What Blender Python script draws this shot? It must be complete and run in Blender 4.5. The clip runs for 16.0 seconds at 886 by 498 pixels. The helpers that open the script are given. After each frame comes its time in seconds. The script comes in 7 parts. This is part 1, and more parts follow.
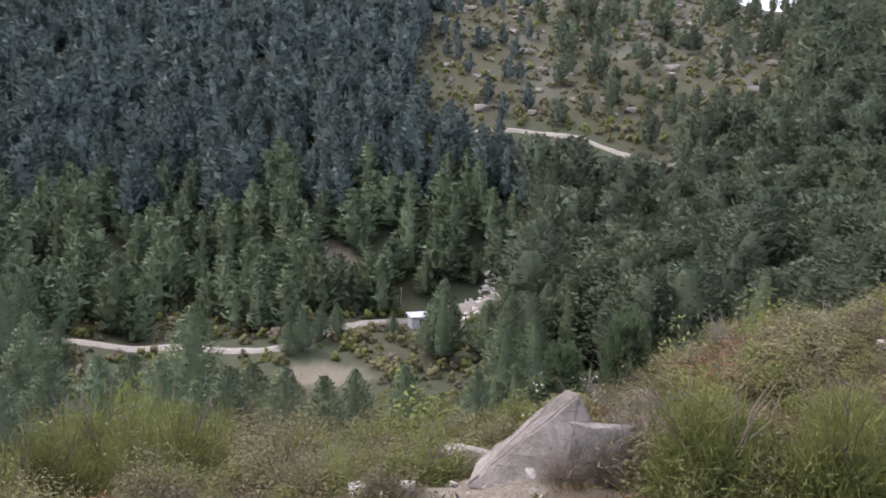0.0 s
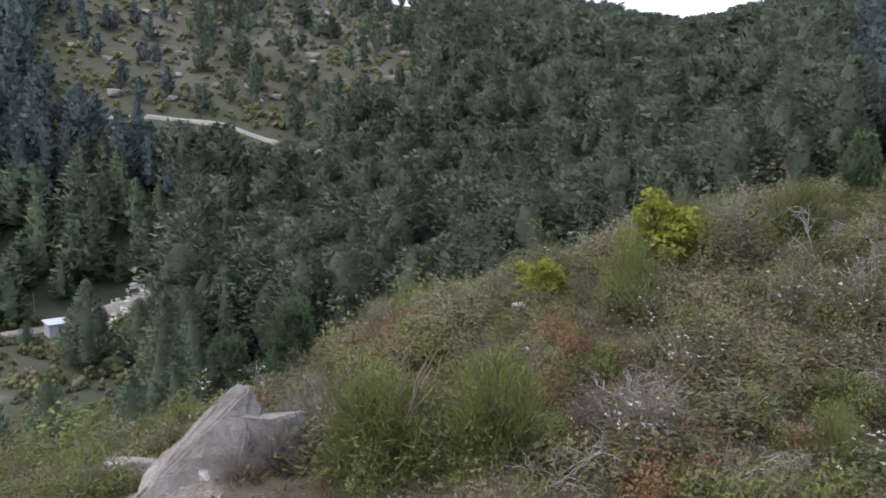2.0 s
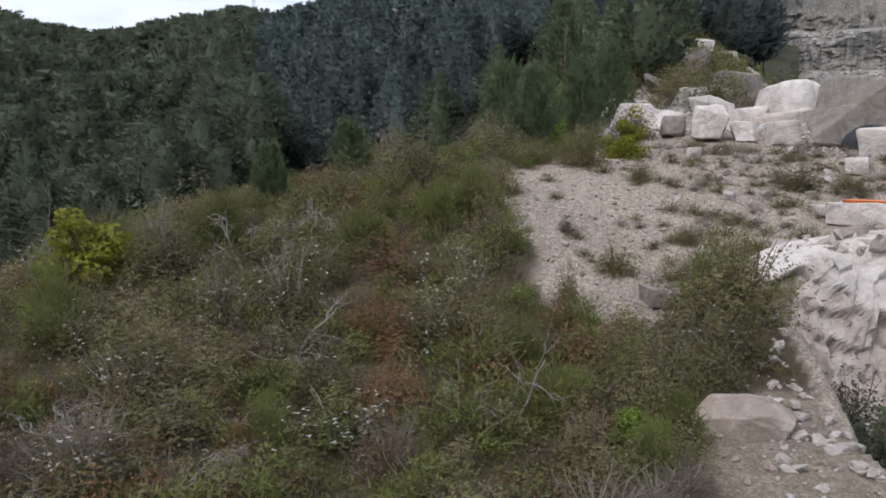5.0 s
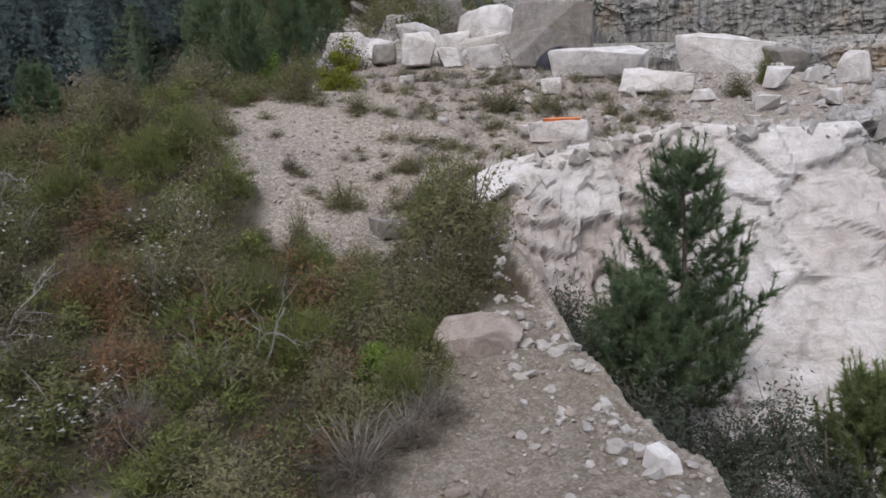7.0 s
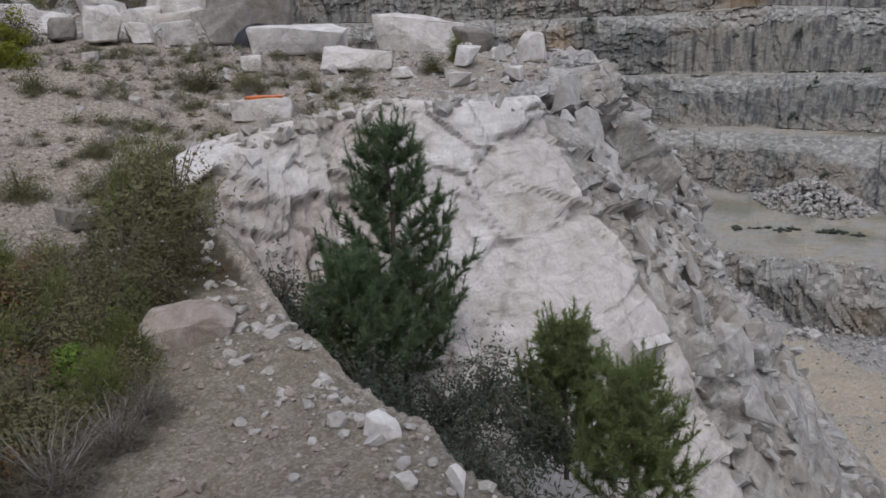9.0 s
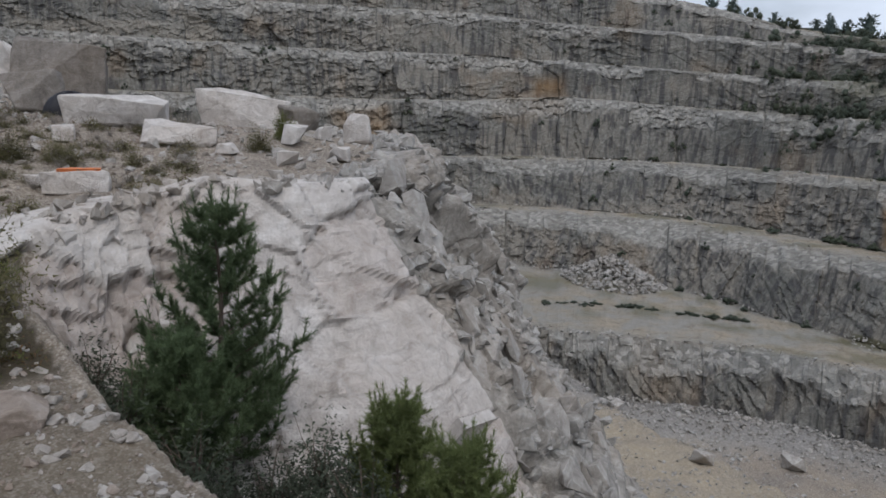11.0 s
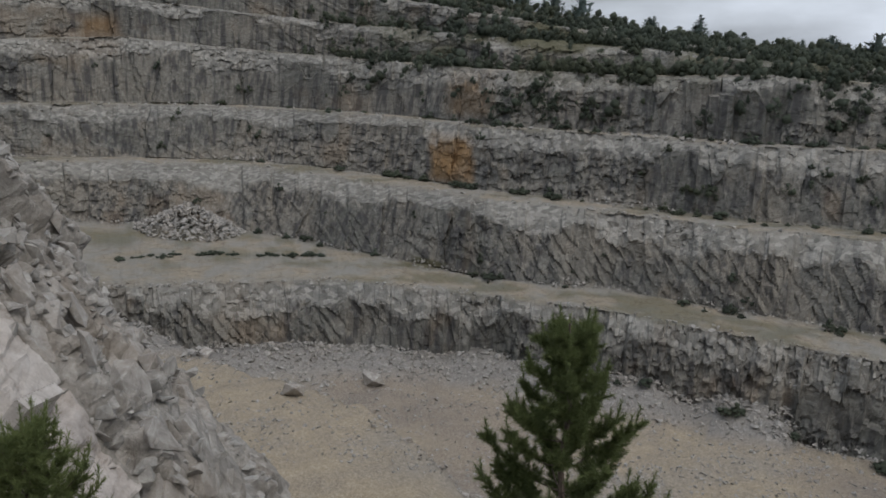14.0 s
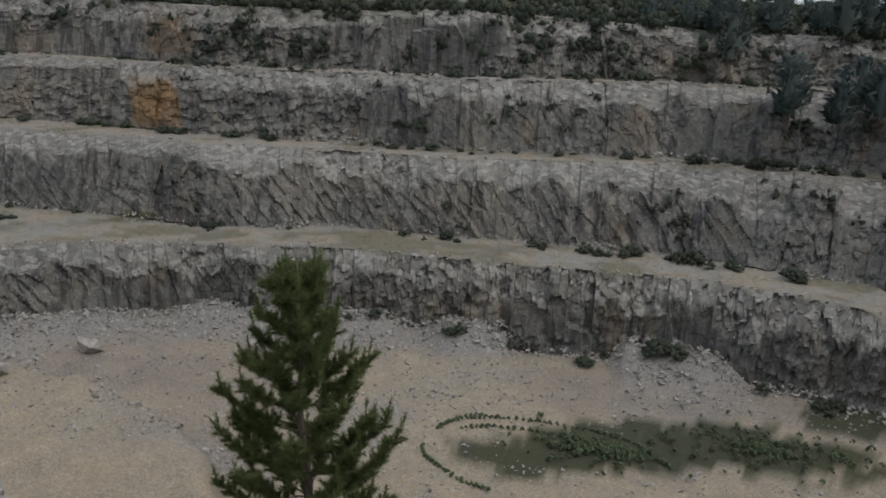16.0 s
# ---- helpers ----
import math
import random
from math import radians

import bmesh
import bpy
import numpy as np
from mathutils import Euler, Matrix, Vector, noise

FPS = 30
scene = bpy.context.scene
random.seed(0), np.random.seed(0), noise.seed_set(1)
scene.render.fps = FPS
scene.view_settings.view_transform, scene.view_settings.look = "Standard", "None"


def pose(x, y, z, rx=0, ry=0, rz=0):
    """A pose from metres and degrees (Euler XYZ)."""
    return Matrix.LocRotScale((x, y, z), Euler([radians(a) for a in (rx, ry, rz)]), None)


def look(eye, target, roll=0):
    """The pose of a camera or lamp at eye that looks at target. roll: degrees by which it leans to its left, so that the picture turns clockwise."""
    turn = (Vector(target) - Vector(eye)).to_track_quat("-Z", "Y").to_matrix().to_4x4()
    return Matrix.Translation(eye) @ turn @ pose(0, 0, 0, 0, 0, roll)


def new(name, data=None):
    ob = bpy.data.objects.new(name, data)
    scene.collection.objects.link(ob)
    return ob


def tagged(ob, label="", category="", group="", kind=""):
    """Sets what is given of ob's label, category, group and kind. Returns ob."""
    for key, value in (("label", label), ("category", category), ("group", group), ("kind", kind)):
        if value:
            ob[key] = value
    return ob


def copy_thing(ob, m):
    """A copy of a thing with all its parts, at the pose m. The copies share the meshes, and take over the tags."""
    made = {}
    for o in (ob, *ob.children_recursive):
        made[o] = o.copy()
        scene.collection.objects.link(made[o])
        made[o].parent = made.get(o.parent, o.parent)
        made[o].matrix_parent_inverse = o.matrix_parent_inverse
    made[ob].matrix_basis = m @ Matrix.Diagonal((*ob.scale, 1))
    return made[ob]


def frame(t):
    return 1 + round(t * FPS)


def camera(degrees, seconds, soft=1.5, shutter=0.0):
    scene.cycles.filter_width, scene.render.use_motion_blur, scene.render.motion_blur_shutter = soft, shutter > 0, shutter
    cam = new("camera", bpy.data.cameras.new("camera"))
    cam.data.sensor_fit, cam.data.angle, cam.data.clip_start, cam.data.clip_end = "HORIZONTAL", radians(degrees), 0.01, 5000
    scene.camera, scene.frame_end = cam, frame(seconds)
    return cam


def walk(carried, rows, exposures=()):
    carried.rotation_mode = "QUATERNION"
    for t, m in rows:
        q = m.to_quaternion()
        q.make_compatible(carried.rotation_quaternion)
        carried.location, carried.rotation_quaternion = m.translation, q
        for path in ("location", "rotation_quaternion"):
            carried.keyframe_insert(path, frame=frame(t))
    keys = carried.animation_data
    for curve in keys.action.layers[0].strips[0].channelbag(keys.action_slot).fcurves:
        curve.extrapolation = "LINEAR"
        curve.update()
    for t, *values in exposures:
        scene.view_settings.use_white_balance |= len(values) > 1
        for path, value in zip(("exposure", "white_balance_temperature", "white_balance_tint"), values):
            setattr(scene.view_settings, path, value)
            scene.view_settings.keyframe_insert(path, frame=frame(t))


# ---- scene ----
cam = camera(56.85, 16.0, 1.7)
ROWS = [
    (0.0, -0.002, -0.000, -0.001, -0.00, -8.72, -1.55),
    (0.5, -0.021, 0.025, -0.015, -6.66, -8.66, -1.69),
    (1.0, -0.059, 0.070, -0.003, -13.11, -9.38, -2.56),
    (1.5, -0.099, 0.145, -0.013, -17.92, -9.10, -1.69),
    (2.0, -0.119, 0.189, -0.019, -24.16, -8.95, -1.61),
    (2.5, -0.126, 0.198, -0.022, -30.85, -7.20, -1.38),
    (3.0, -0.076, 0.129, -0.019, -38.85, -5.82, -1.76),
    (3.5, 0.008, 0.134, -0.043, -44.16, -6.00, -0.78),
    (4.0, 0.110, 0.064, -0.058, -49.80, -7.19, 0.23),
    (4.5, 0.111, -0.018, -0.046, -55.29, -6.80, 0.39),
    (5.0, 0.163, -0.043, -0.061, -62.53, -7.44, 0.26),
    (5.2, 0.206, -0.068, -0.103, -64.60, -8.01, -0.31),
    (7.3, 0.425, 0.080, 0.113, -85.62, -13.46, 2.98),
    (7.5, 0.443, 0.043, 0.113, -88.01, -13.84, 2.62),
    (8.0, 0.496, 0.010, 0.058, -92.89, -14.69, 1.87),
    (8.5, 0.526, -0.041, 0.011, -97.84, -14.91, 2.17),
    (9.0, 0.563, -0.053, -0.030, -102.15, -14.97, 2.19),
    (9.2, 0.566, -0.050, -0.030, -103.83, -14.89, 2.32),
    (11.3, 0.431, 0.347, 0.218, -116.92, -9.49, -1.29),
    (11.5, 0.386, 0.311, 0.206, -118.74, -9.36, -1.50),
    (12.0, 0.287, 0.185, 0.159, -122.46, -9.29, -1.39),
    (12.5, 0.230, 0.136, 0.223, -126.89, -9.60, -0.87),
    (13.0, 0.303, 0.111, 0.217, -134.86, -10.17, -0.63),
    (13.5, 0.371, 0.114, 0.219, -140.03, -11.99, -1.63),
    (14.0, 0.460, -0.049, 0.159, -143.74, -13.26, -1.45),
    (14.5, 0.535, -0.187, 0.117, -149.87, -13.90, -1.99),
    (15.0, 0.565, -0.271, 0.097, -155.49, -14.73, -2.19),
    (15.5, 0.545, -0.277, 0.103, -160.32, -15.56, -2.49),
    (16.0, 0.529, -0.265, 0.111, -163.53, -16.95, -1.64),
]
EXPOSURES = [(0.0, 1.5, 6400, 19), (0.5, 1.65, 6350, 18), (0.8, 1.55, 6250, 18), (1.5, 1.38, 6000, 17), (2.2, 1.02, 6000, 15), (3.0, 0.38, 5700, 15), (3.6, 0.3, 5850, 15), (4.2, 0.52, 6050, 14), (5.0, 0.52, 6300, 13), (7.5, 0.5, 6150, 13),
             (8.5, 0.24, 6100, 12), (11.3, -0.17, 6150, 9), (12.5, -0.38, 6150, 8), (14.0, -0.3, 6450, 8), (16.0, -0.27, 6500, 8)]
walk(cam, [(t, pose(x, y, z, 90 + pitch, roll, yaw)) for t, x, y, z, yaw, pitch, roll in ROWS], EXPOSURES)

# ---- light ----
SUN_AZ, SUN_EL = 285.0, 58.0
world = bpy.data.worlds.new("sky")
scene.world = world
world.use_nodes = True
wn = world.node_tree.nodes
sky = wn.new("ShaderNodeTexSky")
sky.sky_type, sky.sun_disc = "NISHITA", False
sky.sun_elevation, sky.sun_rotation = radians(SUN_EL), radians(SUN_AZ)
sky.air_density, sky.dust_density, sky.ozone_density = 1.0, 6.0, 1.0
wn["Background"].inputs["Strength"].default_value = 0.12
haze = wn.new("ShaderNodeMix")
haze.data_type = "RGBA"
haze.inputs[7].default_value = (8.3, 8.9, 10.1, 1)  # broken high cloud over the sky
way = wn.new("ShaderNodeTexCoord")
flat = wn.new("ShaderNodeMapping")
flat.inputs["Scale"].default_value = (1.0, 1.0, 3.0)
cloud = wn.new("ShaderNodeTexNoise")
cloud.inputs["Scale"].default_value, cloud.inputs["Detail"].default_value = 3.5, 6
cover = wn.new("ShaderNodeMapRange")
cover.inputs["From Min"].default_value, cover.inputs["From Max"].default_value = 0.38, 0.62
cover.inputs["To Min"].default_value, cover.inputs["To Max"].default_value = 0.4, 0.8
world.node_tree.links.new(way.outputs["Generated"], flat.inputs["Vector"])
world.node_tree.links.new(flat.outputs["Vector"], cloud.inputs["Vector"])
world.node_tree.links.new(cloud.outputs["Fac"], cover.inputs["Value"])
world.node_tree.links.new(cover.outputs["Result"], haze.inputs[0])
world.node_tree.links.new(sky.outputs["Color"], haze.inputs[6])
world.node_tree.links.new(haze.outputs[2], wn["Background"].inputs["Color"])
sun = new("sun", bpy.data.lights.new("sun", "SUN"))
sun.data.energy, sun.data.angle, sun.data.color = 0.75, radians(20), (1.0, 0.97, 0.93)
sun.matrix_world = look((0, 0, 200), (-200 * math.sin(radians(SUN_AZ)), -200 * math.cos(radians(SUN_AZ)), 200 - 200 * math.tan(radians(SUN_EL))))


# ---- noise ----
def hash01(i, j, k, s=0):
    n = (i * 374761393 + j * 668265263 + k * 1103515245 + s * 974711 + 12345) & 0xFFFFFFFF
    n = ((n ^ (n >> 13)) * 1274126177) & 0xFFFFFFFF
    return ((n ^ (n >> 16)) & 0xFFFFF) / 1048575.0


def vnoise(x, y, z=0.0, s=0):
    x, y, z = np.broadcast_arrays(np.asarray(x, float), np.asarray(y, float), np.asarray(z, float))
    i, j, k = (np.floor(a).astype(np.int64) for a in (x, y, z))
    u, v, w = x - i, y - j, z - k
    u, v, w = (a * a * (3 - 2 * a) for a in (u, v, w))
    out = 0.0
    for a in (0, 1):
        for b in (0, 1):
            for c in (0, 1):
                out = out + hash01(i + a, j + b, k + c, s) * (u if a else 1 - u) * (v if b else 1 - v) * (w if c else 1 - w)
    return out * 2 - 1


def fbm(x, y, z=0.0, s=0, octaves=4):
    out, amp = 0.0, 1.0
    for o in range(octaves):
        out = out + amp * vnoise(np.asarray(x) * 2 ** o, np.asarray(y) * 2 ** o, np.asarray(z) * 2 ** o, s + o)
        amp *= 0.5
    return out / 1.9


def facets(x, y, z, s=0, tilt=0.6):
    """Blocky relief: each cell is a tilted plane at its own height. Returns relief (about -1 to 1) and the distance to the cell's joint."""
    x, y, z = np.broadcast_arrays(np.asarray(x, float), np.asarray(y, float), np.asarray(z, float))
    i, j, k = (np.floor(a).astype(np.int64) for a in (x, y, z))
    f1, f2 = np.full(x.shape, 9.0), np.full(x.shape, 9.0)
    val = np.zeros(x.shape)
    for a in (-1, 0, 1):
        for b in (-1, 0, 1):
            for c in (-1, 0, 1):
                I, J, K = i + a, j + b, k + c
                dx = I + hash01(I, J, K, s + 1) - x
                dy = J + hash01(I, J, K, s + 2) - y
                dz = K + hash01(I, J, K, s + 3) - z
                dd = np.sqrt(dx * dx + dy * dy + dz * dz)
                v = hash01(I, J, K, s + 4) * 2 - 1 + tilt * ((hash01(I, J, K, s + 5) * 2 - 1) * dx + (hash01(I, J, K, s + 6) * 2 - 1) * dy + (hash01(I, J, K, s + 7) * 2 - 1) * dz)
                near = dd < f1
                f2 = np.where(near, f1, np.minimum(f2, dd))
                val = np.where(near, v, val)
                f1 = np.where(near, dd, f1)
    return val, f2 - f1


def smooth(a, b, x):
    t = np.clip((np.asarray(x, float) - a) / (b - a), 0, 1)
    return t * t * (3 - 2 * t)


# ---- mesh helpers ----
def mesh_data(name, V, F, mat, shade=False, attrs=None, normals=None):
    """A mesh from arrays of points and of faces (all with three or all with four corners)."""
    V, F = np.asarray(V, np.float32), np.asarray(F, np.int32)
    if normals is not None:
        side = np.cross(V[F[:, 1]] - V[F[:, 0]], V[F[:, 2]] - V[F[:, 0]])
        away = (side * np.asarray(normals)[F].mean(1)).sum(1) < 0
        F = np.where(away[:, None], F[:, ::-1], F).astype(np.int32)
    me = bpy.data.meshes.new(name)
    n, c = F.shape
    me.vertices.add(len(V))
    me.vertices.foreach_set("co", V.ravel())
    me.loops.add(n * c)
    me.loops.foreach_set("vertex_index", F.ravel())
    me.polygons.add(n)
    me.polygons.foreach_set("loop_start", np.arange(0, n * c, c, dtype=np.int32))
    me.polygons.foreach_set("use_smooth", np.full(n, bool(shade)))
    for key, values in (attrs or {}).items():
        layer = me.attributes.new(key, "FLOAT", "POINT")
        layer.data.foreach_set("value", np.asarray(values, np.float32))
    me.update(calc_edges=True)
    me.materials.append(mat)
    if normals is not None:
        me.polygons.foreach_set("use_smooth", np.full(n, True))
        me.normals_split_custom_set_from_vertices(np.asarray(normals, float))
    return me


def soft_normals(V, middle, rough=0.45, scale=7.0):
    """Normals that follow the round of a crown rather than each leaf."""
    N = V - np.asarray(middle)
    N = N / (np.linalg.norm(N, axis=1)[:, None] + 1e-6)
    for a in range(3):
        N[:, a] += rough * vnoise(V[:, 0] * scale, V[:, 1] * scale, V[:, 2] * scale, 500 + a)
    return N / (np.linalg.norm(N, axis=1)[:, None] + 1e-6)


def part(name, data, parent=None, label=""):
    """Links mesh data as one object, under a thing or a part where one is given."""
    ob = new(name, data)
    if parent is not None:
        ob.parent = parent
    return tagged(ob, label) if label else ob


def bm_data(name, bm, mat, shade=False):
    me = bpy.data.meshes.new(name)
    bm.to_mesh(me)
    bm.free()
    me.materials.append(mat)
    if shade:
        me.polygons.foreach_set("use_smooth", np.full(len(me.polygons), True))
    return me


def grid_faces(nu, nv):
    a = (np.arange(nu - 1)[:, None] * nv + np.arange(nv - 1)[None, :]).ravel()
    return np.stack([a, a + nv, a + nv + 1, a + 1], 1)


def join(parts):
    V, F, o = [], [], 0
    for v, f in parts:
        V.append(v)
        F.append(np.asarray(f) + o)
        o += len(v)
    return np.concatenate(V), np.concatenate(F)


# ---- materials ----
def material(name, rough=0.9):
    m = bpy.data.materials.new(name)
    m.use_nodes = True
    nt = m.node_tree
    bsdf = nt.nodes["Principled BSDF"]
    bsdf.inputs["Roughness"].default_value = rough
    bsdf.inputs["Specular IOR Level"].default_value = 0.25
    return m, nt, bsdf


def add(nt, kind, **settings):
    node = nt.nodes.new(kind)
    for key, value in settings.items():
        if key in node.inputs:
            node.inputs[key].default_value = value
    return node


def noise_tex(nt, scale, detail=6.0, rough=0.6, vector=None, distortion=0.0):
    n = nt.nodes.new("ShaderNodeTexNoise")
    n.inputs["Scale"].default_value, n.inputs["Detail"].default_value = scale, detail
    n.inputs["Roughness"].default_value, n.inputs["Distortion"].default_value = rough, distortion
    if vector is not None:
        nt.links.new(vector, n.inputs["Vector"])
    return n.outputs["Fac"]


def position(nt, sx=1.0, sy=1.0, sz=1.0, rot=(0, 0, 0)):
    g = nt.nodes.new("ShaderNodeNewGeometry")
    mp = nt.nodes.new("ShaderNodeMapping")
    mp.inputs["Scale"].default_value = (sx, sy, sz)
    mp.inputs["Rotation"].default_value = rot
    nt.links.new(g.outputs["Position"], mp.inputs["Vector"])
    return mp.outputs["Vector"]


def ramp(nt, fac, *stops):
    r = nt.nodes.new("ShaderNodeValToRGB")
    e = r.color_ramp.elements
    while len(e) < len(stops):
        e.new(0.5)
    for el, (p, c) in zip(e, stops):
        el.position = p
        el.color = (*c, 1) if len(c) == 3 else c
    nt.links.new(fac, r.inputs["Fac"])
    return r.outputs["Color"]


def grey(nt, fac, lo, hi):
    r = nt.nodes.new("ShaderNodeMapRange")
    r.inputs["From Min"].default_value, r.inputs["From Max"].default_value = lo, hi
    nt.links.new(fac, r.inputs["Value"])
    return r.outputs["Result"]


def mix(nt, fac, a, b, mode="MIX"):
    m = nt.nodes.new("ShaderNodeMix")
    m.data_type, m.blend_type = "RGBA", mode
    for sock, v in ((m.inputs[0], fac), (m.inputs[6], a), (m.inputs[7], b)):
        if isinstance(v, (int, float)):
            sock.default_value = v
        elif isinstance(v, tuple):
            sock.default_value = (*v, 1)
        else:
            nt.links.new(v, sock)
    return m.outputs[2]


def attr(nt, name):
    a = nt.nodes.new("ShaderNodeAttribute")
    a.attribute_name = name
    return a.outputs["Fac"]


def bump(nt, bsdf, height, strength=0.5, distance=0.1):
    b = nt.nodes.new("ShaderNodeBump")
    b.inputs["Strength"].default_value, b.inputs["Distance"].default_value = strength, distance
    nt.links.new(height, b.inputs["Height"])
    nt.links.new(b.outputs["Normal"], bsdf.inputs["Normal"])


def ground_material():
    m, nt, bsdf = material("ground", 0.95)
    p = position(nt)
    n1, n2, n3 = noise_tex(nt, 0.35, 8, 0.65, p), noise_tex(nt, 3.0, 6, 0.7, p), noise_tex(nt, 14.0, 4, 0.7, p)
    n4 = noise_tex(nt, 0.12, 10, 0.72, p, 0.4)
    scrub = ramp(nt, n1, (0.3, (0.036, 0.032, 0.018)), (0.5, (0.06, 0.049, 0.031)), (0.7, (0.09, 0.07, 0.047)))
    scrub = mix(nt, grey(nt, n2, 0.55, 0.85), scrub, (0.11, 0.092, 0.066))
    dirt = ramp(nt, n2, (0.25, (0.088, 0.063, 0.046)), (0.5, (0.162, 0.12, 0.093)), (0.75, (0.265, 0.21, 0.17)))
    dirt = mix(nt, grey(nt, n3, 0.35, 0.75), dirt, (0.29, 0.24, 0.20))
    dirt = mix(nt, grey(nt, n4, 0.42, 0.62), dirt, mix(nt, 0.6, dirt, (0.37, 0.30, 0.215)))
    dirt = mix(nt, grey(nt, n4, 0.5, 0.3), dirt, mix(nt, 0.55, dirt, (0.15, 0.145, 0.135)))
    pale = nt.nodes.new("ShaderNodeMath")
    pale.operation = "MULTIPLY"
    pale.inputs[1].default_value = 0.85
    nt.links.new(attr(nt, "pale"), pale.inputs[0])
    dirt = mix(nt, pale.outputs[0], dirt, mix(nt, grey(nt, n1, 0.35, 0.65), ramp(nt, n2, (0.3, (0.35, 0.275, 0.17)), (0.7, (0.58, 0.47, 0.31))), ramp(nt, n2, (0.35, (0.22, 0.18, 0.13)), (0.7, (0.43, 0.36, 0.265)))))
    for size, amount in ((8.0, 0.22), (24.0, 0.26)):
        vo = nt.nodes.new("ShaderNodeTexVoronoi")
        vo.inputs["Scale"].default_value = size
        nt.links.new(p, vo.inputs["Vector"])
        hsv = nt.nodes.new("ShaderNodeSeparateColor")
        nt.links.new(vo.outputs["Color"], hsv.inputs["Color"])
        dirt = mix(nt, amount, dirt, ramp(nt, hsv.outputs[0], (0.15, (0.072, 0.064, 0.051)), (0.6, (0.25, 0.222, 0.178)), (0.9, (0.62, 0.585, 0.52))))
    rock = ramp(nt, n2, (0.3, (0.15, 0.145, 0.135)), (0.55, (0.27, 0.262, 0.25)), (0.75, (0.40, 0.39, 0.375)))
    c = mix(nt, attr(nt, "bare"), scrub, dirt)
    c = mix(nt, attr(nt, "rock"), c, rock)
    c = mix(nt, attr(nt, "moss"), c, mix(nt, n2, (0.02, 0.027, 0.013), (0.066, 0.073, 0.04)))
    nt.links.new(c, bsdf.inputs["Base Color"])
    h = mix(nt, 0.5, n2, n3)
    bump(nt, bsdf, h, 0.8, 0.15)
    return m


def rock_material(name, dark, mid, light, streak=0.0, warm=0.25, scale=1.0, joints=1.0, grain=0.35, cracks=False):
    m, nt, bsdf = material(name, 0.85)
    p = position(nt, scale, scale, scale)
    ps = position(nt, 0.9, 0.9, 0.05)
    n1, n2, n3 = noise_tex(nt, 0.25, 8, 0.6, p), noise_tex(nt, 1.6, 8, 0.7, p, 0.6), noise_tex(nt, 9.0, 5, 0.7, p)
    c = ramp(nt, n2, (0.28, dark), (0.5, mid), (0.72, light))
    c = mix(nt, grey(nt, n1, 0.45, 0.75), c, mix(nt, warm, c, (0.36, 0.28, 0.20)))
    if streak:
        c = mix(nt, grey(nt, attr(nt, "tone"), 0.6, 0.2), c, mix(nt, 0.55, c, (0.085, 0.088, 0.08)))
        c = mix(nt, grey(nt, attr(nt, "tone"), 0.6, 1.0), c, mix(nt, 0.38, c, (0.36, 0.315, 0.255)))
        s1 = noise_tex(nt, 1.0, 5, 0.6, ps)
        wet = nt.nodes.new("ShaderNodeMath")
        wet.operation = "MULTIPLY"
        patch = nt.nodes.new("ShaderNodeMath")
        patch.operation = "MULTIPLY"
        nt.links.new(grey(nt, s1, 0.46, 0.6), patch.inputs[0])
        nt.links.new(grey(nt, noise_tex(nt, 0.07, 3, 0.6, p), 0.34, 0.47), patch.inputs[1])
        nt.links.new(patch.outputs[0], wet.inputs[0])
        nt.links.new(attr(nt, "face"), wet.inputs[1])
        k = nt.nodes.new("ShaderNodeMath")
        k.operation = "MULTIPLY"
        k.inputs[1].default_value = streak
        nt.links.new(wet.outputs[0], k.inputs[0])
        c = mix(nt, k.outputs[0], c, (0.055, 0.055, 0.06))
        c = mix(nt, attr(nt, "stain"), c, (0.36, 0.19, 0.05))
        c = mix(nt, attr(nt, "dust"), c, mix(nt, n2, (0.25, 0.243, 0.222), (0.50, 0.483, 0.44)))
        cell = nt.nodes.new("ShaderNodeTexVoronoi")
        cell.inputs["Scale"].default_value = 1.25
        nt.links.new(p, cell.inputs["Vector"])
        shade = nt.nodes.new("ShaderNodeSeparateColor")
        nt.links.new(cell.outputs["Color"], shade.inputs["Color"])
        some = nt.nodes.new("ShaderNodeMath")
        some.operation = "MULTIPLY"
        some.inputs[1].default_value = 0.55
        nt.links.new(attr(nt, "crumb"), some.inputs[0])
        c = mix(nt, some.outputs[0], c, ramp(nt, shade.outputs[0], (0.05, (0.09, 0.086, 0.076)), (0.5, (0.24, 0.232, 0.21)), (0.95, (0.47, 0.452, 0.41))))
        bed = mix(nt, grey(nt, n1, 0.42, 0.6), mix(nt, n2, (0.20, 0.19, 0.165), (0.40, 0.38, 0.34)), mix(nt, n2, (0.27, 0.225, 0.165), (0.47, 0.40, 0.305)))
        bed = mix(nt, grey(nt, noise_tex(nt, 0.5, 6, 0.7, p), 0.5, 0.68), bed, mix(nt, 0.5, bed, (0.14, 0.125, 0.085)))
        c = mix(nt, attr(nt, "soil"), c, bed)
        c = mix(nt, attr(nt, "green"), c, mix(nt, n3, (0.06, 0.065, 0.025), (0.13, 0.115, 0.05)))
    c = mix(nt, grey(nt, n3, 0.3, 0.7), mix(nt, grain, c, dark), c)
    # fine joints, stained brown
    warp = nt.nodes.new("ShaderNodeVectorMath")
    warp.operation = "MULTIPLY_ADD"
    wn2 = nt.nodes.new("ShaderNodeTexNoise")
    wn2.inputs["Scale"].default_value, wn2.inputs["Detail"].default_value = 0.8, 4
    nt.links.new(p, wn2.inputs["Vector"])
    nt.links.new(wn2.outputs["Color"], warp.inputs[0])
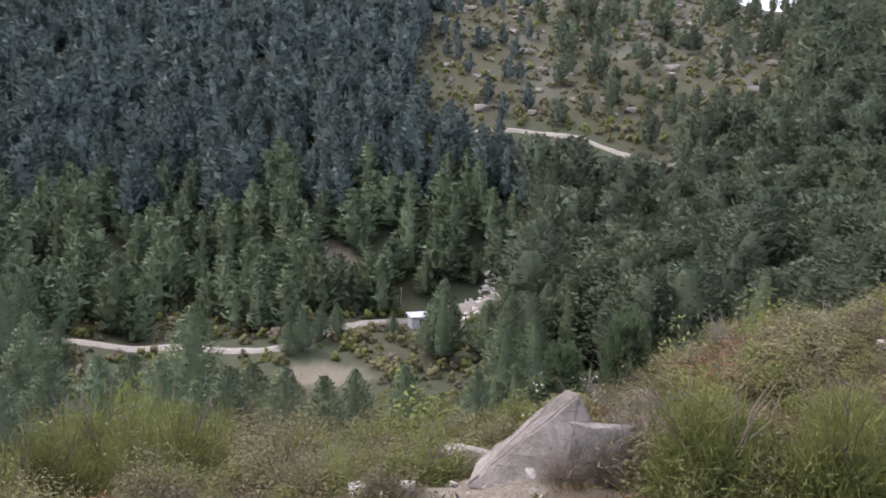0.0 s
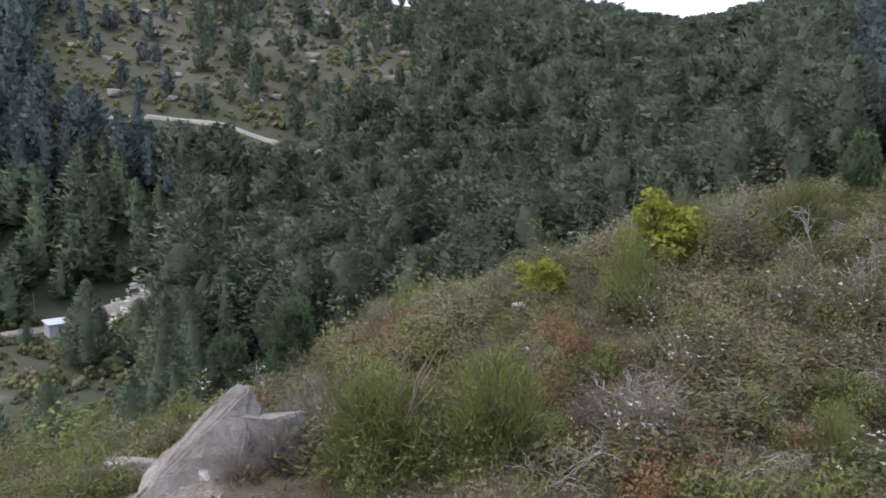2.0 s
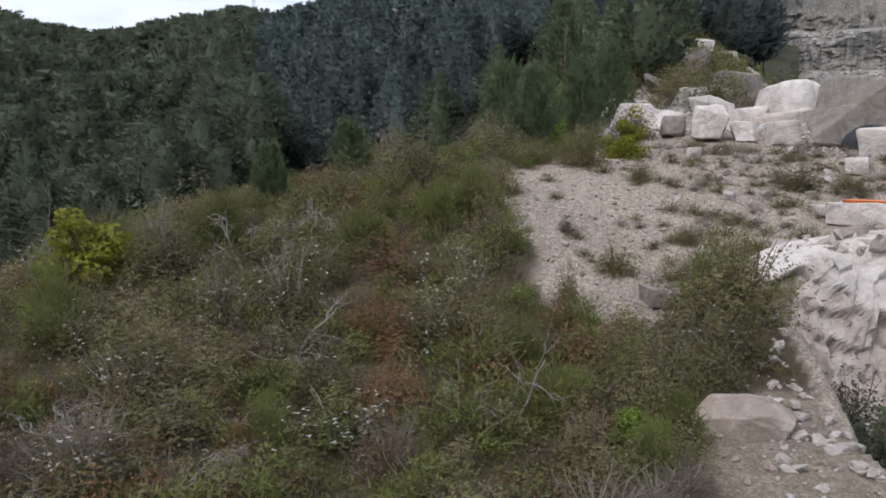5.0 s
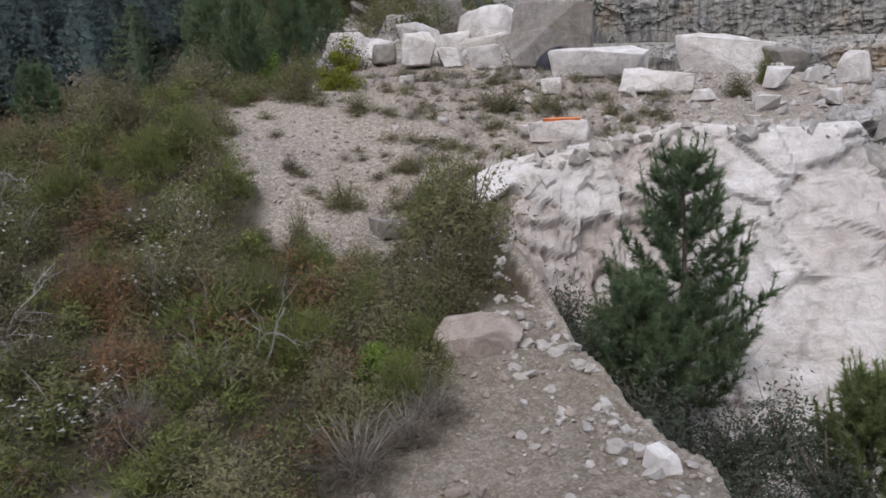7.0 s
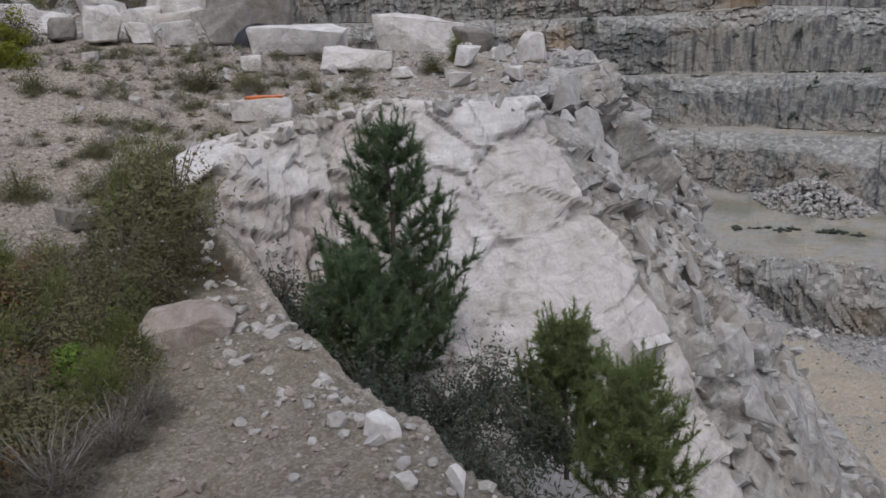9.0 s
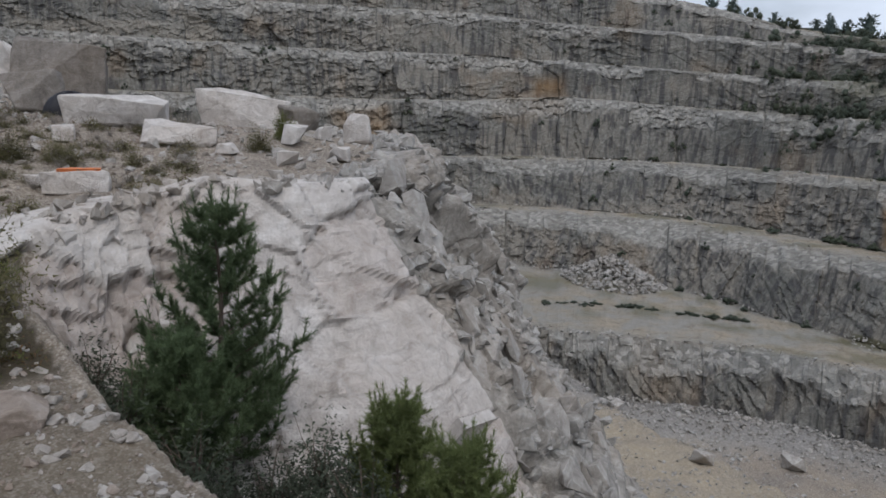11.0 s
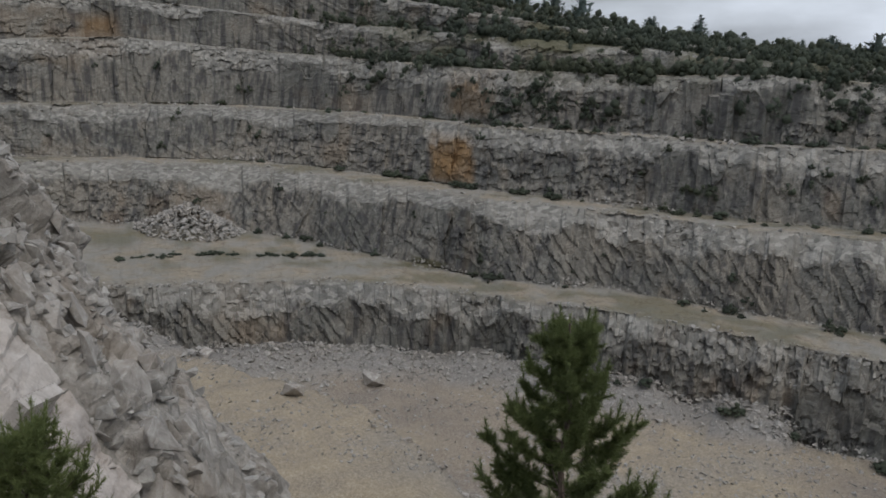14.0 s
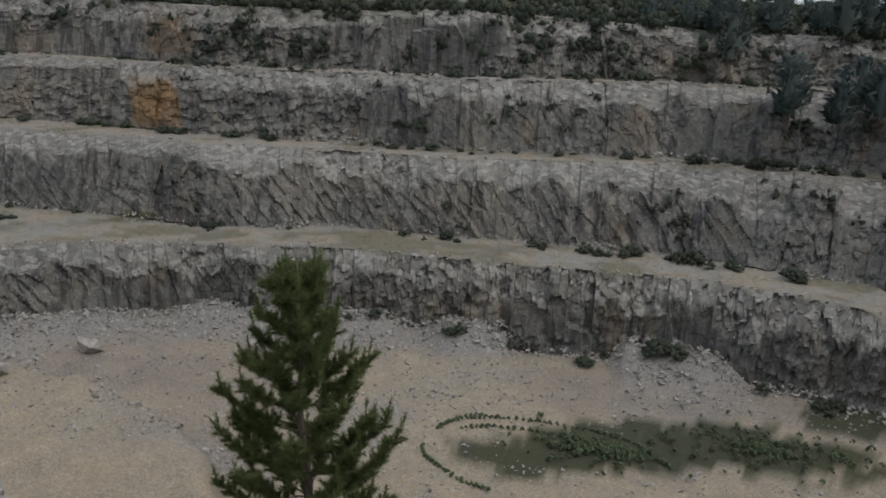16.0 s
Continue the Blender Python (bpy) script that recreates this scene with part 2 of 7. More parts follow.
    warp.inputs[1].default_value = (1.6, 1.6, 1.6)
    nt.links.new(p, warp.inputs[2])
    joint = None
    for size, width in ((0.35, 0.035), (1.1, 0.045)):
        vo = nt.nodes.new("ShaderNodeTexVoronoi")
        vo.feature = "DISTANCE_TO_EDGE"
        vo.inputs["Scale"].default_value = size
        nt.links.new(warp.outputs[0], vo.inputs["Vector"])
        g = grey(nt, vo.outputs["Distance"], width, 0.0)
        joint = g if joint is None else mix(nt, 0.35, joint, g)
    thin = nt.nodes.new("ShaderNodeMath")
    thin.operation = "MULTIPLY"
    nt.links.new(joint, thin.inputs[0])
    nt.links.new(ramp(nt, n1, (0.3, (0, 0, 0)), (0.6, (joints, joints, joints))), thin.inputs[1])
    c = mix(nt, thin.outputs[0], c, mix(nt, 0.75, c, (0.07, 0.055, 0.04)))
    if cracks:  # soil and rust in the open cracks and on the broken parts
        c = mix(nt, attr(nt, "grime"), c, mix(nt, n2, (0.20, 0.145, 0.115), (0.50, 0.43, 0.38)))
        c = mix(nt, attr(nt, "crack"), c, (0.085, 0.062, 0.048))
    nt.links.new(c, bsdf.inputs["Base Color"])
    h = mix(nt, 0.5, n2, n3)
    bump(nt, bsdf, mix(nt, thin.outputs[0], h, (0, 0, 0)), 0.8, 0.14)
    return m


def leaf_material(name, a, b, obj_var=0.35, rough=0.7):
    """Foliage that varies from leaf to leaf and from plant to plant."""
    m, nt, bsdf = material(name, rough)
    g = nt.nodes.new("ShaderNodeNewGeometry")
    o = nt.nodes.new("ShaderNodeObjectInfo")
    fine = noise_tex(nt, 2.2, 6, 0.7, position(nt))
    c = mix(nt, g.outputs["Random Per Island"], a, b)
    c = mix(nt, grey(nt, fine, 0.35, 0.65), mix(nt, 0.6, c, a), mix(nt, 0.6, c, b))
    h = nt.nodes.new("ShaderNodeHueSaturation")
    nt.links.new(c, h.inputs["Color"])
    plant = nt.nodes.new("ShaderNodeMath")
    plant.operation = "ADD"
    nt.links.new(o.outputs["Random"], plant.inputs[0])
    nt.links.new(attr(nt, "tint"), plant.inputs[1])
    wrap = nt.nodes.new("ShaderNodeMath")
    wrap.operation = "FRACT"
    nt.links.new(plant.outputs[0], wrap.inputs[0])
    r = nt.nodes.new("ShaderNodeMapRange")
    r.inputs["To Min"].default_value, r.inputs["To Max"].default_value = 1 - obj_var, 1 + obj_var
    nt.links.new(wrap.outputs[0], r.inputs["Value"])
    nt.links.new(r.outputs["Result"], h.inputs["Value"])
    n = noise_tex(nt, 0.05, 3, 0.6, position(nt))
    c2 = mix(nt, grey(nt, n, 0.4, 0.65), h.outputs["Color"], mix(nt, 0.2, h.outputs["Color"], (0.10, 0.095, 0.03)))
    nt.links.new(c2, bsdf.inputs["Base Color"])
    bump(nt, bsdf, fine, 0.5, 0.25)
    glow = nt.nodes.new("ShaderNodeBsdfTranslucent")
    nt.links.new(c2, glow.inputs["Color"])
    both = nt.nodes.new("ShaderNodeMixShader")
    both.inputs[0].default_value = 0.35
    nt.links.new(bsdf.outputs[0], both.inputs[1])
    nt.links.new(glow.outputs[0], both.inputs[2])
    nt.links.new(both.outputs[0], nt.nodes["Material Output"].inputs["Surface"])
    return m


def bark_material(name, a, b):
    m, nt, bsdf = material(name, 0.9)
    n = noise_tex(nt, 12.0, 5, 0.7, position(nt, 1, 1, 0.2))
    nt.links.new(ramp(nt, n, (0.3, a), (0.7, b)), bsdf.inputs["Base Color"])
    bump(nt, bsdf, n, 0.6, 0.02)
    return m


GROUND = ground_material()
QUARRY = rock_material("quarry_rock", (0.10, 0.098, 0.088), (0.21, 0.205, 0.184), (0.37, 0.36, 0.325), streak=0.8, warm=0.15)
WHITE_ROCK = rock_material("pale_granite", (0.37, 0.335, 0.305), (0.56, 0.525, 0.49), (0.72, 0.695, 0.665), warm=0.45, joints=0.5, grain=0.3, cracks=True)
GRANITE = rock_material("weathered_granite", (0.105, 0.092, 0.078), (0.205, 0.184, 0.162), (0.32, 0.295, 0.265), joints=0.4)
PALE_RUBBLE = rock_material("pale_rubble_stone", (0.20, 0.192, 0.178), (0.38, 0.365, 0.34), (0.58, 0.56, 0.52), warm=0.3)
RUBBLE = rock_material("rubble_stone", (0.20, 0.185, 0.165), (0.39, 0.365, 0.335), (0.60, 0.575, 0.535), warm=0.4, joints=0.3)
GRAVEL = rock_material("gravel_stone", (0.135, 0.108, 0.088), (0.27, 0.225, 0.19), (0.47, 0.42, 0.375), warm=0.4, joints=0.0)
SPUR_ROCK = rock_material("spur_rock", (0.14, 0.13, 0.115), (0.31, 0.29, 0.262), (0.54, 0.515, 0.475), warm=0.45, joints=0.8)
BARK = bark_material("pine_bark", (0.07, 0.05, 0.04), (0.19, 0.15, 0.12))
DEADWOOD = bark_material("dead_wood", (0.13, 0.115, 0.10), (0.31, 0.285, 0.255))
PINE_NEAR = leaf_material("pine_needles", (0.068, 0.102, 0.052), (0.155, 0.21, 0.105), 0.2)
PINE_FAR = leaf_material("pine_foliage", (0.118, 0.16, 0.095), (0.15, 0.195, 0.115), 0.25)
# dark far foliage, paled and blued: distance haze is put into its colour
HAZED_DARK_FAR = leaf_material("hazed_dark_pine_foliage", (0.088, 0.122, 0.118), (0.115, 0.15, 0.14), 0.2)
EUCA_FAR = leaf_material("eucalyptus_foliage", (0.08, 0.103, 0.07), (0.115, 0.142, 0.09), 0.3)
SCRUB_DARK = leaf_material("dark_scrub_foliage", (0.052, 0.066, 0.05), (0.088, 0.105, 0.075), 0.25)
PINE_YOUNG = leaf_material("young_pine_needles", (0.11, 0.14, 0.05), (0.235, 0.28, 0.11), 0.2)
BROOM = leaf_material("broom_green", (0.09, 0.105, 0.03), (0.182, 0.198, 0.058), 0.3)
HEATH = leaf_material("heath_olive", (0.098, 0.09, 0.044), (0.19, 0.172, 0.086), 0.35)
YELLOW = leaf_material("gorse_yellow_green", (0.13, 0.15, 0.015), (0.26, 0.265, 0.03), 0.15)
RUST = leaf_material("rust_bracken", (0.125, 0.07, 0.034), (0.215, 0.125, 0.06), 0.25)
DRY = leaf_material("dry_twigs", (0.115, 0.092, 0.07), (0.21, 0.175, 0.138), 0.25)

# ---- the land: height of the ground at any place ----
DIST = np.array([0, 6, 12, 18, 24, 30, 38, 50, 75, 110, 163, 205, 260, 330, 450, 900, 2000.0])
LAND = []


def profile(az, *heights):
    LAND.append((az, heights))


profile(-60, -6, -6, -6.6, -8, -10, -13, -16, -21, -29, -38, -38, -22, 2, 25, 50, 45, 30)
profile(-30, -6, -6, -6.5, -8.5, -11, -13.5, -16.5, -21, -29, -37.5, -37, -20, 6, 36, 75, 60, 40)
profile(-12, -6, -6, -6.3, -8.3, -11, -13.5, -17, -21.5, -29, -37.5, -37, -17, 9, 40, 82, 60, 40)
profile(0, -6, -6, -6.2, -8.0, -10.5, -13.3, -17, -22, -29.5, -38, -37.5, -12, 12, 44, 86, 60, 40)
profile(12, -6, -5.8, -5.9, -6.6, -8.5, -11.5, -16, -22, -30, -36, -34, -13, 10, 40, 84, 62, 40)
profile(22, -6, -5.7, -5.7, -5.7, -5.9, -7.5, -11, -18, -27, -32, -27, -10, 8, 31, 59, 44, 30)
profile(32, -6, -5.7, -5.5, -5.1, -4.8, -5.2, -8, -15, -23, -28, -22, -8, 8, 26, 49, 32, 30)
profile(40, -6, -5.7, -5.5, -4.9, -3.9, -3.4, -5, -10, -18, -22, -16, -4, 10, 23, 37, 25, 30)
profile(50, -6, -5.7, -5.6, -4.9, -3.4, -2.5, -2.4, -5, -11, -12, -5, 5, 17, 32, 52, 30, 30)
profile(60, -6, -5.7, -5.6, -4.9, -3.1, -1.8, -1.1, -1.4, -4, -3, 4, 13, 26, 43, 70, 42, 30)
profile(70, -6, -5.7, -5.6, -4.9, -3.4, -1.8, -0.4, 0.6, 4, 10, 18, 28, 40, 55, 80, 50, 30)
profile(78, -6, -5.6, -5.5, -5.0, -3.9, -2.1, -0.4, 1.0, 5, 12, 20, 30, 42, 56, 75, 50, 30)
profile(88, -6, -5.6, -5.4, -5.0, -3.3, -2.2, -0.4, 0.6, 0, 2, 8, 18, 42, 46, 48, 40, 30)
profile(98, -6, -5.6, -5.4, -4.4, -2.8, -1.9, -0.6, 0.0, 0, 4, 10, 20, 40, 44, 40, 20, 20)
profile(115, -6, -5.7, -5.5, -5.0, -4.0, -2.8, -1.6, -1, 0, 6, 12, 20, 35, 38, 34, 20, 20)
profile(135, -6, -5.8, -5.8, -6, -6, -6, -6, -5, 0, 5, 10, 18, 22, 24, 22, 20, 20)
profile(156, -6, -6, -6, -6, -6, -6, -6, -6, -4, 0, 3, 8, 9, 9, 9, 10, 10)
profile(181, -6, -6, -6, -6, -6, -6, -6, -6, -5, -3, -1, 0, 1, 2, 3, 5, 5)
profile(206, -6, -6, -6, -6, -6, -6, -6, -6, -6, -5, -2, 0, 1, 2, 3, 5, 5)
profile(300, -6, -6, -6.6, -8, -10, -13, -16, -21, -29, -38, -38, -22, 2, 25, 50, 45, 30)
LAND_AZ = np.array([a for a, _ in LAND], float)
LAND_Z = np.array([z for _, z in LAND], float)

# bench lines of the quarry: distance by bearing
BEARING = np.array([84, 98, 108, 116, 123, 131, 137, 147, 156, 165, 181, 194, 206.0])
TOE1 = np.array([125, 125, 120, 115, 108, 105, 105, 102, 97, 93, 91, 89, 88.0])
CREST1 = np.array([128, 128, 124, 118, 111, 111, 111, 105, 100, 96, 95, 93, 92.0])
TOE2 = np.array([150, 155, 160, 164, 156, 144, 130, 114, 111, 106.5, 104, 103, 103.0])
CREST2 = np.array([160, 165, 170, 172, 168, 159, 143, 125, 117, 112, 117, 119, 119.0])
TOE3 = np.array([172, 175, 178, 179, 175, 166, 154, 133, 125, 119, 122, 124, 124.0])
CREST3 = np.array([176, 179, 183, 185, 184, 178, 164, 138, 131, 124, 132, 134, 134.0])
CREST4_Z = np.array([3, 2, 1.5, 1.3, 2.5, 0.3, -0.8, -2, -2.2, -1.5, -3.5, -4, -4.0])
CREST5_Z = np.array([15, 14, 13, 12.5, 11, 8.6, 6.5, 4, 2.5, 0.6, -1.5, -2, -2.0])
CREST6_Z = np.array([25, 25, 25, 24, 21, 18, 14.5, 8.5, 4.5, 1.6, -1.0, -1.5, -1.5])
CREST7_Z = np.array([44, 43, 41, 38, 33.5, 26.5, 18.5, 11, 6, 2.2, -0.4, -1, -1.0])
FLOOR, ROAD, BENCH2, BENCH3 = -40.0, -30.5, -21.0, -11.2


def along(table, az):
    return np.interp(az, BEARING, table)


def polar(az, dist):
    a = np.radians(az)
    return dist * np.sin(a), dist * np.cos(a)


# edge of the ridge above the pit, and the far rim of the pit
EDGE = np.array([(-60, -60), (-14, -9), (0, -6), (5, -4.2), (9, -2.6), (11.2, -1.6), (12.7, -0.9), (15.5, 0.0), (19, 1.1), (21.3, 1.9), (22.6, 1.8), (24.3, 0.2),
                 (25.2, -3), (24.6, -7), (27.5, -10), (32, -12), (36.5, -13.5), (40, -11), (45, -4), (56, 4), (90, 10)], float)
RIM = [polar(a, along(CREST3, a) + 58) for a in range(86, 207, 6)]
PIT = np.concatenate([EDGE, np.array(RIM)])


def edge_distance(x, y, line, closed=False):
    n = len(line)
    best = np.full(np.shape(x), 1e9)
    for i in range(n if closed else n - 1):
        a, b = line[i], line[(i + 1) % n]
        ab = b - a
        t = np.clip(((x - a[0]) * ab[0] + (y - a[1]) * ab[1]) / (ab @ ab), 0, 1)
        best = np.minimum(best, np.hypot(x - a[0] - t * ab[0], y - a[1] - t * ab[1]))
    return best


def inside(x, y, poly):
    hit = np.zeros(np.shape(x), bool)
    for i in range(len(poly)):
        (x0, y0), (x1, y1) = poly[i - 1], poly[i]
        cross = (y0 > y) != (y1 > y)
        hit ^= cross & (x < (x1 - x0) * (y - y0) / (y1 - y0 + 1e-12) + x0)
    return hit


def talus(x, y):
    """Height of the broken rock heaped against the lowest face, and how much of it lies there."""
    d, az = np.hypot(x, y), np.degrees(np.arctan2(x, y)) % 360
    heap = smooth(-0.35, 0.35, vnoise(az / 4.5, 0 * az + FLOOR, 0, 55))
    back = along(TOE1, az) - d + 2.2 * fbm(np.radians(az) * 120 / 26, FLOOR / 40 + 0 * az, 0, 3)
    return (0.4 + 2.4 * heap) * smooth(4 + 5 * heap, -0.5, back) * smooth(-4, -1, back)


def floor_z(x, y):
    bank = 3.2 * smooth(-1.6, 1.6, y - np.interp(x, (0, 24, 30, 36, 44, 52, 66, 90), (-30, -40, -46, -54, -58, -61, -62, -60)) + 1.2 * fbm(x / 6, y / 6, 0, 33))
    mound = bank + 1.2 * np.exp(-(((x - 52) / 18) ** 2 + ((y + 54) / 13) ** 2)) + 0.5 * fbm(x / 3, y / 3, 0, 35)
    return FLOOR + mound + talus(x, y) + 0.5 * fbm(x / 12, y / 12, 0, 31)


def ground_z(x, y):
    x, y = np.asarray(x, float), np.asarray(y, float)
    d = np.hypot(x, y)
    az = (np.degrees(np.arctan2(x, y)) + 60) % 360 - 60
    j = np.clip(np.searchsorted(LAND_AZ, az) - 1, 0, len(LAND_AZ) - 2)
    t = smooth(0, 1, (az - LAND_AZ[j]) / (LAND_AZ[j + 1] - LAND_AZ[j]))
    k = np.clip(np.searchsorted(DIST, d) - 1, 0, len(DIST) - 2)
    u = np.clip((d - DIST[k]) / (DIST[k + 1] - DIST[k]), 0, 1)
    z = (1 - t) * ((1 - u) * LAND_Z[j, k] + u * LAND_Z[j, k + 1]) + t * ((1 - u) * LAND_Z[j + 1, k] + u * LAND_Z[j + 1, k + 1])
    z = z + np.minimum(0.02 * d, 4.0) * fbm(x / (4 + d * 0.15), y / (4 + d * 0.15), 0, 5) * smooth(4, 40, d) + 0.22 * fbm(x / 1.8, y / 1.8, 0, 9, 5) * smooth(2000, 60, d)
    pit = inside(x, y, PIT)
    e = edge_distance(x, y, EDGE) + 0.5 * fbm(x / 2.5, y / 2.5, 0, 17)
    low = z - 2.8 * np.maximum(e - 0.2, 0) - 3.0 * smooth(0.0, 0.8, e) * smooth(20, 21.5, x) * smooth(60, 50, x)
    low = np.maximum(low, floor_z(x, y))
    low = np.where(d > along(TOE1, az) + 1, -43.0, low)
    return np.where(pit, low, z)


def bare_mask(x, y):
    m = 0.0
    for cx, cy, r in ((25.5, 8.0, 2.7), (29.5, 8.3, 3.8), (34, 4, 6.5), (30, 3, 4), (13.5, -0.2, 2.2), (11, -0.9, 2.3), (15.8, 0.9, 1.7), (9, -2, 2.0), (12.3, 1.4, 1.6), (9.2, 1.2, 2.3), (62, 9, 5), (-24, 179, 7), (21, 6.0, 2.2), (8.5, 6.2, 1.6), (1.5, 14.5, 1.8), (40, 5, 6), (45, -3, 7), (38, -8, 5), (50, 5, 6), (29, -5, 4.5), (33, -8, 4.5), (74, 10, 9), (60, 14, 5), (61, 6.5, 7), (49, 9, 5)):
        m = m + np.exp(-((x - cx) ** 2 + (y - cy) ** 2) / r ** 2)
    m = m + 0.8 * np.exp(-(((x + 16) / 9) ** 2 + ((y - 120) / 9) ** 2))
    return smooth(0.33, 0.6, m + 0.22 * fbm(x / 1.6, y / 1.6, 0, 23))


def build_ground():
    az = np.radians(np.concatenate([np.arange(-46, 212, 0.4), np.arange(212, 314.1, 3.0)]))
    r = np.concatenate([[0.05, 1.5], np.geomspace(3, 60, 175), np.geomspace(61.5, 2000, 125)])
    R, A = np.meshgrid(r, az, indexing="ij")
    X, Y = R * np.sin(A), R * np.cos(A)
    Z = ground_z(X, Y)
    a = np.degrees(A)
    pit = inside(X, Y, PIT)
    bare = bare_mask(X, Y) * (0.52 + 0.48 * smooth(15, 22, X))
    hill = smooth(230, 300, R) * smooth(30, 20, a) * smooth(-6, 4, a) * smooth(-0.1, 0.35, fbm(X / 16, Y / 16, 0, 41))
    lip = smooth(4.0, 1.2, edge_distance(X, Y, EDGE))
    rock = np.where(pit, 0.85 * (1 - lip), 0.32 * hill)
    bare = np.where(pit, np.where(Z < floor_z(X, Y) + 0.6, 1.0, 0.25 + 0.65 * lip), bare)
    rock = np.where(pit & (Z < floor_z(X, Y) + 0.6), 0.03 + 0.4 * smooth(0.0, 0.4, fbm(X / 9, Y / 9, 0, 43)), rock)
    rock = np.where(pit, np.maximum(rock, 0.8 * smooth(0.15, 0.7, talus(X, Y))), rock)
    pale = np.where(pit & (Z < floor_z(X, Y) + 0.6), np.maximum(smooth(-0.35, 0.2, fbm(X / 20, Y / 14, 0, 47)), smooth(0.8, 2.5, floor_z(X, Y) - talus(X, Y) - FLOOR)), 0.0) * smooth(0.7, 0.15, talus(X, Y))
    pale = np.maximum(pale, 0.6 * smooth(0.4, 0.8, np.exp(-(((X + 16) / 9) ** 2 + ((Y - 118) / 9) ** 2)) + 0.35 * fbm(X / 4, Y / 4, 0, 45)))
    moss = 0.0
    for cx, cy, ax, ay in ((5.5, -70.5, 7.5, 3.4), (-10.0, -75.0, 12.0, 5.0), (-20, -84, 6, 3), (12, -66, 6.5, 2.6)):
        moss = moss + np.exp(-(((X - cx) / ax) ** 2 + ((Y - cy) / ay) ** 2))
    moss = 0.92 * smooth(0.36, 0.5, moss + 0.4 * fbm(X / 3.5, Y / 2, 0, 91) + 0.25 * fbm(X / 1.2, Y, 0, 95))
    moss = np.maximum(moss, smooth(60, 110, R) * smooth(95, 80, a) * np.where(pit, 0, 1) * (0.55 + 0.4 * smooth(-0.5, 0.2, fbm(X / 8, Y / 8, 0, 93))) * (1 - bare) * (1 - 0.35 * smooth(225, 260, R) * smooth(28, 20, a) * smooth(-6, 4, a)))
    me = mesh_data("ground", np.stack([X, Y, Z], -1).reshape(-1, 3), grid_faces(len(r), len(az)), GROUND, True, {"bare": bare.ravel(), "rock": rock.ravel(), "moss": moss.ravel(), "pale": pale.ravel()})
    tagged(part("ground", me), "scrubby hillside ground with bare gravel and a quarry pit", "ground", kind="structure")


build_ground()


def soften(a):
    """Rounds the breaks of a relief by one cell of its grid."""
    b = np.pad(a, 1, mode="edge")
    return (12 * a + b[:-2, 1:-1] + b[2:, 1:-1] + b[1:-1, :-2] + b[1:-1, 2:]) / 16


# darker sheer patches of the faces: bearing, half width, height, half height, depth of colour
DARK_PATCHES = ((144, 5.5, -35, 4.5, 0.6), (174, 3.0, -36, 4, 0.8), (184, 5, -36, 4, 0.4), (139, 4.5, -26, 3.2, 0.5), (146.5, 2.6, -25.5, 3.4, 0.7), (128.5, 2.4, -25.5, 2.8, 0.6),
                (113, 5, -16, 4, 0.7), (120, 3.2, -16, 3.2, 0.8), (127.5, 2.5, -15.5, 3.2, 0.55), (150.5, 3, -15, 4, 0.6), (158, 5, -15.5, 3, 0.2), (174, 8, -15, 5, 0.6), (192, 12, -16, 6, 0.8), (190, 9, -26, 5, 0.6), (165, 7, -5, 6, 0.4), (104, 6, -7, 4, 0.5), (116, 3, -4, 3, 0.5), (136, 3, -5, 3, 0.4), (147, 3, -6, 4, 0.5), (122, 4, 7, 4, 0.4))


QUARRY_GRID = []


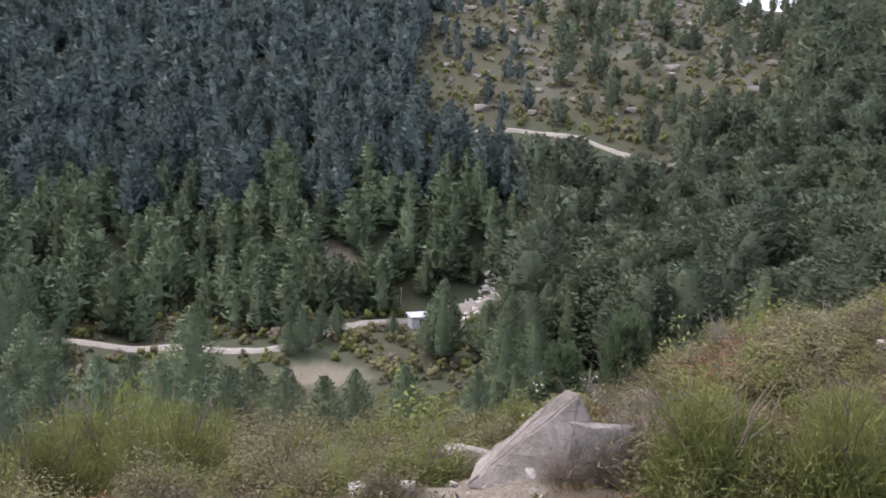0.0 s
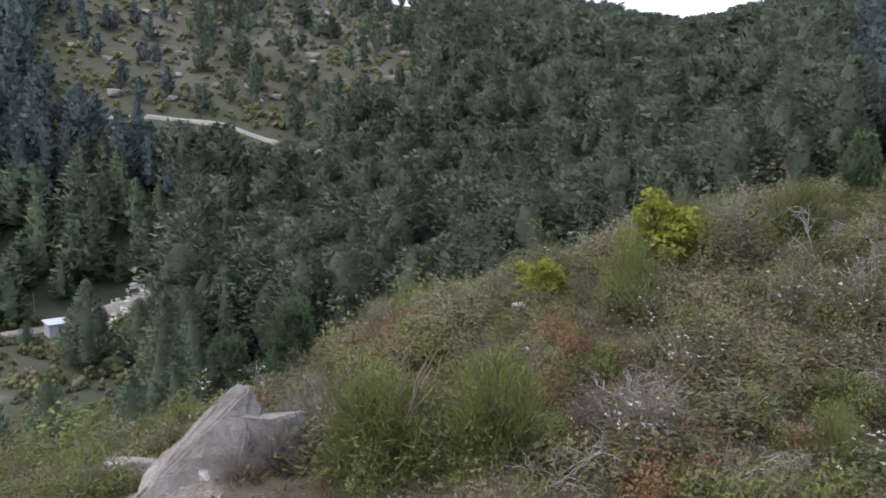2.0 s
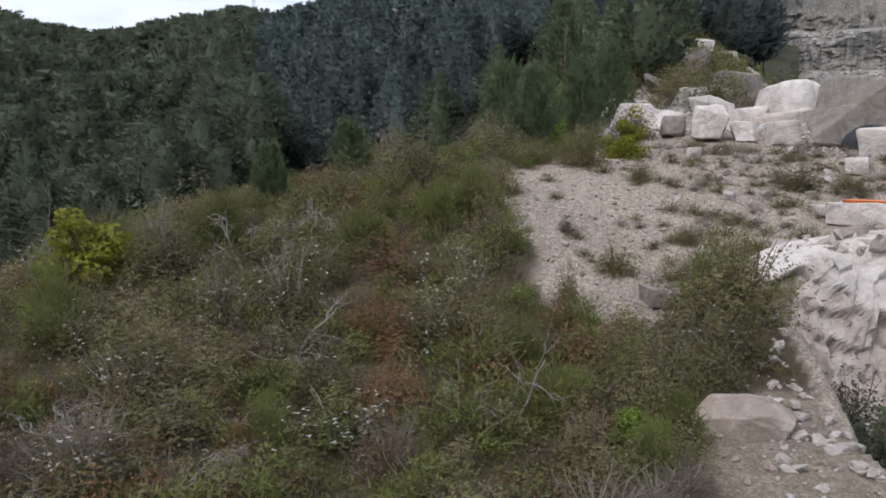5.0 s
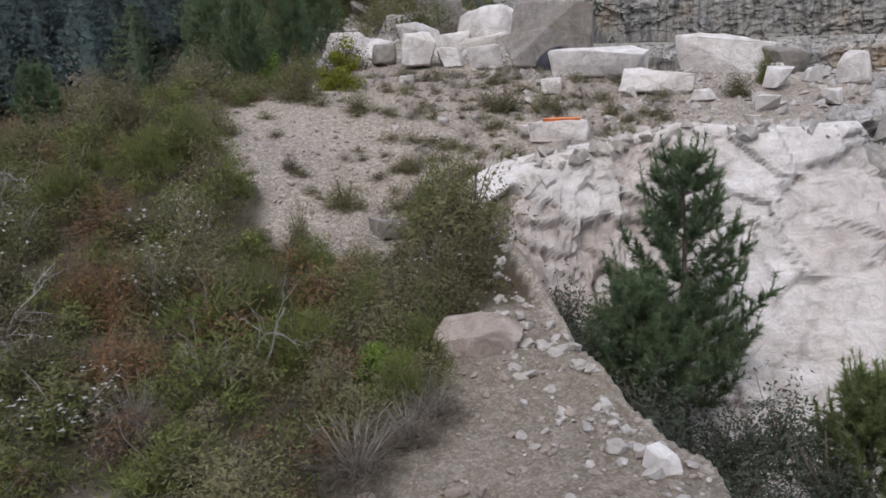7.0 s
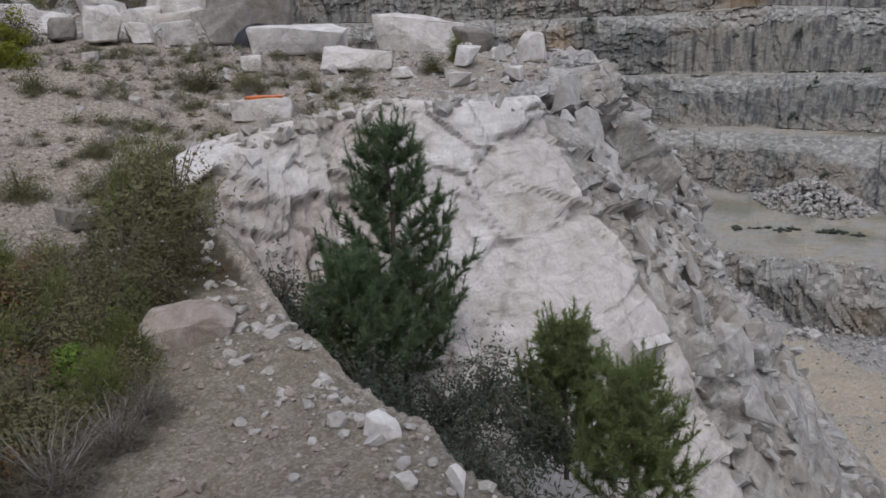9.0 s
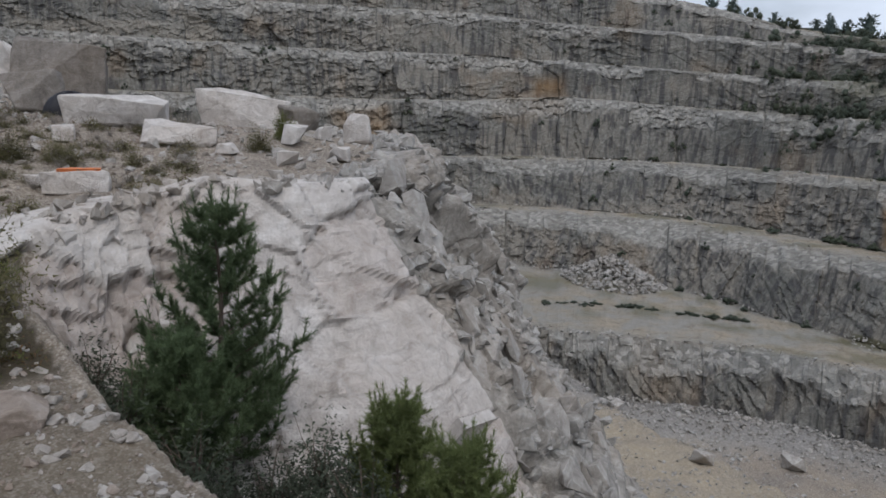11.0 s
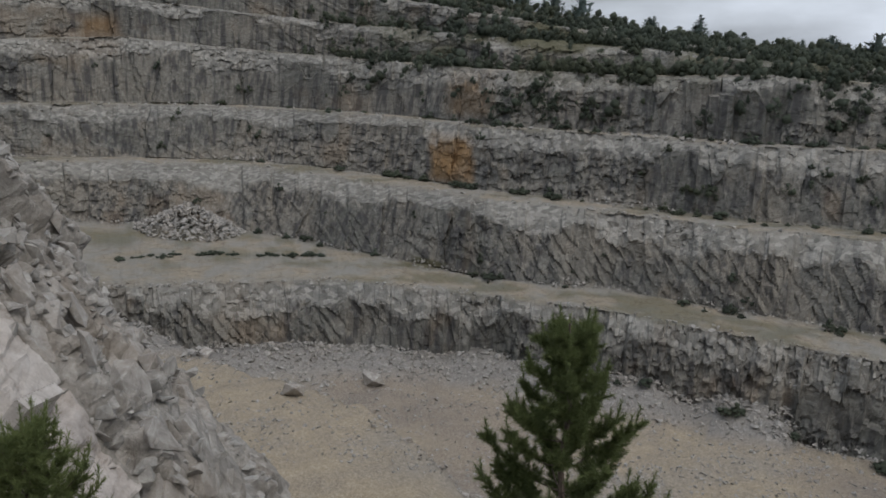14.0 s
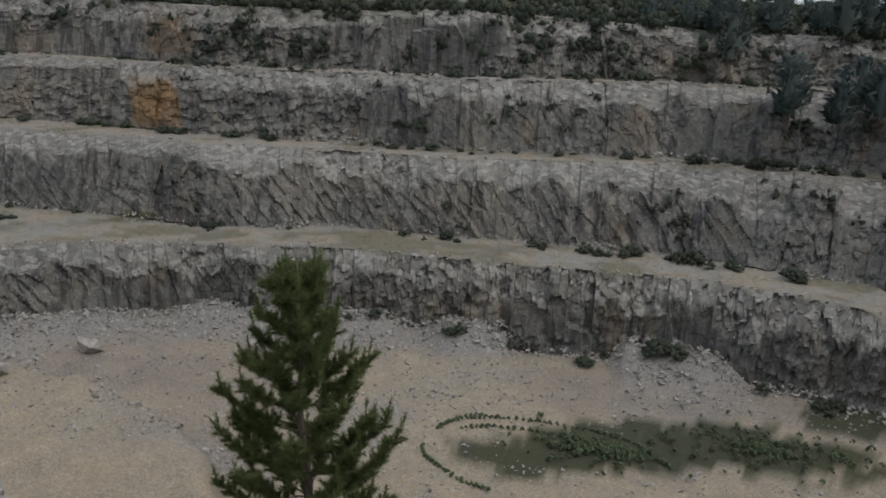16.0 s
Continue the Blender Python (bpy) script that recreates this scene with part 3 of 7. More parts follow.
def build_quarry():
    az = np.linspace(84, 206, 1350)
    lines = [(along(TOE1, az) - 0.3, np.full_like(az, FLOOR - 1.0)), (along(CREST1, az), np.full_like(az, ROAD)), (along(TOE2, az), np.full_like(az, ROAD)),
             (along(CREST2, az), np.full_like(az, BENCH2)), (along(TOE3, az), np.full_like(az, BENCH2)), (along(CREST3, az), np.full_like(az, BENCH3)),
             (along(CREST3, az) + 5, np.full_like(az, BENCH3)), (along(CREST3, az) + 10, along(CREST4_Z, az)), (along(CREST3, az) + 18, along(CREST4_Z, az)),
             (along(CREST3, az) + 22, along(CREST5_Z, az)), (along(CREST3, az) + 31, along(CREST5_Z, az)), (along(CREST3, az) + 35, along(CREST6_Z, az)),
             (along(CREST3, az) + 43, along(CREST6_Z, az)), (along(CREST3, az) + 49, along(CREST7_Z, az)), (along(CREST3, az) + 64, along(CREST7_Z, az) + 1.5)]
    sa = np.radians(az) * 120
    D, Z, face, dust = [], [], [], []
    for i in range(len(lines) - 1):
        (d0, z0), (d1, z1) = lines[i], lines[i + 1]
        wall = i % 2 == 0
        n = 34 if wall else 8
        # how far down the crumbled, pale upper part of the face reaches
        top = np.clip(0.76 + 0.16 * soften(facets(sa / 6.5, 0 * sa + 7.3 * i, 0 * sa, 46, 0.6)[0][:, None])[:, 0] + 0.14 * fbm(sa / 4, 0 * sa + 7 * i, 0, 47), 0.45, 0.95)
        for k in range(n):
            u = k / n
            D.append(d0 + (d1 - d0) * (u if not wall else np.where(u < top, 0.3 * u / top, 0.3 + 0.7 * (u - top) / (1 - top))))
            dust.append(smooth(top - 0.12, top + 0.2, u) if wall else np.full_like(az, 0.35))
            Z.append(z0 + (z1 - z0) * u)
            face.append(np.full_like(az, (1.0 if 0 < k else 0.5) if wall else (0.35 if k == 0 else 0.0)))
    D.append(lines[-1][0])
    Z.append(lines[-1][1])
    face.append(np.zeros_like(az))
    dust.append(np.zeros_like(az))
    D, Z, face, dust = (np.array(a) for a in (D, Z, face, dust))
    A = np.broadcast_to(az, D.shape)
    s = np.broadcast_to(sa, D.shape)
    # the line of each bench wanders in and out; sheer faces stand beside broken ones and ones split along slanting joints
    panel, _ = facets(s / 9 + 0.3 * fbm(s / 5, Z / 9, 0, 92), 0 * s, 0 * s, 91, 1.2)
    D = D + 2.2 * fbm(s / 26, Z / 40, 0, 3) + 0.6 * face * soften(panel)
    broken = smooth(-0.1, 0.25, fbm(s / 20, Z / 9, 0, 50))
    slant = np.clip(smooth(147, 149, A) * smooth(190, 180, A) * smooth(-31.5, -30, Z) * smooth(-20, -21.5, Z) + smooth(123, 126, A) * smooth(139, 136, A) * smooth(-30, -31, Z)
                    + smooth(0.1, 0.35, fbm(s / 28, Z / 11, 0, 58)) * 0.6, 0, 1)
    upright, ju = facets(s / 4.2, Z / 18, 0 * s, 11, 0.9)
    block, _ = facets(s / 2.0, Z / 1.5, 0 * s, 21, 1.0)
    small, _ = facets(s / 0.8, Z / 0.65, 0 * s, 27, 1.0)
    split, _ = facets((s + 0.85 * Z) / 1.15, (0.7 * s - Z) / 5.0, 0 * s, 29, 1.3)
    loose = np.maximum(0.65 * broken * (1 - slant), smooth(0.05, 0.5, dust))
    low = smooth(0.6, 0.0, dust)
    D = D + face * (0.55 * upright * (1 - 0.6 * slant) + (0.07 + 0.55 * loose) * block + (0.04 + 0.32 * loose) * small + 0.25 * slant * (0.4 + 0.6 * low) * split - 0.1 * smooth(0.05, 0.0, ju) * low)
    Z = Z + (1 - face) * (0.35 * fbm(s / 3, D / 3, 0, 60) + 0.16 * np.maximum(fbm(s / 1.1, D / 1.1, 0, 61), 0)) + face * (0.04 + 0.3 * loose) * block + face * 0.12 * loose * small
    crumb = dust
    dust = np.clip(dust * (0.30 + 0.55 * fbm(s / 7, Z / 4, 0, 85) + 0.22 * block), 0, 0.8)
    soil = (1 - np.minimum(face * 2, 1)) * 0.9
    pool = smooth(1.3, 0.7, np.hypot((A - 143.5) / 4.2, (D - 119.5) / 2.2) + 0.3 * fbm(s / 2, D / 1.5, 0, 71)) * (np.abs(Z - ROAD) < 1)
    green = np.clip(0.75 * pool + (1 - face) * smooth(0.0, 0.35, fbm(s / 10, D / 3, 0, 70)) * 0.55 + smooth(-6, 2, Z) * smooth(134, 146, A) * smooth(-0.2, 0.3, fbm(s / 7, Z / 4, 0, 75)) * 0.8, 0, 1)
    patch = 0.0
    wob = fbm(s / 3, Z / 5, 0, 98)
    for pa, pw, pz, ph, k in DARK_PATCHES:
        patch = patch + k * smooth(1.15, 0.8, np.abs(A - pa) / pw + 0.25 * wob) * smooth(1.25, 0.75, np.abs(Z - pz) / ph + 0.3 * wob)
    tone = np.clip(0.72 + 0.24 * facets(s / 11 + 0.25 * fbm(s / 5, Z / 6, 0, 95), Z / 14, 0 * s, 96, 0.2)[0] + 0.35 * fbm(s / 6, Z / 6, 0, 97) + 0.12 * upright - 0.55 * np.minimum(patch, 1), 0, 1)
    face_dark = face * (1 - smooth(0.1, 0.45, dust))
    wob = 0.5 * fbm(s / 2.5, Z / 2.5, 0, 83)
    stain = face * np.clip((0.55 + 0.6 * wob) * smooth(1.9, 1.2, np.abs(A - 144.4) + wob) * smooth(-11.8, -13.8, Z + 2 * wob) * smooth(-21.5, -19.5, Z)
                           + (0.35 + 0.5 * wob) * smooth(1.9, 0.6, np.abs(A - 121.5) + wob) * smooth(-3, 0, Z) * smooth(9, 5, Z) + (0.3 + 0.4 * wob) * smooth(3, 1, np.abs(A - 109) + 2 * wob) * smooth(-14, -9, Z) * smooth(2, -2, Z)
                           + (0.3 + 0.4 * wob) * smooth(2.2, 0.8, np.abs(A - 145.5) + wob) * smooth(-11, -9, Z) * smooth(0, -3, Z) + 0.14 * smooth(0.25, 0.55, fbm(s / 5, Z / 9, 0, 80)), 0, 0.65)
    X, Y = polar(A, D)
    QUARRY_GRID.append((X, Y, Z, A, face * smooth(0.05, 0.5, crumb), face))
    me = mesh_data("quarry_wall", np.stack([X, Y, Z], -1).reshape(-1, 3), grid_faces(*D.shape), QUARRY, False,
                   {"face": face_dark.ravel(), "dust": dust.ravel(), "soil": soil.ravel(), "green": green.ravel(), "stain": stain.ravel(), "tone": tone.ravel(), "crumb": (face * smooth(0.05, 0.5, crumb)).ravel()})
    tagged(part("quarry_wall", me), "stepped grey granite quarry wall with dark streaks and orange stains", "quarry wall", kind="structure")


build_quarry()


CLIFFS = []


# slabs of the pale outcrop along and down the face: place, half sizes, how far they stand out, tilt, brokenness
SLABS = ((4.3, 1.2, 1.0, 1.1, 0.75, 0.02, 0.06, 0.0), (8.4, 1.1, 1.5, 1.3, 0.75, -0.03, 0.08, 0.0), (10.5, 6.4, 1.2, 1.7, 0.95, 0.0, -0.03, 0.05), (11.6, 3.2, 0.7, 0.9, 0.5, 0.1, 0.1, 0.3),
         (4.3, 4.2, 1.0, 0.9, 0.3, 0.1, 0.0, 0.55), (6.5, 4.5, 1.0, 0.9, 0.3, -0.1, 0.1, 0.5), (8.6, 4.5, 0.8, 0.8, 0.55, 0.1, 0.0, 0.15), (8.2, 7.8, 1.1, 1.3, 0.6, 0.05, 0.0, 0.1),
         (6.2, 7.9, 1.0, 1.2, 0.35, 0.0, 0.0, 0.4), (2.3, 2.8, 0.8, 0.9, 0.3, 0.1, 0.1, 0.5), (10.8, 10.4, 1.3, 1.4, 0.6, 0.0, 0.05, 0.3), (8.0, 11.0, 1.2, 1.2, 0.45, 0.0, 0.0, 0.3),
         (4.0, 7.5, 1.1, 1.4, 0.25, 0.0, 0.0, 0.5), (5.0, 11.5, 1.4, 1.4, 0.3, 0.0, 0.0, 0.5), (6.2, 1.2, 0.45, 0.9, 0.45, 0.0, 0.1, 0.2), (1.5, 6.5, 1.2, 1.5, 0.2, 0.0, 0.0, 0.5))


def build_cliff():
    """Fractured pale rock along the lip of the gully and round the spur."""
    line = np.array([(21.6, 2.6), (22.9, 2.2), (24.6, 0.4), (25.5, -3), (24.9, -7), (27.5, -10.3), (32, -12.4), (36.2, -14.0), (39, -13.5), (42, -9)], float)
    seg = np.concatenate([[0], np.cumsum(np.hypot(*np.diff(line, axis=0).T))])
    u = np.linspace(0, seg[-1], 380)
    px, py = np.interp(u, seg, line[:, 0]), np.interp(u, seg, line[:, 1])
    k = np.exp(-np.linspace(-2, 2, 31) ** 2)
    k /= k.sum()
    px, py = (np.convolve(np.pad(a, 15, mode="edge"), k, "valid") for a in (px, py))
    tx, ty = np.gradient(px), np.gradient(py)
    n = np.hypot(tx, ty)
    nx, ny = ty / n, -tx / n  # towards the pit
    v = np.concatenate([np.linspace(-2.0, 14, 160), np.linspace(14.3, 34, 60)])
    U, W = np.meshgrid(u, v, indexing="ij")
    out = np.where(W < 0, W, 0.55 * W * (0.55 + 0.45 * smooth(0, 8, W)))
    X = px[:, None] + nx[:, None] * out
    Y = py[:, None] + ny[:, None] * out
    top = ground_z(px - nx * 3, py - ny * 3)
    top = np.convolve(np.pad(top, 15, mode="edge"), k, "valid")
    Z = top[:, None] - np.where(W < 0, 0.05 * (W + 2.0) - 0.05, 0.05 + 0.9 * W - 0.5 * (1 - np.exp(-W / 1.2)))
    Z = Z - 0.6 * smooth(-1.2, -2.0, W)
    mid, jm = facets(U / 1.7, W / 1.5, 0.3, 111, 1.0)
    tiny, jt = facets(U / 0.6, W / 0.55, 0.3, 121, 1.0)
    # the great slabs of the pale outcrop, parted by cracks
    wu, ww = U + 0.55 * fbm(U / 1.1, W / 1.1, 0, 131, 5), W + 0.55 * fbm(U / 1.1, W / 1.1, 0, 141, 5)
    f1, f2, big, raw = np.full(U.shape, 9.0), np.full(U.shape, 9.0), np.zeros(U.shape), np.zeros(U.shape)
    for cu, cw, su, sw, lift, tu, tw, broken in SLABS:
        dd = np.hypot((wu - cu) / su, (ww - cw) / sw)
        near = dd < f1
        f2 = np.where(near, f1, np.minimum(f2, dd))
        big = np.where(near, lift + tu * (U - cu) + tw * (W - cw), big)
        raw = np.where(near, broken, raw)
        f1 = np.where(near, dd, f1)
    jb = f2 - f1
    for k in range(5):
        big = soften(big)
    chip, jc = facets(U / 1.5, W / 2.0, 0.3, 171, 1.0)
    crack = np.maximum(0.6 * smooth(0.035, 0.008, jb), 0.3 * smooth(0.035, 0.01, jc) * smooth(-0.2, 0.2, fbm(U / 2, W / 2, 0, 181)))
    big = 0.75 * big + 0.16 * chip + (0.05 + 0.12 * smooth(0.0, 0.35, fbm(U / 2.2, W / 2.6, 0, 191))) * mid + 0.05 * tiny - 0.05 * smooth(0.2, 0.0, jb) - 0.3 * crack
    spur = smooth(12.3, 14.0, U)
    rough = np.maximum(spur * (0.55 + 0.45 * smooth(-0.2, 0.3, fbm(U / 4, W / 5, 0, 151))), raw * (1 - spur))
    ribs, jr = facets(U / 2.6, W / 7.5, 0.3, 161, 0.8)
    for k in range(14):
        ribs = soften(ribs)
    edge = smooth(-0.9, 0.5, W)
    push = 0.25 + edge * ((1 - spur) * big + spur * 0.9 * ribs + 0.6 * rough * mid + 0.2 * rough * tiny + 0.09 * fbm(U / 0.9, W / 0.9, 0, 130)
                         - 0.35 * smooth(0.06, 0.0, jr) * spur - 0.22 * smooth(0.09, 0, jm) * rough)
    for k in range(2):
        push = soften(push)
    X, Y, Z = X + nx[:, None] * push * 0.8, Y + ny[:, None] * push * 0.8, Z + push * 0.35
    V = np.stack([X, Y, Z], -1).reshape(-1, 3)
    F = grid_faces(len(u), len(v))
    cut = int(12.6 / seg[-1] * 380)
    left = F[(F[:, 0] // 220) < cut]
    right = F[(F[:, 0] // 220) >= cut]
    for label, faces, mat in (("pale smooth granite outcrop above the gully", left, WHITE_ROCK), ("fractured grey granite spur above the quarry pit", right, SPUR_ROCK)):
        used, idx = np.unique(faces, return_inverse=True)
        me = mesh_data("rock_outcrop", V[used], idx.reshape(-1, 4)[:, ::-1], mat, False, {"crack": (crack * edge * (1 - spur)).ravel()[used], "grime": (raw * (1 - spur)).ravel()[used]})
        CLIFFS.append(tagged(part("rock_outcrop", me), label, "rock outcrop", kind="structure"))
    CLIFFS.append((X, Y, Z, nx, ny, u, v))


build_cliff()


def ribbon(name, line, width, lift, label, wobble=0.6):
    line = np.array(line, float)
    seg = np.concatenate([[0], np.cumsum(np.hypot(*np.diff(line, axis=0).T))])
    u = np.linspace(0, seg[-1], max(12, int(seg[-1] / 2)))
    px, py = np.interp(u, seg, line[:, 0]), np.interp(u, seg, line[:, 1])
    k = np.ones(5) / 5
    px, py = (np.convolve(np.pad(a, 2, mode="edge"), k, "valid") for a in (px, py))
    tx, ty = np.gradient(px), np.gradient(py)
    n = np.hypot(tx, ty)
    w = np.linspace(-0.5, 0.5, 5) * width
    W = w[None, :] * (1 + 0.35 * fbm(u / 5, 0 * u, 0, 90)[:, None])
    X = px[:, None] + ty[:, None] / n[:, None] * W
    Y = py[:, None] - tx[:, None] / n[:, None] * W
    Z = ground_z(X, Y) + lift
    Z[:, 0] -= lift + 0.3
    Z[:, -1] -= lift + 0.3
    me = mesh_data(name, np.stack([X, Y, Z], -1).reshape(-1, 3), grid_faces(*X.shape), GROUND, True, {"bare": np.ones(X.size), "rock": np.full(X.size, 0.35)})
    tagged(part(name, me), label, "dirt road", kind="structure")


ribbon("road", [(-95, 128), (-67, 131), (-42, 131), (-26, 129.5), (-17, 151), (-1, 164), (7, 166), (14, 168)], 2.9, 0.5, "pale dirt track along the valley floor")
ribbon("trail", [(5, 233), (9.6, 234), (27, 232), (41.2, 222), (53.2, 212.4), (60, 207)], 1.7, 0.7, "pale dirt trail cut across the far slope")


# ---- plants ----
def rng(seed):
    return np.random.default_rng(seed)


def leaf_tris(P, N, size, r, narrow=0.7, jitter=0.5):
    """One small leaf spray (a triangle) at each point, lying across the outward direction N, turned a little at random."""
    n = len(P)
    N = N / (np.linalg.norm(N, axis=1)[:, None] + 1e-9) + jitter * r.normal(size=(n, 3))
    N /= np.linalg.norm(N, axis=1)[:, None]
    a = np.cross(N, r.normal(size=(n, 3)))
    a /= np.linalg.norm(a, axis=1)[:, None]
    b = np.cross(N, a)
    s = (size * r.uniform(0.6, 1.4, n))[:, None]
    V = np.stack([P - a * s * 0.5 - b * s * narrow * 0.5, P - a * s * 0.5 + b * s * narrow * 0.5, P + a * s * 0.7], 1).reshape(-1, 3)
    return V, np.arange(3 * n).reshape(-1, 3)


def blades(P, T, length, width, r):
    """One thin blade at each point P along the direction T."""
    n = len(P)
    T = T / (np.linalg.norm(T, axis=1)[:, None] + 1e-9)
    b = np.cross(T, r.normal(size=(n, 3)))
    b /= np.linalg.norm(b, axis=1)[:, None]
    L = (length * r.uniform(0.5, 1.4, n))[:, None]
    V = np.stack([P - b * width / 2, P + b * width / 2, P + T * L], 1).reshape(-1, 3)
    return V, np.arange(3 * n).reshape(-1, 3)


def tube(P, rad, sides=5):
    """A tapered tube along the points P."""
    P, rad = np.asarray(P, float), np.asarray(rad, float)
    T = np.gradient(P, axis=0)
    T /= np.linalg.norm(T, axis=1)[:, None] + 1e-9
    ref = np.where(np.abs(T[:, 2:3]) > 0.9, [[1.0, 0, 0]], [[0, 0, 1.0]])
    A = np.cross(T, ref)
    A /= np.linalg.norm(A, axis=1)[:, None] + 1e-9
    B = np.cross(T, A)
    th = np.arange(sides) * 2 * np.pi / sides
    V = P[:, None] + rad[:, None, None] * (A[:, None] * np.cos(th)[None, :, None] + B[:, None] * np.sin(th)[None, :, None])
    n = len(P)
    i = np.arange(n - 1)[:, None] * sides
    j = np.arange(sides)[None]
    a, b = i + j, i + (j + 1) % sides
    Q = np.stack([a, b, b + sides, a + sides], -1).reshape(-1, 4)
    F = np.concatenate([Q[:, [0, 1, 2]], Q[:, [0, 2, 3]]])
    return V.reshape(-1, 3), F


def ball(level):
    """A round body of triangles, to be bent into a clump of foliage."""
    bm = bmesh.new()
    bmesh.ops.create_icosphere(bm, subdivisions=level, radius=1.0)
    bm.verts.index_update()
    out = np.array([v.co[:] for v in bm.verts]), np.array([[v.index for v in f.verts] for f in bm.faces])
    bm.free()
    return out


BALLS = {1: ball(1), 2: ball(2)}


def clumps(kind, seed):
    """Centres and half sizes of the clumps of foliage of a crown of unit height."""
    r = rng(seed + 77)
    if kind == "euca":  # an uneven tall crown of many small clumps
        m = 28
        t = np.linspace(0, 1, m)
        th = np.arange(m) * 2.4 + r.random() * 6
        s = (0.22 * np.sin(np.pi * (0.14 + 0.80 * t)) + 0.01) * r.uniform(0.65, 1.2, m) * (1 + 0.25 * np.sin(2 * th + seed))
        C = np.stack([s * np.cos(th), s * np.sin(th), 0.30 + 0.65 * t + r.normal(0, 0.035, m)], 1)
        q = r.uniform(0.05, 0.095, m)
        Q = np.stack([q, q, q * 0.95], 1)
    elif kind in ("pine", "dark"):  # pointed, boughs in loose tiers
        m = 20
        t = (np.arange(m) / (m - 1)) ** 0.85
        th = np.arange(m) * 2.4 + r.random() * 6
        low = 0.14 if kind == "pine" else 0.28
        s = (1 - t) ** 0.75 * (0.19 if kind == "pine" else 0.15) * r.uniform(0.6, 1.25, m)
        C = np.stack([s * np.cos(th), s * np.sin(th), low + (0.94 - low) * t], 1)
        q = (0.095 * (1 - t) ** 0.8 + 0.026) * r.uniform(0.75, 1.2, m)
        Q = np.stack([q, q, q * 0.8 + 0.02 + 0.03 * t], 1)
    else:  # low bush
        m = 13
        th, s = np.arange(m) * 2.4 + r.random() * 6, 0.38 * np.sqrt(np.arange(m) / m)
        C = np.stack([s * np.cos(th), s * np.sin(th), 0.62 - 1.1 * s + r.normal(0, 0.08, m)], 1)
        q = r.uniform(0.11, 0.21, m)
        Q = np.stack([q, q, q * 1.1], 1)
    return C, Q


def crown(kind, seed, level, leaves, inner=0.85, leaf=1.0):
    """Foliage of unit height: uneven clumps with sprays of leaves standing out of them. Points, faces and soft normals."""
    r = rng(seed + 31)
    C, Q = clumps(kind, seed)
    mid = C.mean(0)
    k = r.choice(len(C), leaves, p=Q[:, 0] ** 2 / (Q[:, 0] ** 2).sum())
    if level == 0:  # far off: fewer and larger clumps
        C2, Q2 = (C[::2], Q[::2] * 1.3) if kind != "bush" else (C[::4], Q[::4] * 1.6)
    else:
        C2, Q2 = C, Q
    d0, f0 = BALLS[max(level, 1)]
    V, F, N, o = [], [], [], 0
    for c, q in zip(C2, Q2) if inner else ():
        turn = np.array(Euler(r.uniform(-3, 3, 3).tolist()).to_matrix())
        e = d0 @ turn
        v = c + e * q * (inner * r.uniform(0.6, 1.35, len(e)))[:, None]
        V.append(v)
        F.append(f0 + o)
        o += len(v)
        N.append(e + 0.5 * (v - mid) / (np.linalg.norm(v - mid, axis=1)[:, None] + 1e-6) + [0, 0, 0.12])
    d = r.normal(size=(leaves, 3))
    d /= np.linalg.norm(d, axis=1)[:, None]
    size = leaf * {"euca": 0.85, "pine": 0.6, "dark": 0.55}.get(kind, 1.1) / math.sqrt(leaves)
    v, f = leaf_tris(C[k] + d * Q[k] * (r.uniform(0.7, 1.3, leaves) if kind == "bush" else r.uniform(0.84, 1.14, leaves))[:, None], d + [0, 0, 0.2 if kind == "euca" else 0.5], size, r, 0.55, 0.4 if kind == "bush" else 0.2)
    V.append(v)
    F.append(f + o)
    N.append(np.repeat(d + 0.5 * (C[k] - mid) / (np.linalg.norm(C[k] - mid, axis=1)[:, None] + 1e-6) + [0, 0, 0.2], 3, axis=0))
    N = np.concatenate(N)
    return np.concatenate(V), np.concatenate(F), N / (np.linalg.norm(N, axis=1)[:, None] + 1e-6)


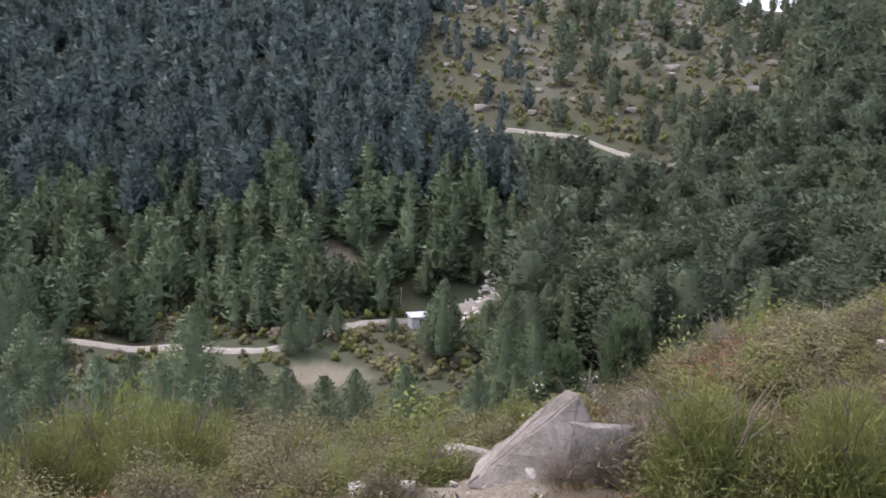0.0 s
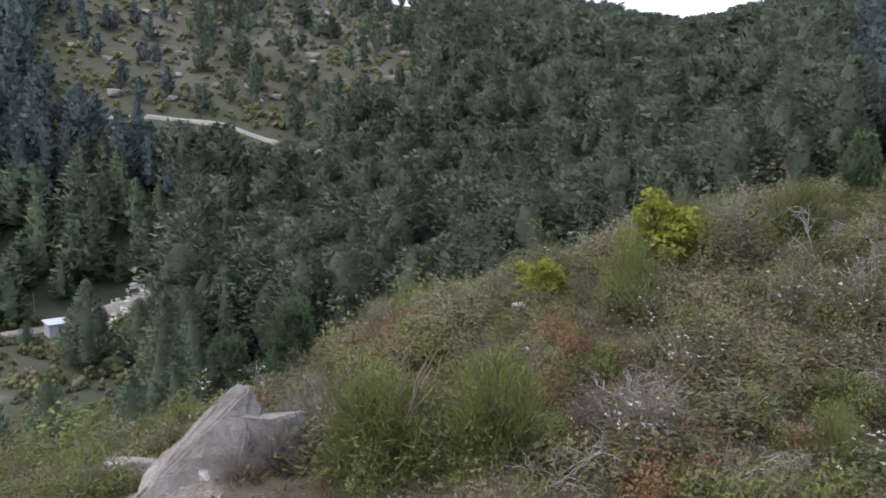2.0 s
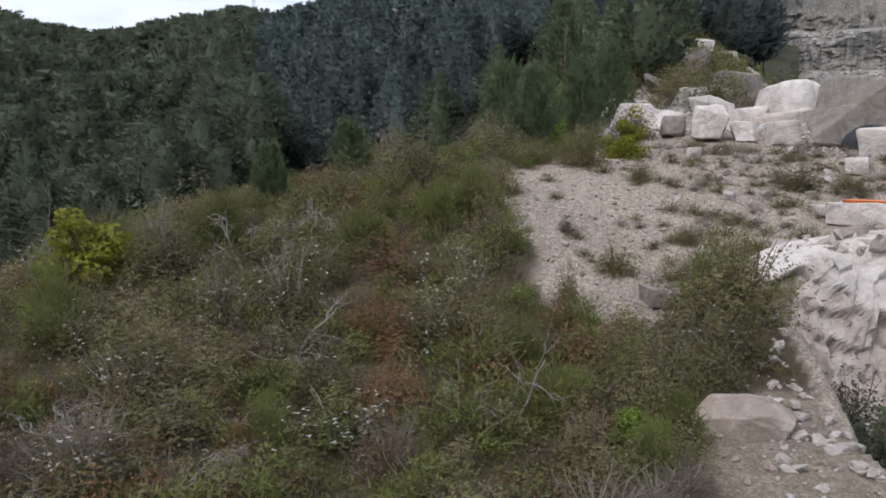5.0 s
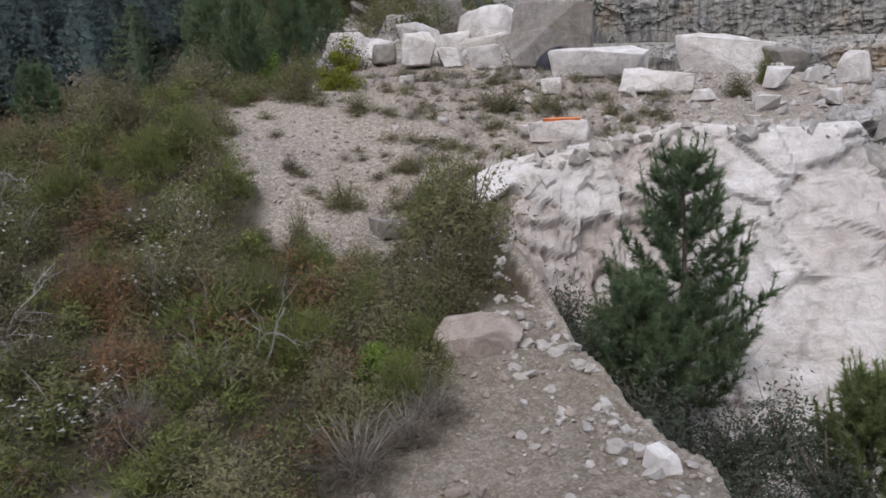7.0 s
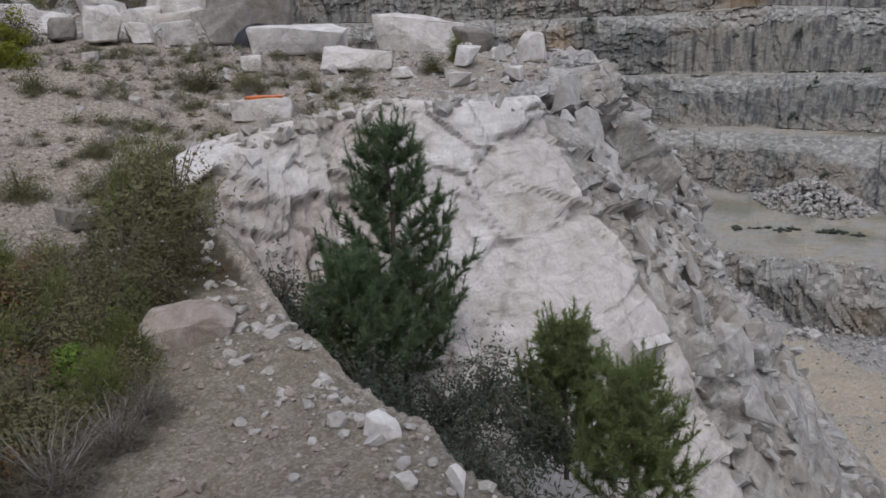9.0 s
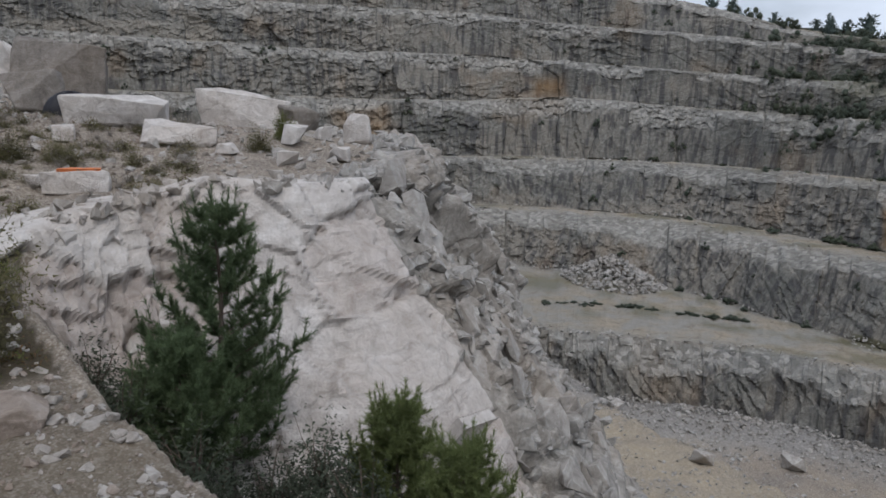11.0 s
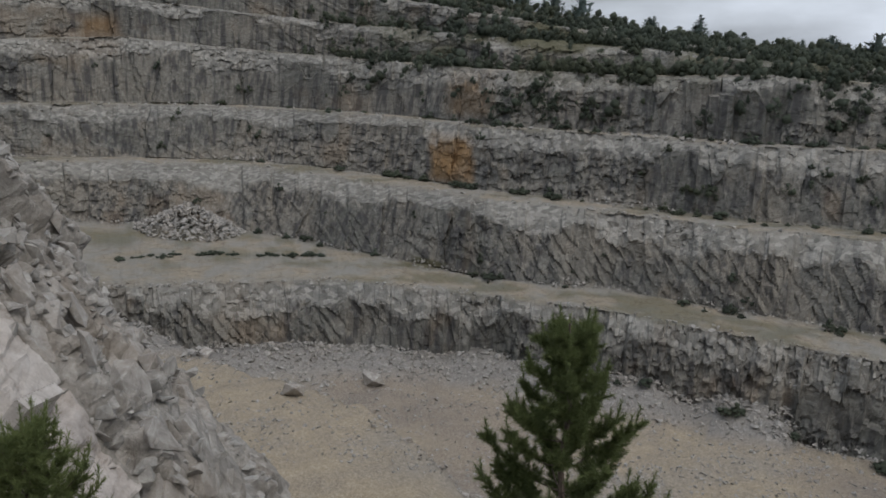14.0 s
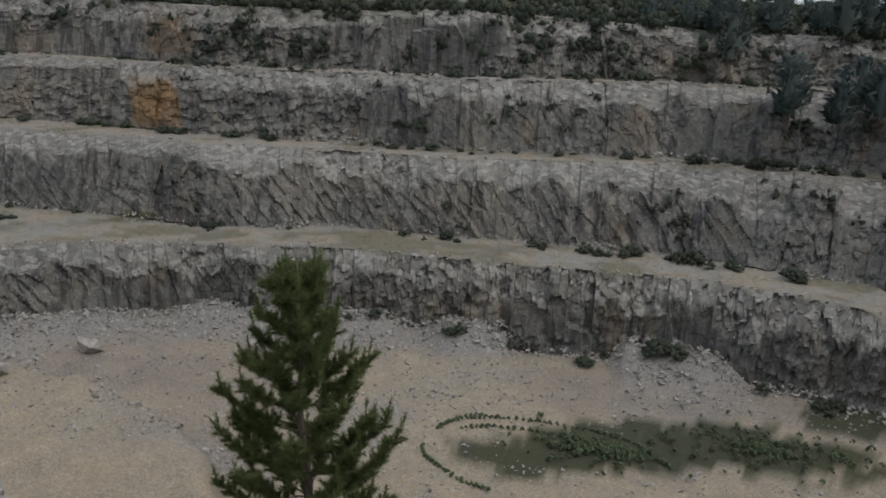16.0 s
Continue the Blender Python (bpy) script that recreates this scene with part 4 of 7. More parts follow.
def conifer(kind, seed, sprays, leaf=1.0):
    """A pointed crown of unit height: tiers of flat sprays that lift at their tips, round a thin core. Points, faces and soft normals."""
    r = rng(seed + 131)
    low, wide = {"pine": (0.08, 0.29), "dark": (0.15, 0.26), "euca": (0.16, 0.25)}[kind]
    lean = r.normal(0, 0.02, 2)

    def reach(t, th):
        if kind == "euca":  # domed and lobed
            return wide * np.sqrt(np.sin(np.pi * (0.10 + 0.86 * t))) * (1 + 0.5 * vnoise(1.6 * np.cos(th) + 5, 1.6 * np.sin(th), 5 * t, seed)) + 0.01
        return wide * (1 - t) ** 0.72 * (0.45 + 0.55 * smooth(-0.02, 0.22, t)) * (1 + 0.22 * np.sin(2 * th + seed) + 0.16 * np.sin(5 * th + 23 * t + seed)) + 0.008

    t, th = r.random(sprays) ** (0.85 if kind == "euca" else 1.15), r.random(sprays) * 6.28
    t = np.where(r.random(sprays) < (0.0 if kind == "euca" else 0.7), (np.floor(t * 11) + 0.5 + r.normal(0, 0.16, sprays)) / 11, t).clip(0, 1)
    q = reach(t, th) * np.sqrt(r.uniform(0.25, 1.15, sprays))
    out = np.stack([np.cos(th), np.sin(th), 0 * th], 1)
    side = np.stack([-np.sin(th), np.cos(th), 0 * th], 1)
    P = out * q[:, None] + np.stack([lean[0] * t, lean[1] * t, low + (0.97 - low) * t + 0.25 * q], 1)
    a = out * r.uniform(0.5, 1.0, sprays)[:, None] + [0, 0, 1] * r.uniform(0.1, 0.9, sprays)[:, None] + 0.25 * r.normal(size=P.shape)
    a /= np.linalg.norm(a, axis=1)[:, None]
    b = side + 0.5 * r.normal(size=P.shape)
    L = (leaf * 1.75 / math.sqrt(sprays) * (1.15 - 0.5 * t) * r.uniform(0.6, 1.4, sprays))[:, None]
    V = np.stack([P - a * L * 0.5 - b * L * 0.3, P - a * L * 0.4 + b * L * 0.3, P + a * L * 0.7], 1).reshape(-1, 3)
    N = np.repeat(out + [0, 0, 0.6] + 0.18 * r.normal(size=P.shape), 3, axis=0)
    rings, sides = np.array([0, 0.12, 0.35, 0.6, 0.82, 1.0]), np.arange(7) * 2 * np.pi / 7
    T, H = np.meshgrid(rings, sides, indexing="ij")
    rad = 0.42 * reach(T, H) * r.uniform(0.75, 1.2, T.shape)
    K = np.stack([rad * np.cos(H) + lean[0] * T, rad * np.sin(H) + lean[1] * T, low + (0.93 - low) * T], -1).reshape(-1, 3)
    i, j = np.arange(5)[:, None] * 7, np.arange(7)[None]
    a0, b0 = (i + j).ravel(), (i + (j + 1) % 7).ravel()
    F = np.concatenate([np.stack([a0, b0, b0 + 7], 1), np.stack([a0, b0 + 7, a0 + 7], 1)])
    KN = np.stack([np.cos(H), np.sin(H), 0.3 + 0 * H], -1).reshape(-1, 3)
    N = np.concatenate([N, KN])
    return np.concatenate([V, K]), np.concatenate([np.arange(3 * sprays).reshape(-1, 3), F + 3 * sprays]), N / np.linalg.norm(N, axis=1)[:, None]


def with_trunk(c, t):
    """A crown and a trunk as one."""
    v, f, m = c
    n = t[0] * [1.0, 1.0, 0.0]
    return np.concatenate([v, t[0]]), np.concatenate([f, t[1] + len(v)]), np.concatenate([m, n / (np.linalg.norm(n, axis=1)[:, None] + 1e-6)])


def trunk(h=1.0, rad=0.012, seed=0):
    r = rng(seed)
    z = np.linspace(-0.03, 0.9 * h, 5)
    P = np.stack([0.01 * np.cumsum(r.normal(size=5)), 0.01 * np.cumsum(r.normal(size=5)), z], 1)
    return tube(P, rad * (1 - z / h * 0.85), 4)


def scatter_joined(name, crowns, places, heights, mat, label, category, seed):
    """Many far plants in one mesh."""
    r = rng(seed)
    V, F, T, N, o = [], [], [], [], 0
    for (x, y, z), h in zip(places, heights):
        k = r.integers(len(crowns))
        v, f, m = crowns[k]
        a = r.random() * 6.28
        c, s = math.cos(a), math.sin(a)
        w = h * r.uniform(0.8, 1.25)
        V.append(np.stack([(v[:, 0] * c - v[:, 1] * s) * w + x, (v[:, 0] * s + v[:, 1] * c) * w + y, v[:, 2] * h + z], 1))
        N.append(np.stack([m[:, 0] * c - m[:, 1] * s, m[:, 0] * s + m[:, 1] * c, m[:, 2]], 1))
        F.append(f + o)
        T.append(np.full(len(v), r.random()))
        o += len(v)
    if V:
        me = mesh_data(name, np.concatenate(V), np.concatenate(F), mat, False, {"tint": np.concatenate(T)}, np.concatenate(N))
        tagged(part(name, me), label, category, kind="stuff")


ROAD_LINE = np.array([(-95, 128), (-67, 131), (-42, 131), (-26, 129.5), (-17, 151), (-1, 164), (7, 166), (14, 168)], float)
TRAIL_LINE = np.array([(16, 234), (27, 232), (41.2, 222), (53.2, 212.4), (60, 207)], float)


def empty(name, label, category, group=""):
    return tagged(new(name), label, category, group)


def tree_kind(name, shape, mat, seed, n, label, category, bark=None):
    """A far tree of unit height: trunk and crown."""
    ob = empty(name, label, category, "trees in the valley")
    tv, tf = trunk(1.0, 0.013, seed)
    part("trunk", mesh_data("trunk", tv, tf, bark or BARK), ob)
    cv, cf, cn = conifer(shape, seed, n // 2 if shape == "euca" else n)
    part("crown", mesh_data("crown", cv, cf, mat, normals=cn), ob)
    return ob


def place(ob, x, y, z, h, w=None, turn=0.0):
    """Where a thing of unit size stands, and how large it is."""
    ob.matrix_basis = Matrix.LocRotScale((x, y, z), Euler((0, 0, turn)), (w or h, w or h, h))
    return ob


def copy_at(ob, x, y, z, h, w=None, turn=0.0):
    c = copy_thing(ob, Matrix())
    return place(c, x, y, z, h, w, turn)


def forest():
    r = rng(7)
    n = 11500
    az, d = r.uniform(-34, 84, n), np.sqrt(r.uniform(70 ** 2, 475 ** 2, n))
    x, y = polar(az, d)
    z = ground_z(x, y)
    ok = (edge_distance(x, y, ROAD_LINE) > 5) & (edge_distance(x, y, TRAIL_LINE) > 5) & ~inside(x, y, PIT)
    # openings: below the trail, the clearing by the track, the rocky hillside above
    ok &= ~((edge_distance(x, y, TRAIL_LINE) < 28) & (d < 226) & (az > 1.5) & (az < 16.5))
    ok &= np.exp(-(((x + 16) / 14) ** 2 + ((y - 122) / 15) ** 2)) < 0.25
    ok &= ~((az < 10) & (d < 140) & (y > 80) & (edge_distance(x, y, ROAD_LINE) < 12))
    ok &= ~((np.hypot((x + 22) / 6, (y - 172) / 6)) < 1)
    ok &= ~((az > -6) & (az < 6.5) & (d > 136) & (d < 152 + 1.5 * (az + 6)))
    ok &= ~((az > 56.3) & (az < 63) & (d > 290) & (d < 350))
    rocky = (az > -3 + (d - 250) * 0.03) & (az < 23) & (d > 225)
    chance = np.where(rocky, 0.2, np.where(d < np.where(az < 4, 129, 112), np.where(az < 12, 0.035, np.where(az > 72, 0.06, np.where(az > 58, 0.12, 0.0))), np.where(d < 240, 1.0, 0.8)))
    keep = ok & (r.random(n) < chance) & ~((az > 42) & (az <= 60) & (d < 85)) & ~((az > 60) & (az <= 79) & (d < 56)) & ~((az > 79) & (d < 130))
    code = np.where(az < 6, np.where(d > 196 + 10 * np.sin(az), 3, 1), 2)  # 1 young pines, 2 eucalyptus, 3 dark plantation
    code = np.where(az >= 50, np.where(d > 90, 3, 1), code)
    code = np.where((code == 2) & (r.random(n) < 0.2), 1, code)
    kinds = ((1, "pine", PINE_FAR, "young_pine", "young green pine on the valley side", (7, 15)),
             (2, "euca", EUCA_FAR, "eucalyptus_tree", "tall olive-green eucalyptus in the valley wood", (11, 19)),
             (3, "dark", HAZED_DARK_FAR, "dark_pine", "dark plantation pine on the upper slope", (10, 17)))
    near = np.argsort(np.where(keep, d, 1e9))[:270]
    single = np.zeros(n, bool)
    single[near] = True
    first = None
    for c, shape, mat, name, label, (lo, hi) in kinds:
        protos = []
        for far in (False, True):
            ids = np.where(keep & (code == c) & ((d > 230) == far) & ~single)[0]
            crowns = []
            for s in range(7):
                k = conifer(shape, s + 10 * c, (210 if far else 700) if shape == "euca" else (170 if far else 420), 1.15)
                crowns.append(k if far else with_trunk(k, trunk(1.0, 0.011, s)))
            h = r.uniform(lo, hi, len(ids)) * np.where(rocky[ids], 0.55, 1.0)
            if len(ids):
                scatter_joined(name + "_wood", crowns, np.stack([x[ids], y[ids], z[ids] - 0.2], 1), h, mat, label.replace("on the", "wood on the").replace("in the valley wood", "wood filling the valley"), "wood", c)
        first = first or protos
        for i in np.where(keep & (code == c) & single)[0]:
            h = r.uniform(lo, hi)
            if len(protos) < 5:
                protos.append(place(tree_kind(name, shape, mat, 60 + len(protos) + 10 * c, 3600, label, "tree"), x[i], y[i], z[i] - 0.1, h))
            else:
                copy_at(protos[r.integers(5)], x[i], y[i], z[i] - 0.1, h, h * r.uniform(0.95, 1.5), r.random() * 6.28)
    for i, (a, q, h) in enumerate(((-19.5, 40, 6.5), (-26.5, 37, 6.0), (-29, 33, 5.0), (-23, 44, 7.0), (-15, 43, 6.0), (-17, 34, 4.2), (-11, 46, 6.5), (-21, 52, 8.0), (-28, 50, 8.0), (-8, 55, 6.5), (-2, 58, 7.0), (3, 62, 7.0), (8, 55, 6.0), (11, 48, 5.5), (13, 60, 8.0), (-13, 62, 7.5), (6, 75, 8.0), (10, 82, 8.0), (-6, 72, 7.0), (-9.6, 133, 7.5), (-8.4, 139, 7.0), (-7.2, 143, 6.5), (-10.6, 130, 6.0), (-3.2, 146, 5.0), (-0.4, 140, 5.5), (1.2, 152, 6.0))):
        x, y = (float(c) for c in polar(a, q))
        copy_at(first[i % len(first)], x, y, float(ground_z(x, y)) - 0.1, h, h * r.uniform(1.0, 1.35), i)
    # scrub on the near slope of the valley, between the trees and on the rocky hill
    n = 6200
    az = r.uniform(-34, 60, n)
    d = np.where(np.arange(n) < 3600, np.sqrt(r.uniform(24 ** 2, 165 ** 2, n)), np.sqrt(r.uniform(150 ** 2, 420 ** 2, n)))
    hillside = (np.arange(n) > 4600)
    az, d = np.where(hillside, r.uniform(-4, 24, n), az), np.where(hillside, r.uniform(222, 420, n), d)
    x, y = polar(az, d)
    ok = (edge_distance(x, y, ROAD_LINE) > 3.2) & (edge_distance(x, y, TRAIL_LINE) > 3) & (np.exp(-(((x + 16) / 9) ** 2 + ((y - 120) / 9) ** 2)) < 0.45) & ~((az > 8) & (d < 26 + (az - 8) * 0.4)) & ~inside(x, y, PIT)
    kx, ky = polar(r.uniform(70, 87, 420), r.uniform(56, 120, 420))
    x, y, d = np.concatenate([x[ok], kx]), np.concatenate([y[ok], ky]), np.concatenate([d[ok], np.hypot(kx, ky)])
    z, h = ground_z(x, y) - 0.1, r.uniform(0.9, 2.3, len(x)) * np.where(d > 150, 1.3, np.where(d < 85, 1.75, 1.2))
    mix_kind = r.random(len(x))
    crowns = [crown("bush", s, 0, 60, 0.7, 1.2) for s in range(6)]
    near_crowns = [crown("bush", s + 20, 0, 560, 0.0, 0.95) for s in range(6)]
    for lo, hi, mat, label in ((0, 0.45, HEATH, "olive-green heath scrub on the valley slope"), (0.45, 0.85, BROOM, "green broom scrub on the valley slope"), (0.85, 1.01, DRY, "dry brown scrub on the valley slope")):
        m = (mix_kind >= lo) & (mix_kind < hi) & (d < 112)
        scatter_joined("near_scrub", near_crowns, np.stack([x[m], y[m], z[m]], 1), h[m], mat, label, "scrub", 6)
        m = (mix_kind >= lo) & (mix_kind < hi) & (d >= 112)
        scatter_joined("scrub", crowns, np.stack([x[m], y[m], z[m]], 1), h[m], mat, label, "scrub", 5)


forest()


# ---- shrubs and young pines on the ridge ----
def dome(n, r, seed, shell=0.55):
    """Points in a lumpy dome of unit width and height, with the outward direction."""
    d = r.normal(size=(n, 3))
    d /= np.linalg.norm(d, axis=1)[:, None]
    d[:, 2] = np.abs(d[:, 2])
    th = np.arctan2(d[:, 1], d[:, 0])
    lump = 0.82 + 0.16 * np.sin(3 * th + seed) * (0.5 + d[:, 2]) + 0.14 * np.sin(7 * th + 2.3 * seed + 4 * d[:, 2]) + 0.1 * np.sin(13 * th - seed + 9 * d[:, 2])
    rad = lump * (shell + (1 - shell) * r.random(n))
    return d * rad[:, None] * [0.5, 0.5, 1.0], d


def stems(n, seed, spread=0.42, top=0.75, rad=0.012):
    r = rng(seed)
    out = []
    for i in range(n):
        th, q = r.random() * 6.28, spread * math.sqrt(r.random())
        end = np.array([q * math.cos(th), q * math.sin(th), top * r.uniform(0.6, 1.1)])
        t = np.linspace(0, 1, 5)[:, None]
        P = end * np.concatenate([t ** 1.3, t ** 1.3, t], 1) + 0.025 * r.normal(size=(5, 3)) * t
        P[0, 2] = -0.05
        out.append(tube(P, rad * (1 - 0.8 * t[:, 0]), 3))
    return join(out)


def shrub(style, seed, rich=1.0):
    """A shrub one unit wide and high: stems and foliage, and flowers where it has them."""
    r = rng(seed + 500)
    names = {"broom": ("broom_shrub", "feathery green broom shrub on the ridge"), "heath": ("heath_shrub", "olive-brown heath shrub on the stony ridge"),
             "grey": ("rockrose_shrub", "grey-green shrub with pale flower heads"), "rust": ("bracken_clump", "rust-brown dead bracken clump"),
             "yellow": ("gorse_shrub", "bright yellow-green shrub on the crest"), "dry": ("dry_shrub", "leafless dry brown shrub on the slope"),
             "bright": ("green_shrub", "small bright green leafy shrub"), "dark": ("gully_shrub", "dark green shrub in the shaded gully")}
    name, label = names[style]
    ob = empty(name, label, "shrub", name.replace("_", " ") + "s on the ridge")
    sv, sf = stems(12 if style != "dry" else 40, seed, 0.42, 0.8 if style != "dry" else 0.95, 0.010 if style != "dry" else 0.005)
    tagged(part("woody_core", mesh_data("woody_core", sv, sf, DEADWOOD if style in ("dry", "grey") else BARK), ob), kind="stuff")
    if style == "broom":
        m = 30
        c, cd = dome(m, r, seed, 0.45)
        n = int(6500 * rich)
        k = r.integers(0, m, n)
        q = r.normal(size=(n, 3))
        P = c[k] * [0.8, 0.8, 0.72] + q * [0.075, 0.075, 0.085]
        P[:, 2] = np.abs(P[:, 2])
        v, f = blades(P, cd[k] * 0.45 + [0, 0, 0.65] + 0.5 * r.normal(size=P.shape), 0.085 / rich ** 0.2, 0.0085 / rich ** 0.5, r)
        mat = BROOM
    elif style in ("heath", "rust", "dark"):
        P, d = dome(int(4200 * rich), r, seed, 0.35)
        k = r.integers(0, 40, len(P))
        P = P + (r.normal(0, 0.03, (40, 3)))[k]
        v, f = leaf_tris(P * [1, 1, 0.92], d + [0, 0, 0.4], 0.033 / rich ** 0.3, r, 0.5, 0.8)
        mat = {"heath": HEATH, "rust": RUST, "dark": SCRUB_DARK}[style]
    elif style == "grey":
        P, d = dome(int(3800 * rich), r, seed, 0.4)
        v, f = leaf_tris(P * [1, 1, 0.92], d + [0, 0, 0.5], 0.032 / rich ** 0.3, r, 0.5, 0.8)
        mat = HEATH
        Pf, df = dome(300, r, seed, 0.9)
        k = vnoise(Pf[:, 0] * 5, Pf[:, 1] * 5, Pf[:, 2] * 5, seed) > 0.05
        fv, ff = leaf_tris(Pf[k], df[k] + [0, 0, 0.5], 0.028, r, 0.9, 0.4)
        tagged(part("bloom", mesh_data("bloom", fv, ff, PALE_FLOWER), ob, "dull white flower heads"), kind="stuff")
    elif style in ("yellow", "bright"):
        m = 34
        c, cd = dome(m, r, seed, 0.75)
        c = c * [0.84, 0.84, 0.86]
        k = r.integers(0, m, 4500)
        d = r.normal(size=(4500, 3))
        d /= np.linalg.norm(d, axis=1)[:, None]
        P = c[k] + d * r.uniform(0.09, 0.15, m)[k][:, None] * [1, 1, 0.9]
        v, f = leaf_tris(P, d + [0, 0, 0.4], 0.042, r, 0.7, 0.5)
        mat = YELLOW if style == "yellow" else BRIGHT
    else:
        P, d = dome(int(2600 * rich), r, seed, 0.3)
        v, f = blades(P * 0.9, d + 1.1 * r.normal(size=P.shape) + [0, 0, 0.2], 0.12, 0.007, r)
        mat = DRY
    part("foliage", mesh_data("foliage", v, f, mat), ob)
    return ob


PALE_FLOWER = leaf_material("pale_flower", (0.28, 0.28, 0.25), (0.45, 0.45, 0.41), 0.1)
BRIGHT = leaf_material("bright_green_leaf", (0.09, 0.15, 0.02), (0.18, 0.26, 0.045), 0.15)
STYLES = {}


def put_shrub(style, x, y, w, h, r, sink=0.08, z=None, rich=1.0):
    kinds = STYLES.setdefault((style, rich), [])
    z, turn = (float(ground_z(x, y)) if z is None else z) - sink * h, r.random() * 6.28
    if len(kinds) < 4:
        kinds.append(place(shrub(style, 11 * len(kinds) + 3, rich), x, y, z, h * 1.05, w, turn))
    else:
        copy_at(kinds[r.integers(4)], x, y, z, h * 1.05, w, turn)


def dead_branch(seed, n, levels=2, lean=0.4, rad=0.017):
    """Bare forked branches of about unit size."""
    r = rng(seed)
    out = []

    def grow(p, d, length, rad, level):
        k = 6
        P = [p]
        for i in range(k):
            d = d + 0.28 * r.normal(size=3) + [0, 0, -0.05]
            d = d / np.linalg.norm(d)
            P.append(P[-1] + d * length / k)
        out.append(tube(np.array(P), np.linspace(rad, rad * 0.35, k + 1), 4))
        if level:
            for j in range(3):
                i = r.integers(2, k)
                grow(P[i], d + 0.8 * r.normal(size=3), length * 0.6, rad * 0.55, level - 1)

    for i in range(n):
        th = r.random() * 6.28
        grow(np.array([0.05 * math.cos(th), 0.05 * math.sin(th), -0.03]), np.array([lean * math.cos(th), lean * math.sin(th), 1.0]), r.uniform(0.6, 0.95), rad, levels)
    return join(out)


def put_dead(x, y, w, h, seed, n=7, levels=2, lean=0.9, label="tangle of bare bleached branches", name="dead_shrub", lift=0.0):
    v, f = dead_branch(seed, n, levels, lean)
    ob = part(name, mesh_data(name, v, f, DEADWOOD))
    place(ob, x, y, float(ground_z(x, y)) + lift, h, w * 0.7, seed)
    return tagged(ob, label, "dead shrub", "bare branches on the ridge")


def pine(h, seed, spread=0.28, dense=1.3, name="pine_tree", label="young dark green pine with upright shoots", bare=0.05, needles=None):
    """A young pine of real size: trunk, branches and needles on upward shoots."""
    r = rng(seed)
    ob = empty(name, label, "tree", "young pines")
    z = np.linspace(-0.3, h * 0.97, 12)
    bend = np.cumsum(r.normal(0, 0.012 * h, (12, 2)), axis=0) * 0.5
    part("trunk", mesh_data("trunk", *tube(np.column_stack([bend, z]), 0.016 * h * (1 - z / h * 0.9) + 0.006, 6), BARK), ob)
    wood, shoots = [], [(np.array([*bend[-1], h * 0.86]), np.array([0, 0, 1.0]), h * 0.14)]
    level = bare * h
    gap = h / 13
    while level < h * 0.93:
        t = level / h
        base = np.array([np.interp(level, z, bend[:, 0]), np.interp(level, z, bend[:, 1]), level])
        m = r.integers(4, 7)
        th0 = r.random() * 6.28
        for i in range(m):
            th = th0 + i * 6.28 / m + r.normal(0, 0.2)
            L = h * spread * (1 - t) ** (0.85 if h > 8 else 0.7) * r.uniform(0.75, 1.15) + 0.08
            k = np.linspace(0, 1, 6)
            rise = 0.15 * k + 0.55 * k ** 2
            P = base + L * np.column_stack([k * math.cos(th), k * math.sin(th), rise])
            P[1:] += r.normal(0, 0.02 * L, (5, 3))
            wood.append(tube(P, np.linspace(0.012 * L + 0.006, 0.004, 6), 4))
            n = int((5 + 16 * L / (h * spread)) * dense)
            for q in r.uniform(0.3, 1.0, n):
                c = np.array([np.interp(q, k, P[:, a]) for a in range(3)])
                side = r.normal(size=3) * [0.6, 0.6, 0.25]
                d = np.array([0.5 * math.cos(th), 0.5 * math.sin(th), 0.75]) + side
                shoots.append((c, d / np.linalg.norm(d), r.uniform(0.2, 0.42) * min(1, h / 4)))
            shoots.append((P[-1], np.array([0.2 * math.cos(th), 0.2 * math.sin(th), 1.0]), 0.55 * min(1, h / 4)))
        level += gap * r.uniform(0.8, 1.15)
    part("bough", mesh_data("bough", *join(wood), BARK), ob)
    C = np.array([s[0] for s in shoots])
    T = np.array([s[1] for s in shoots])
    L = np.array([s[2] for s in shoots])
    per = 100 if h > 8 else 64
    k = np.repeat(np.arange(len(C)), per)
    q = r.random(len(k))
    P = C[k] + T[k] * (L[k] * q)[:, None]
    d = T[k] * 0.95 + r.normal(size=P.shape) * 0.55
    v, f = blades(P, d, 0.155 * min(1, h / 4) + 0.02, 0.017, r)
    part("foliage", mesh_data("foliage", v, f, needles or PINE_NEAR), ob)
    return ob


RIDGE_SHRUBS = [
    ("broom", 4.6, 12.6, 3.6, 2.3), ("broom", 6.3, 11.7, 3.0, 2.0), ("dry", 3.9, 15.4, 2.2, 1.0), ("dry", 3.0, 13.9, 1.8, 0.9), ("dry", 2.3, 13.6, 1.4, 0.6), ("heath", 8.5, 18.6, 3.2, 1.5), ("dry", 8.4, 23.4, 1.8, 1.1), ("heath", 7.0, 22.5, 2.0, 1.2),
    ("heath", -4.9, 20.8, 2.6, 1.8), ("heath", 1.5, 19.0, 1.6, 1.1), ("heath", 5.4, 20.5, 2.0, 1.3), ("rust", 9.4, 14.3, 1.35, 1.2), ("broom", 12.4, 16.3, 2.1, 2.1),
    ("yellow", 15.6, 18.9, 3.2, 2.3), ("yellow", 12.1, 20.0, 1.6, 1.3), ("heath", 12.5, 13.4, 2.6, 1.7), ("heath", 16.6, 17.1, 3.0, 1.7), ("heath", 9.6, 21.5, 1.8, 1.2)]
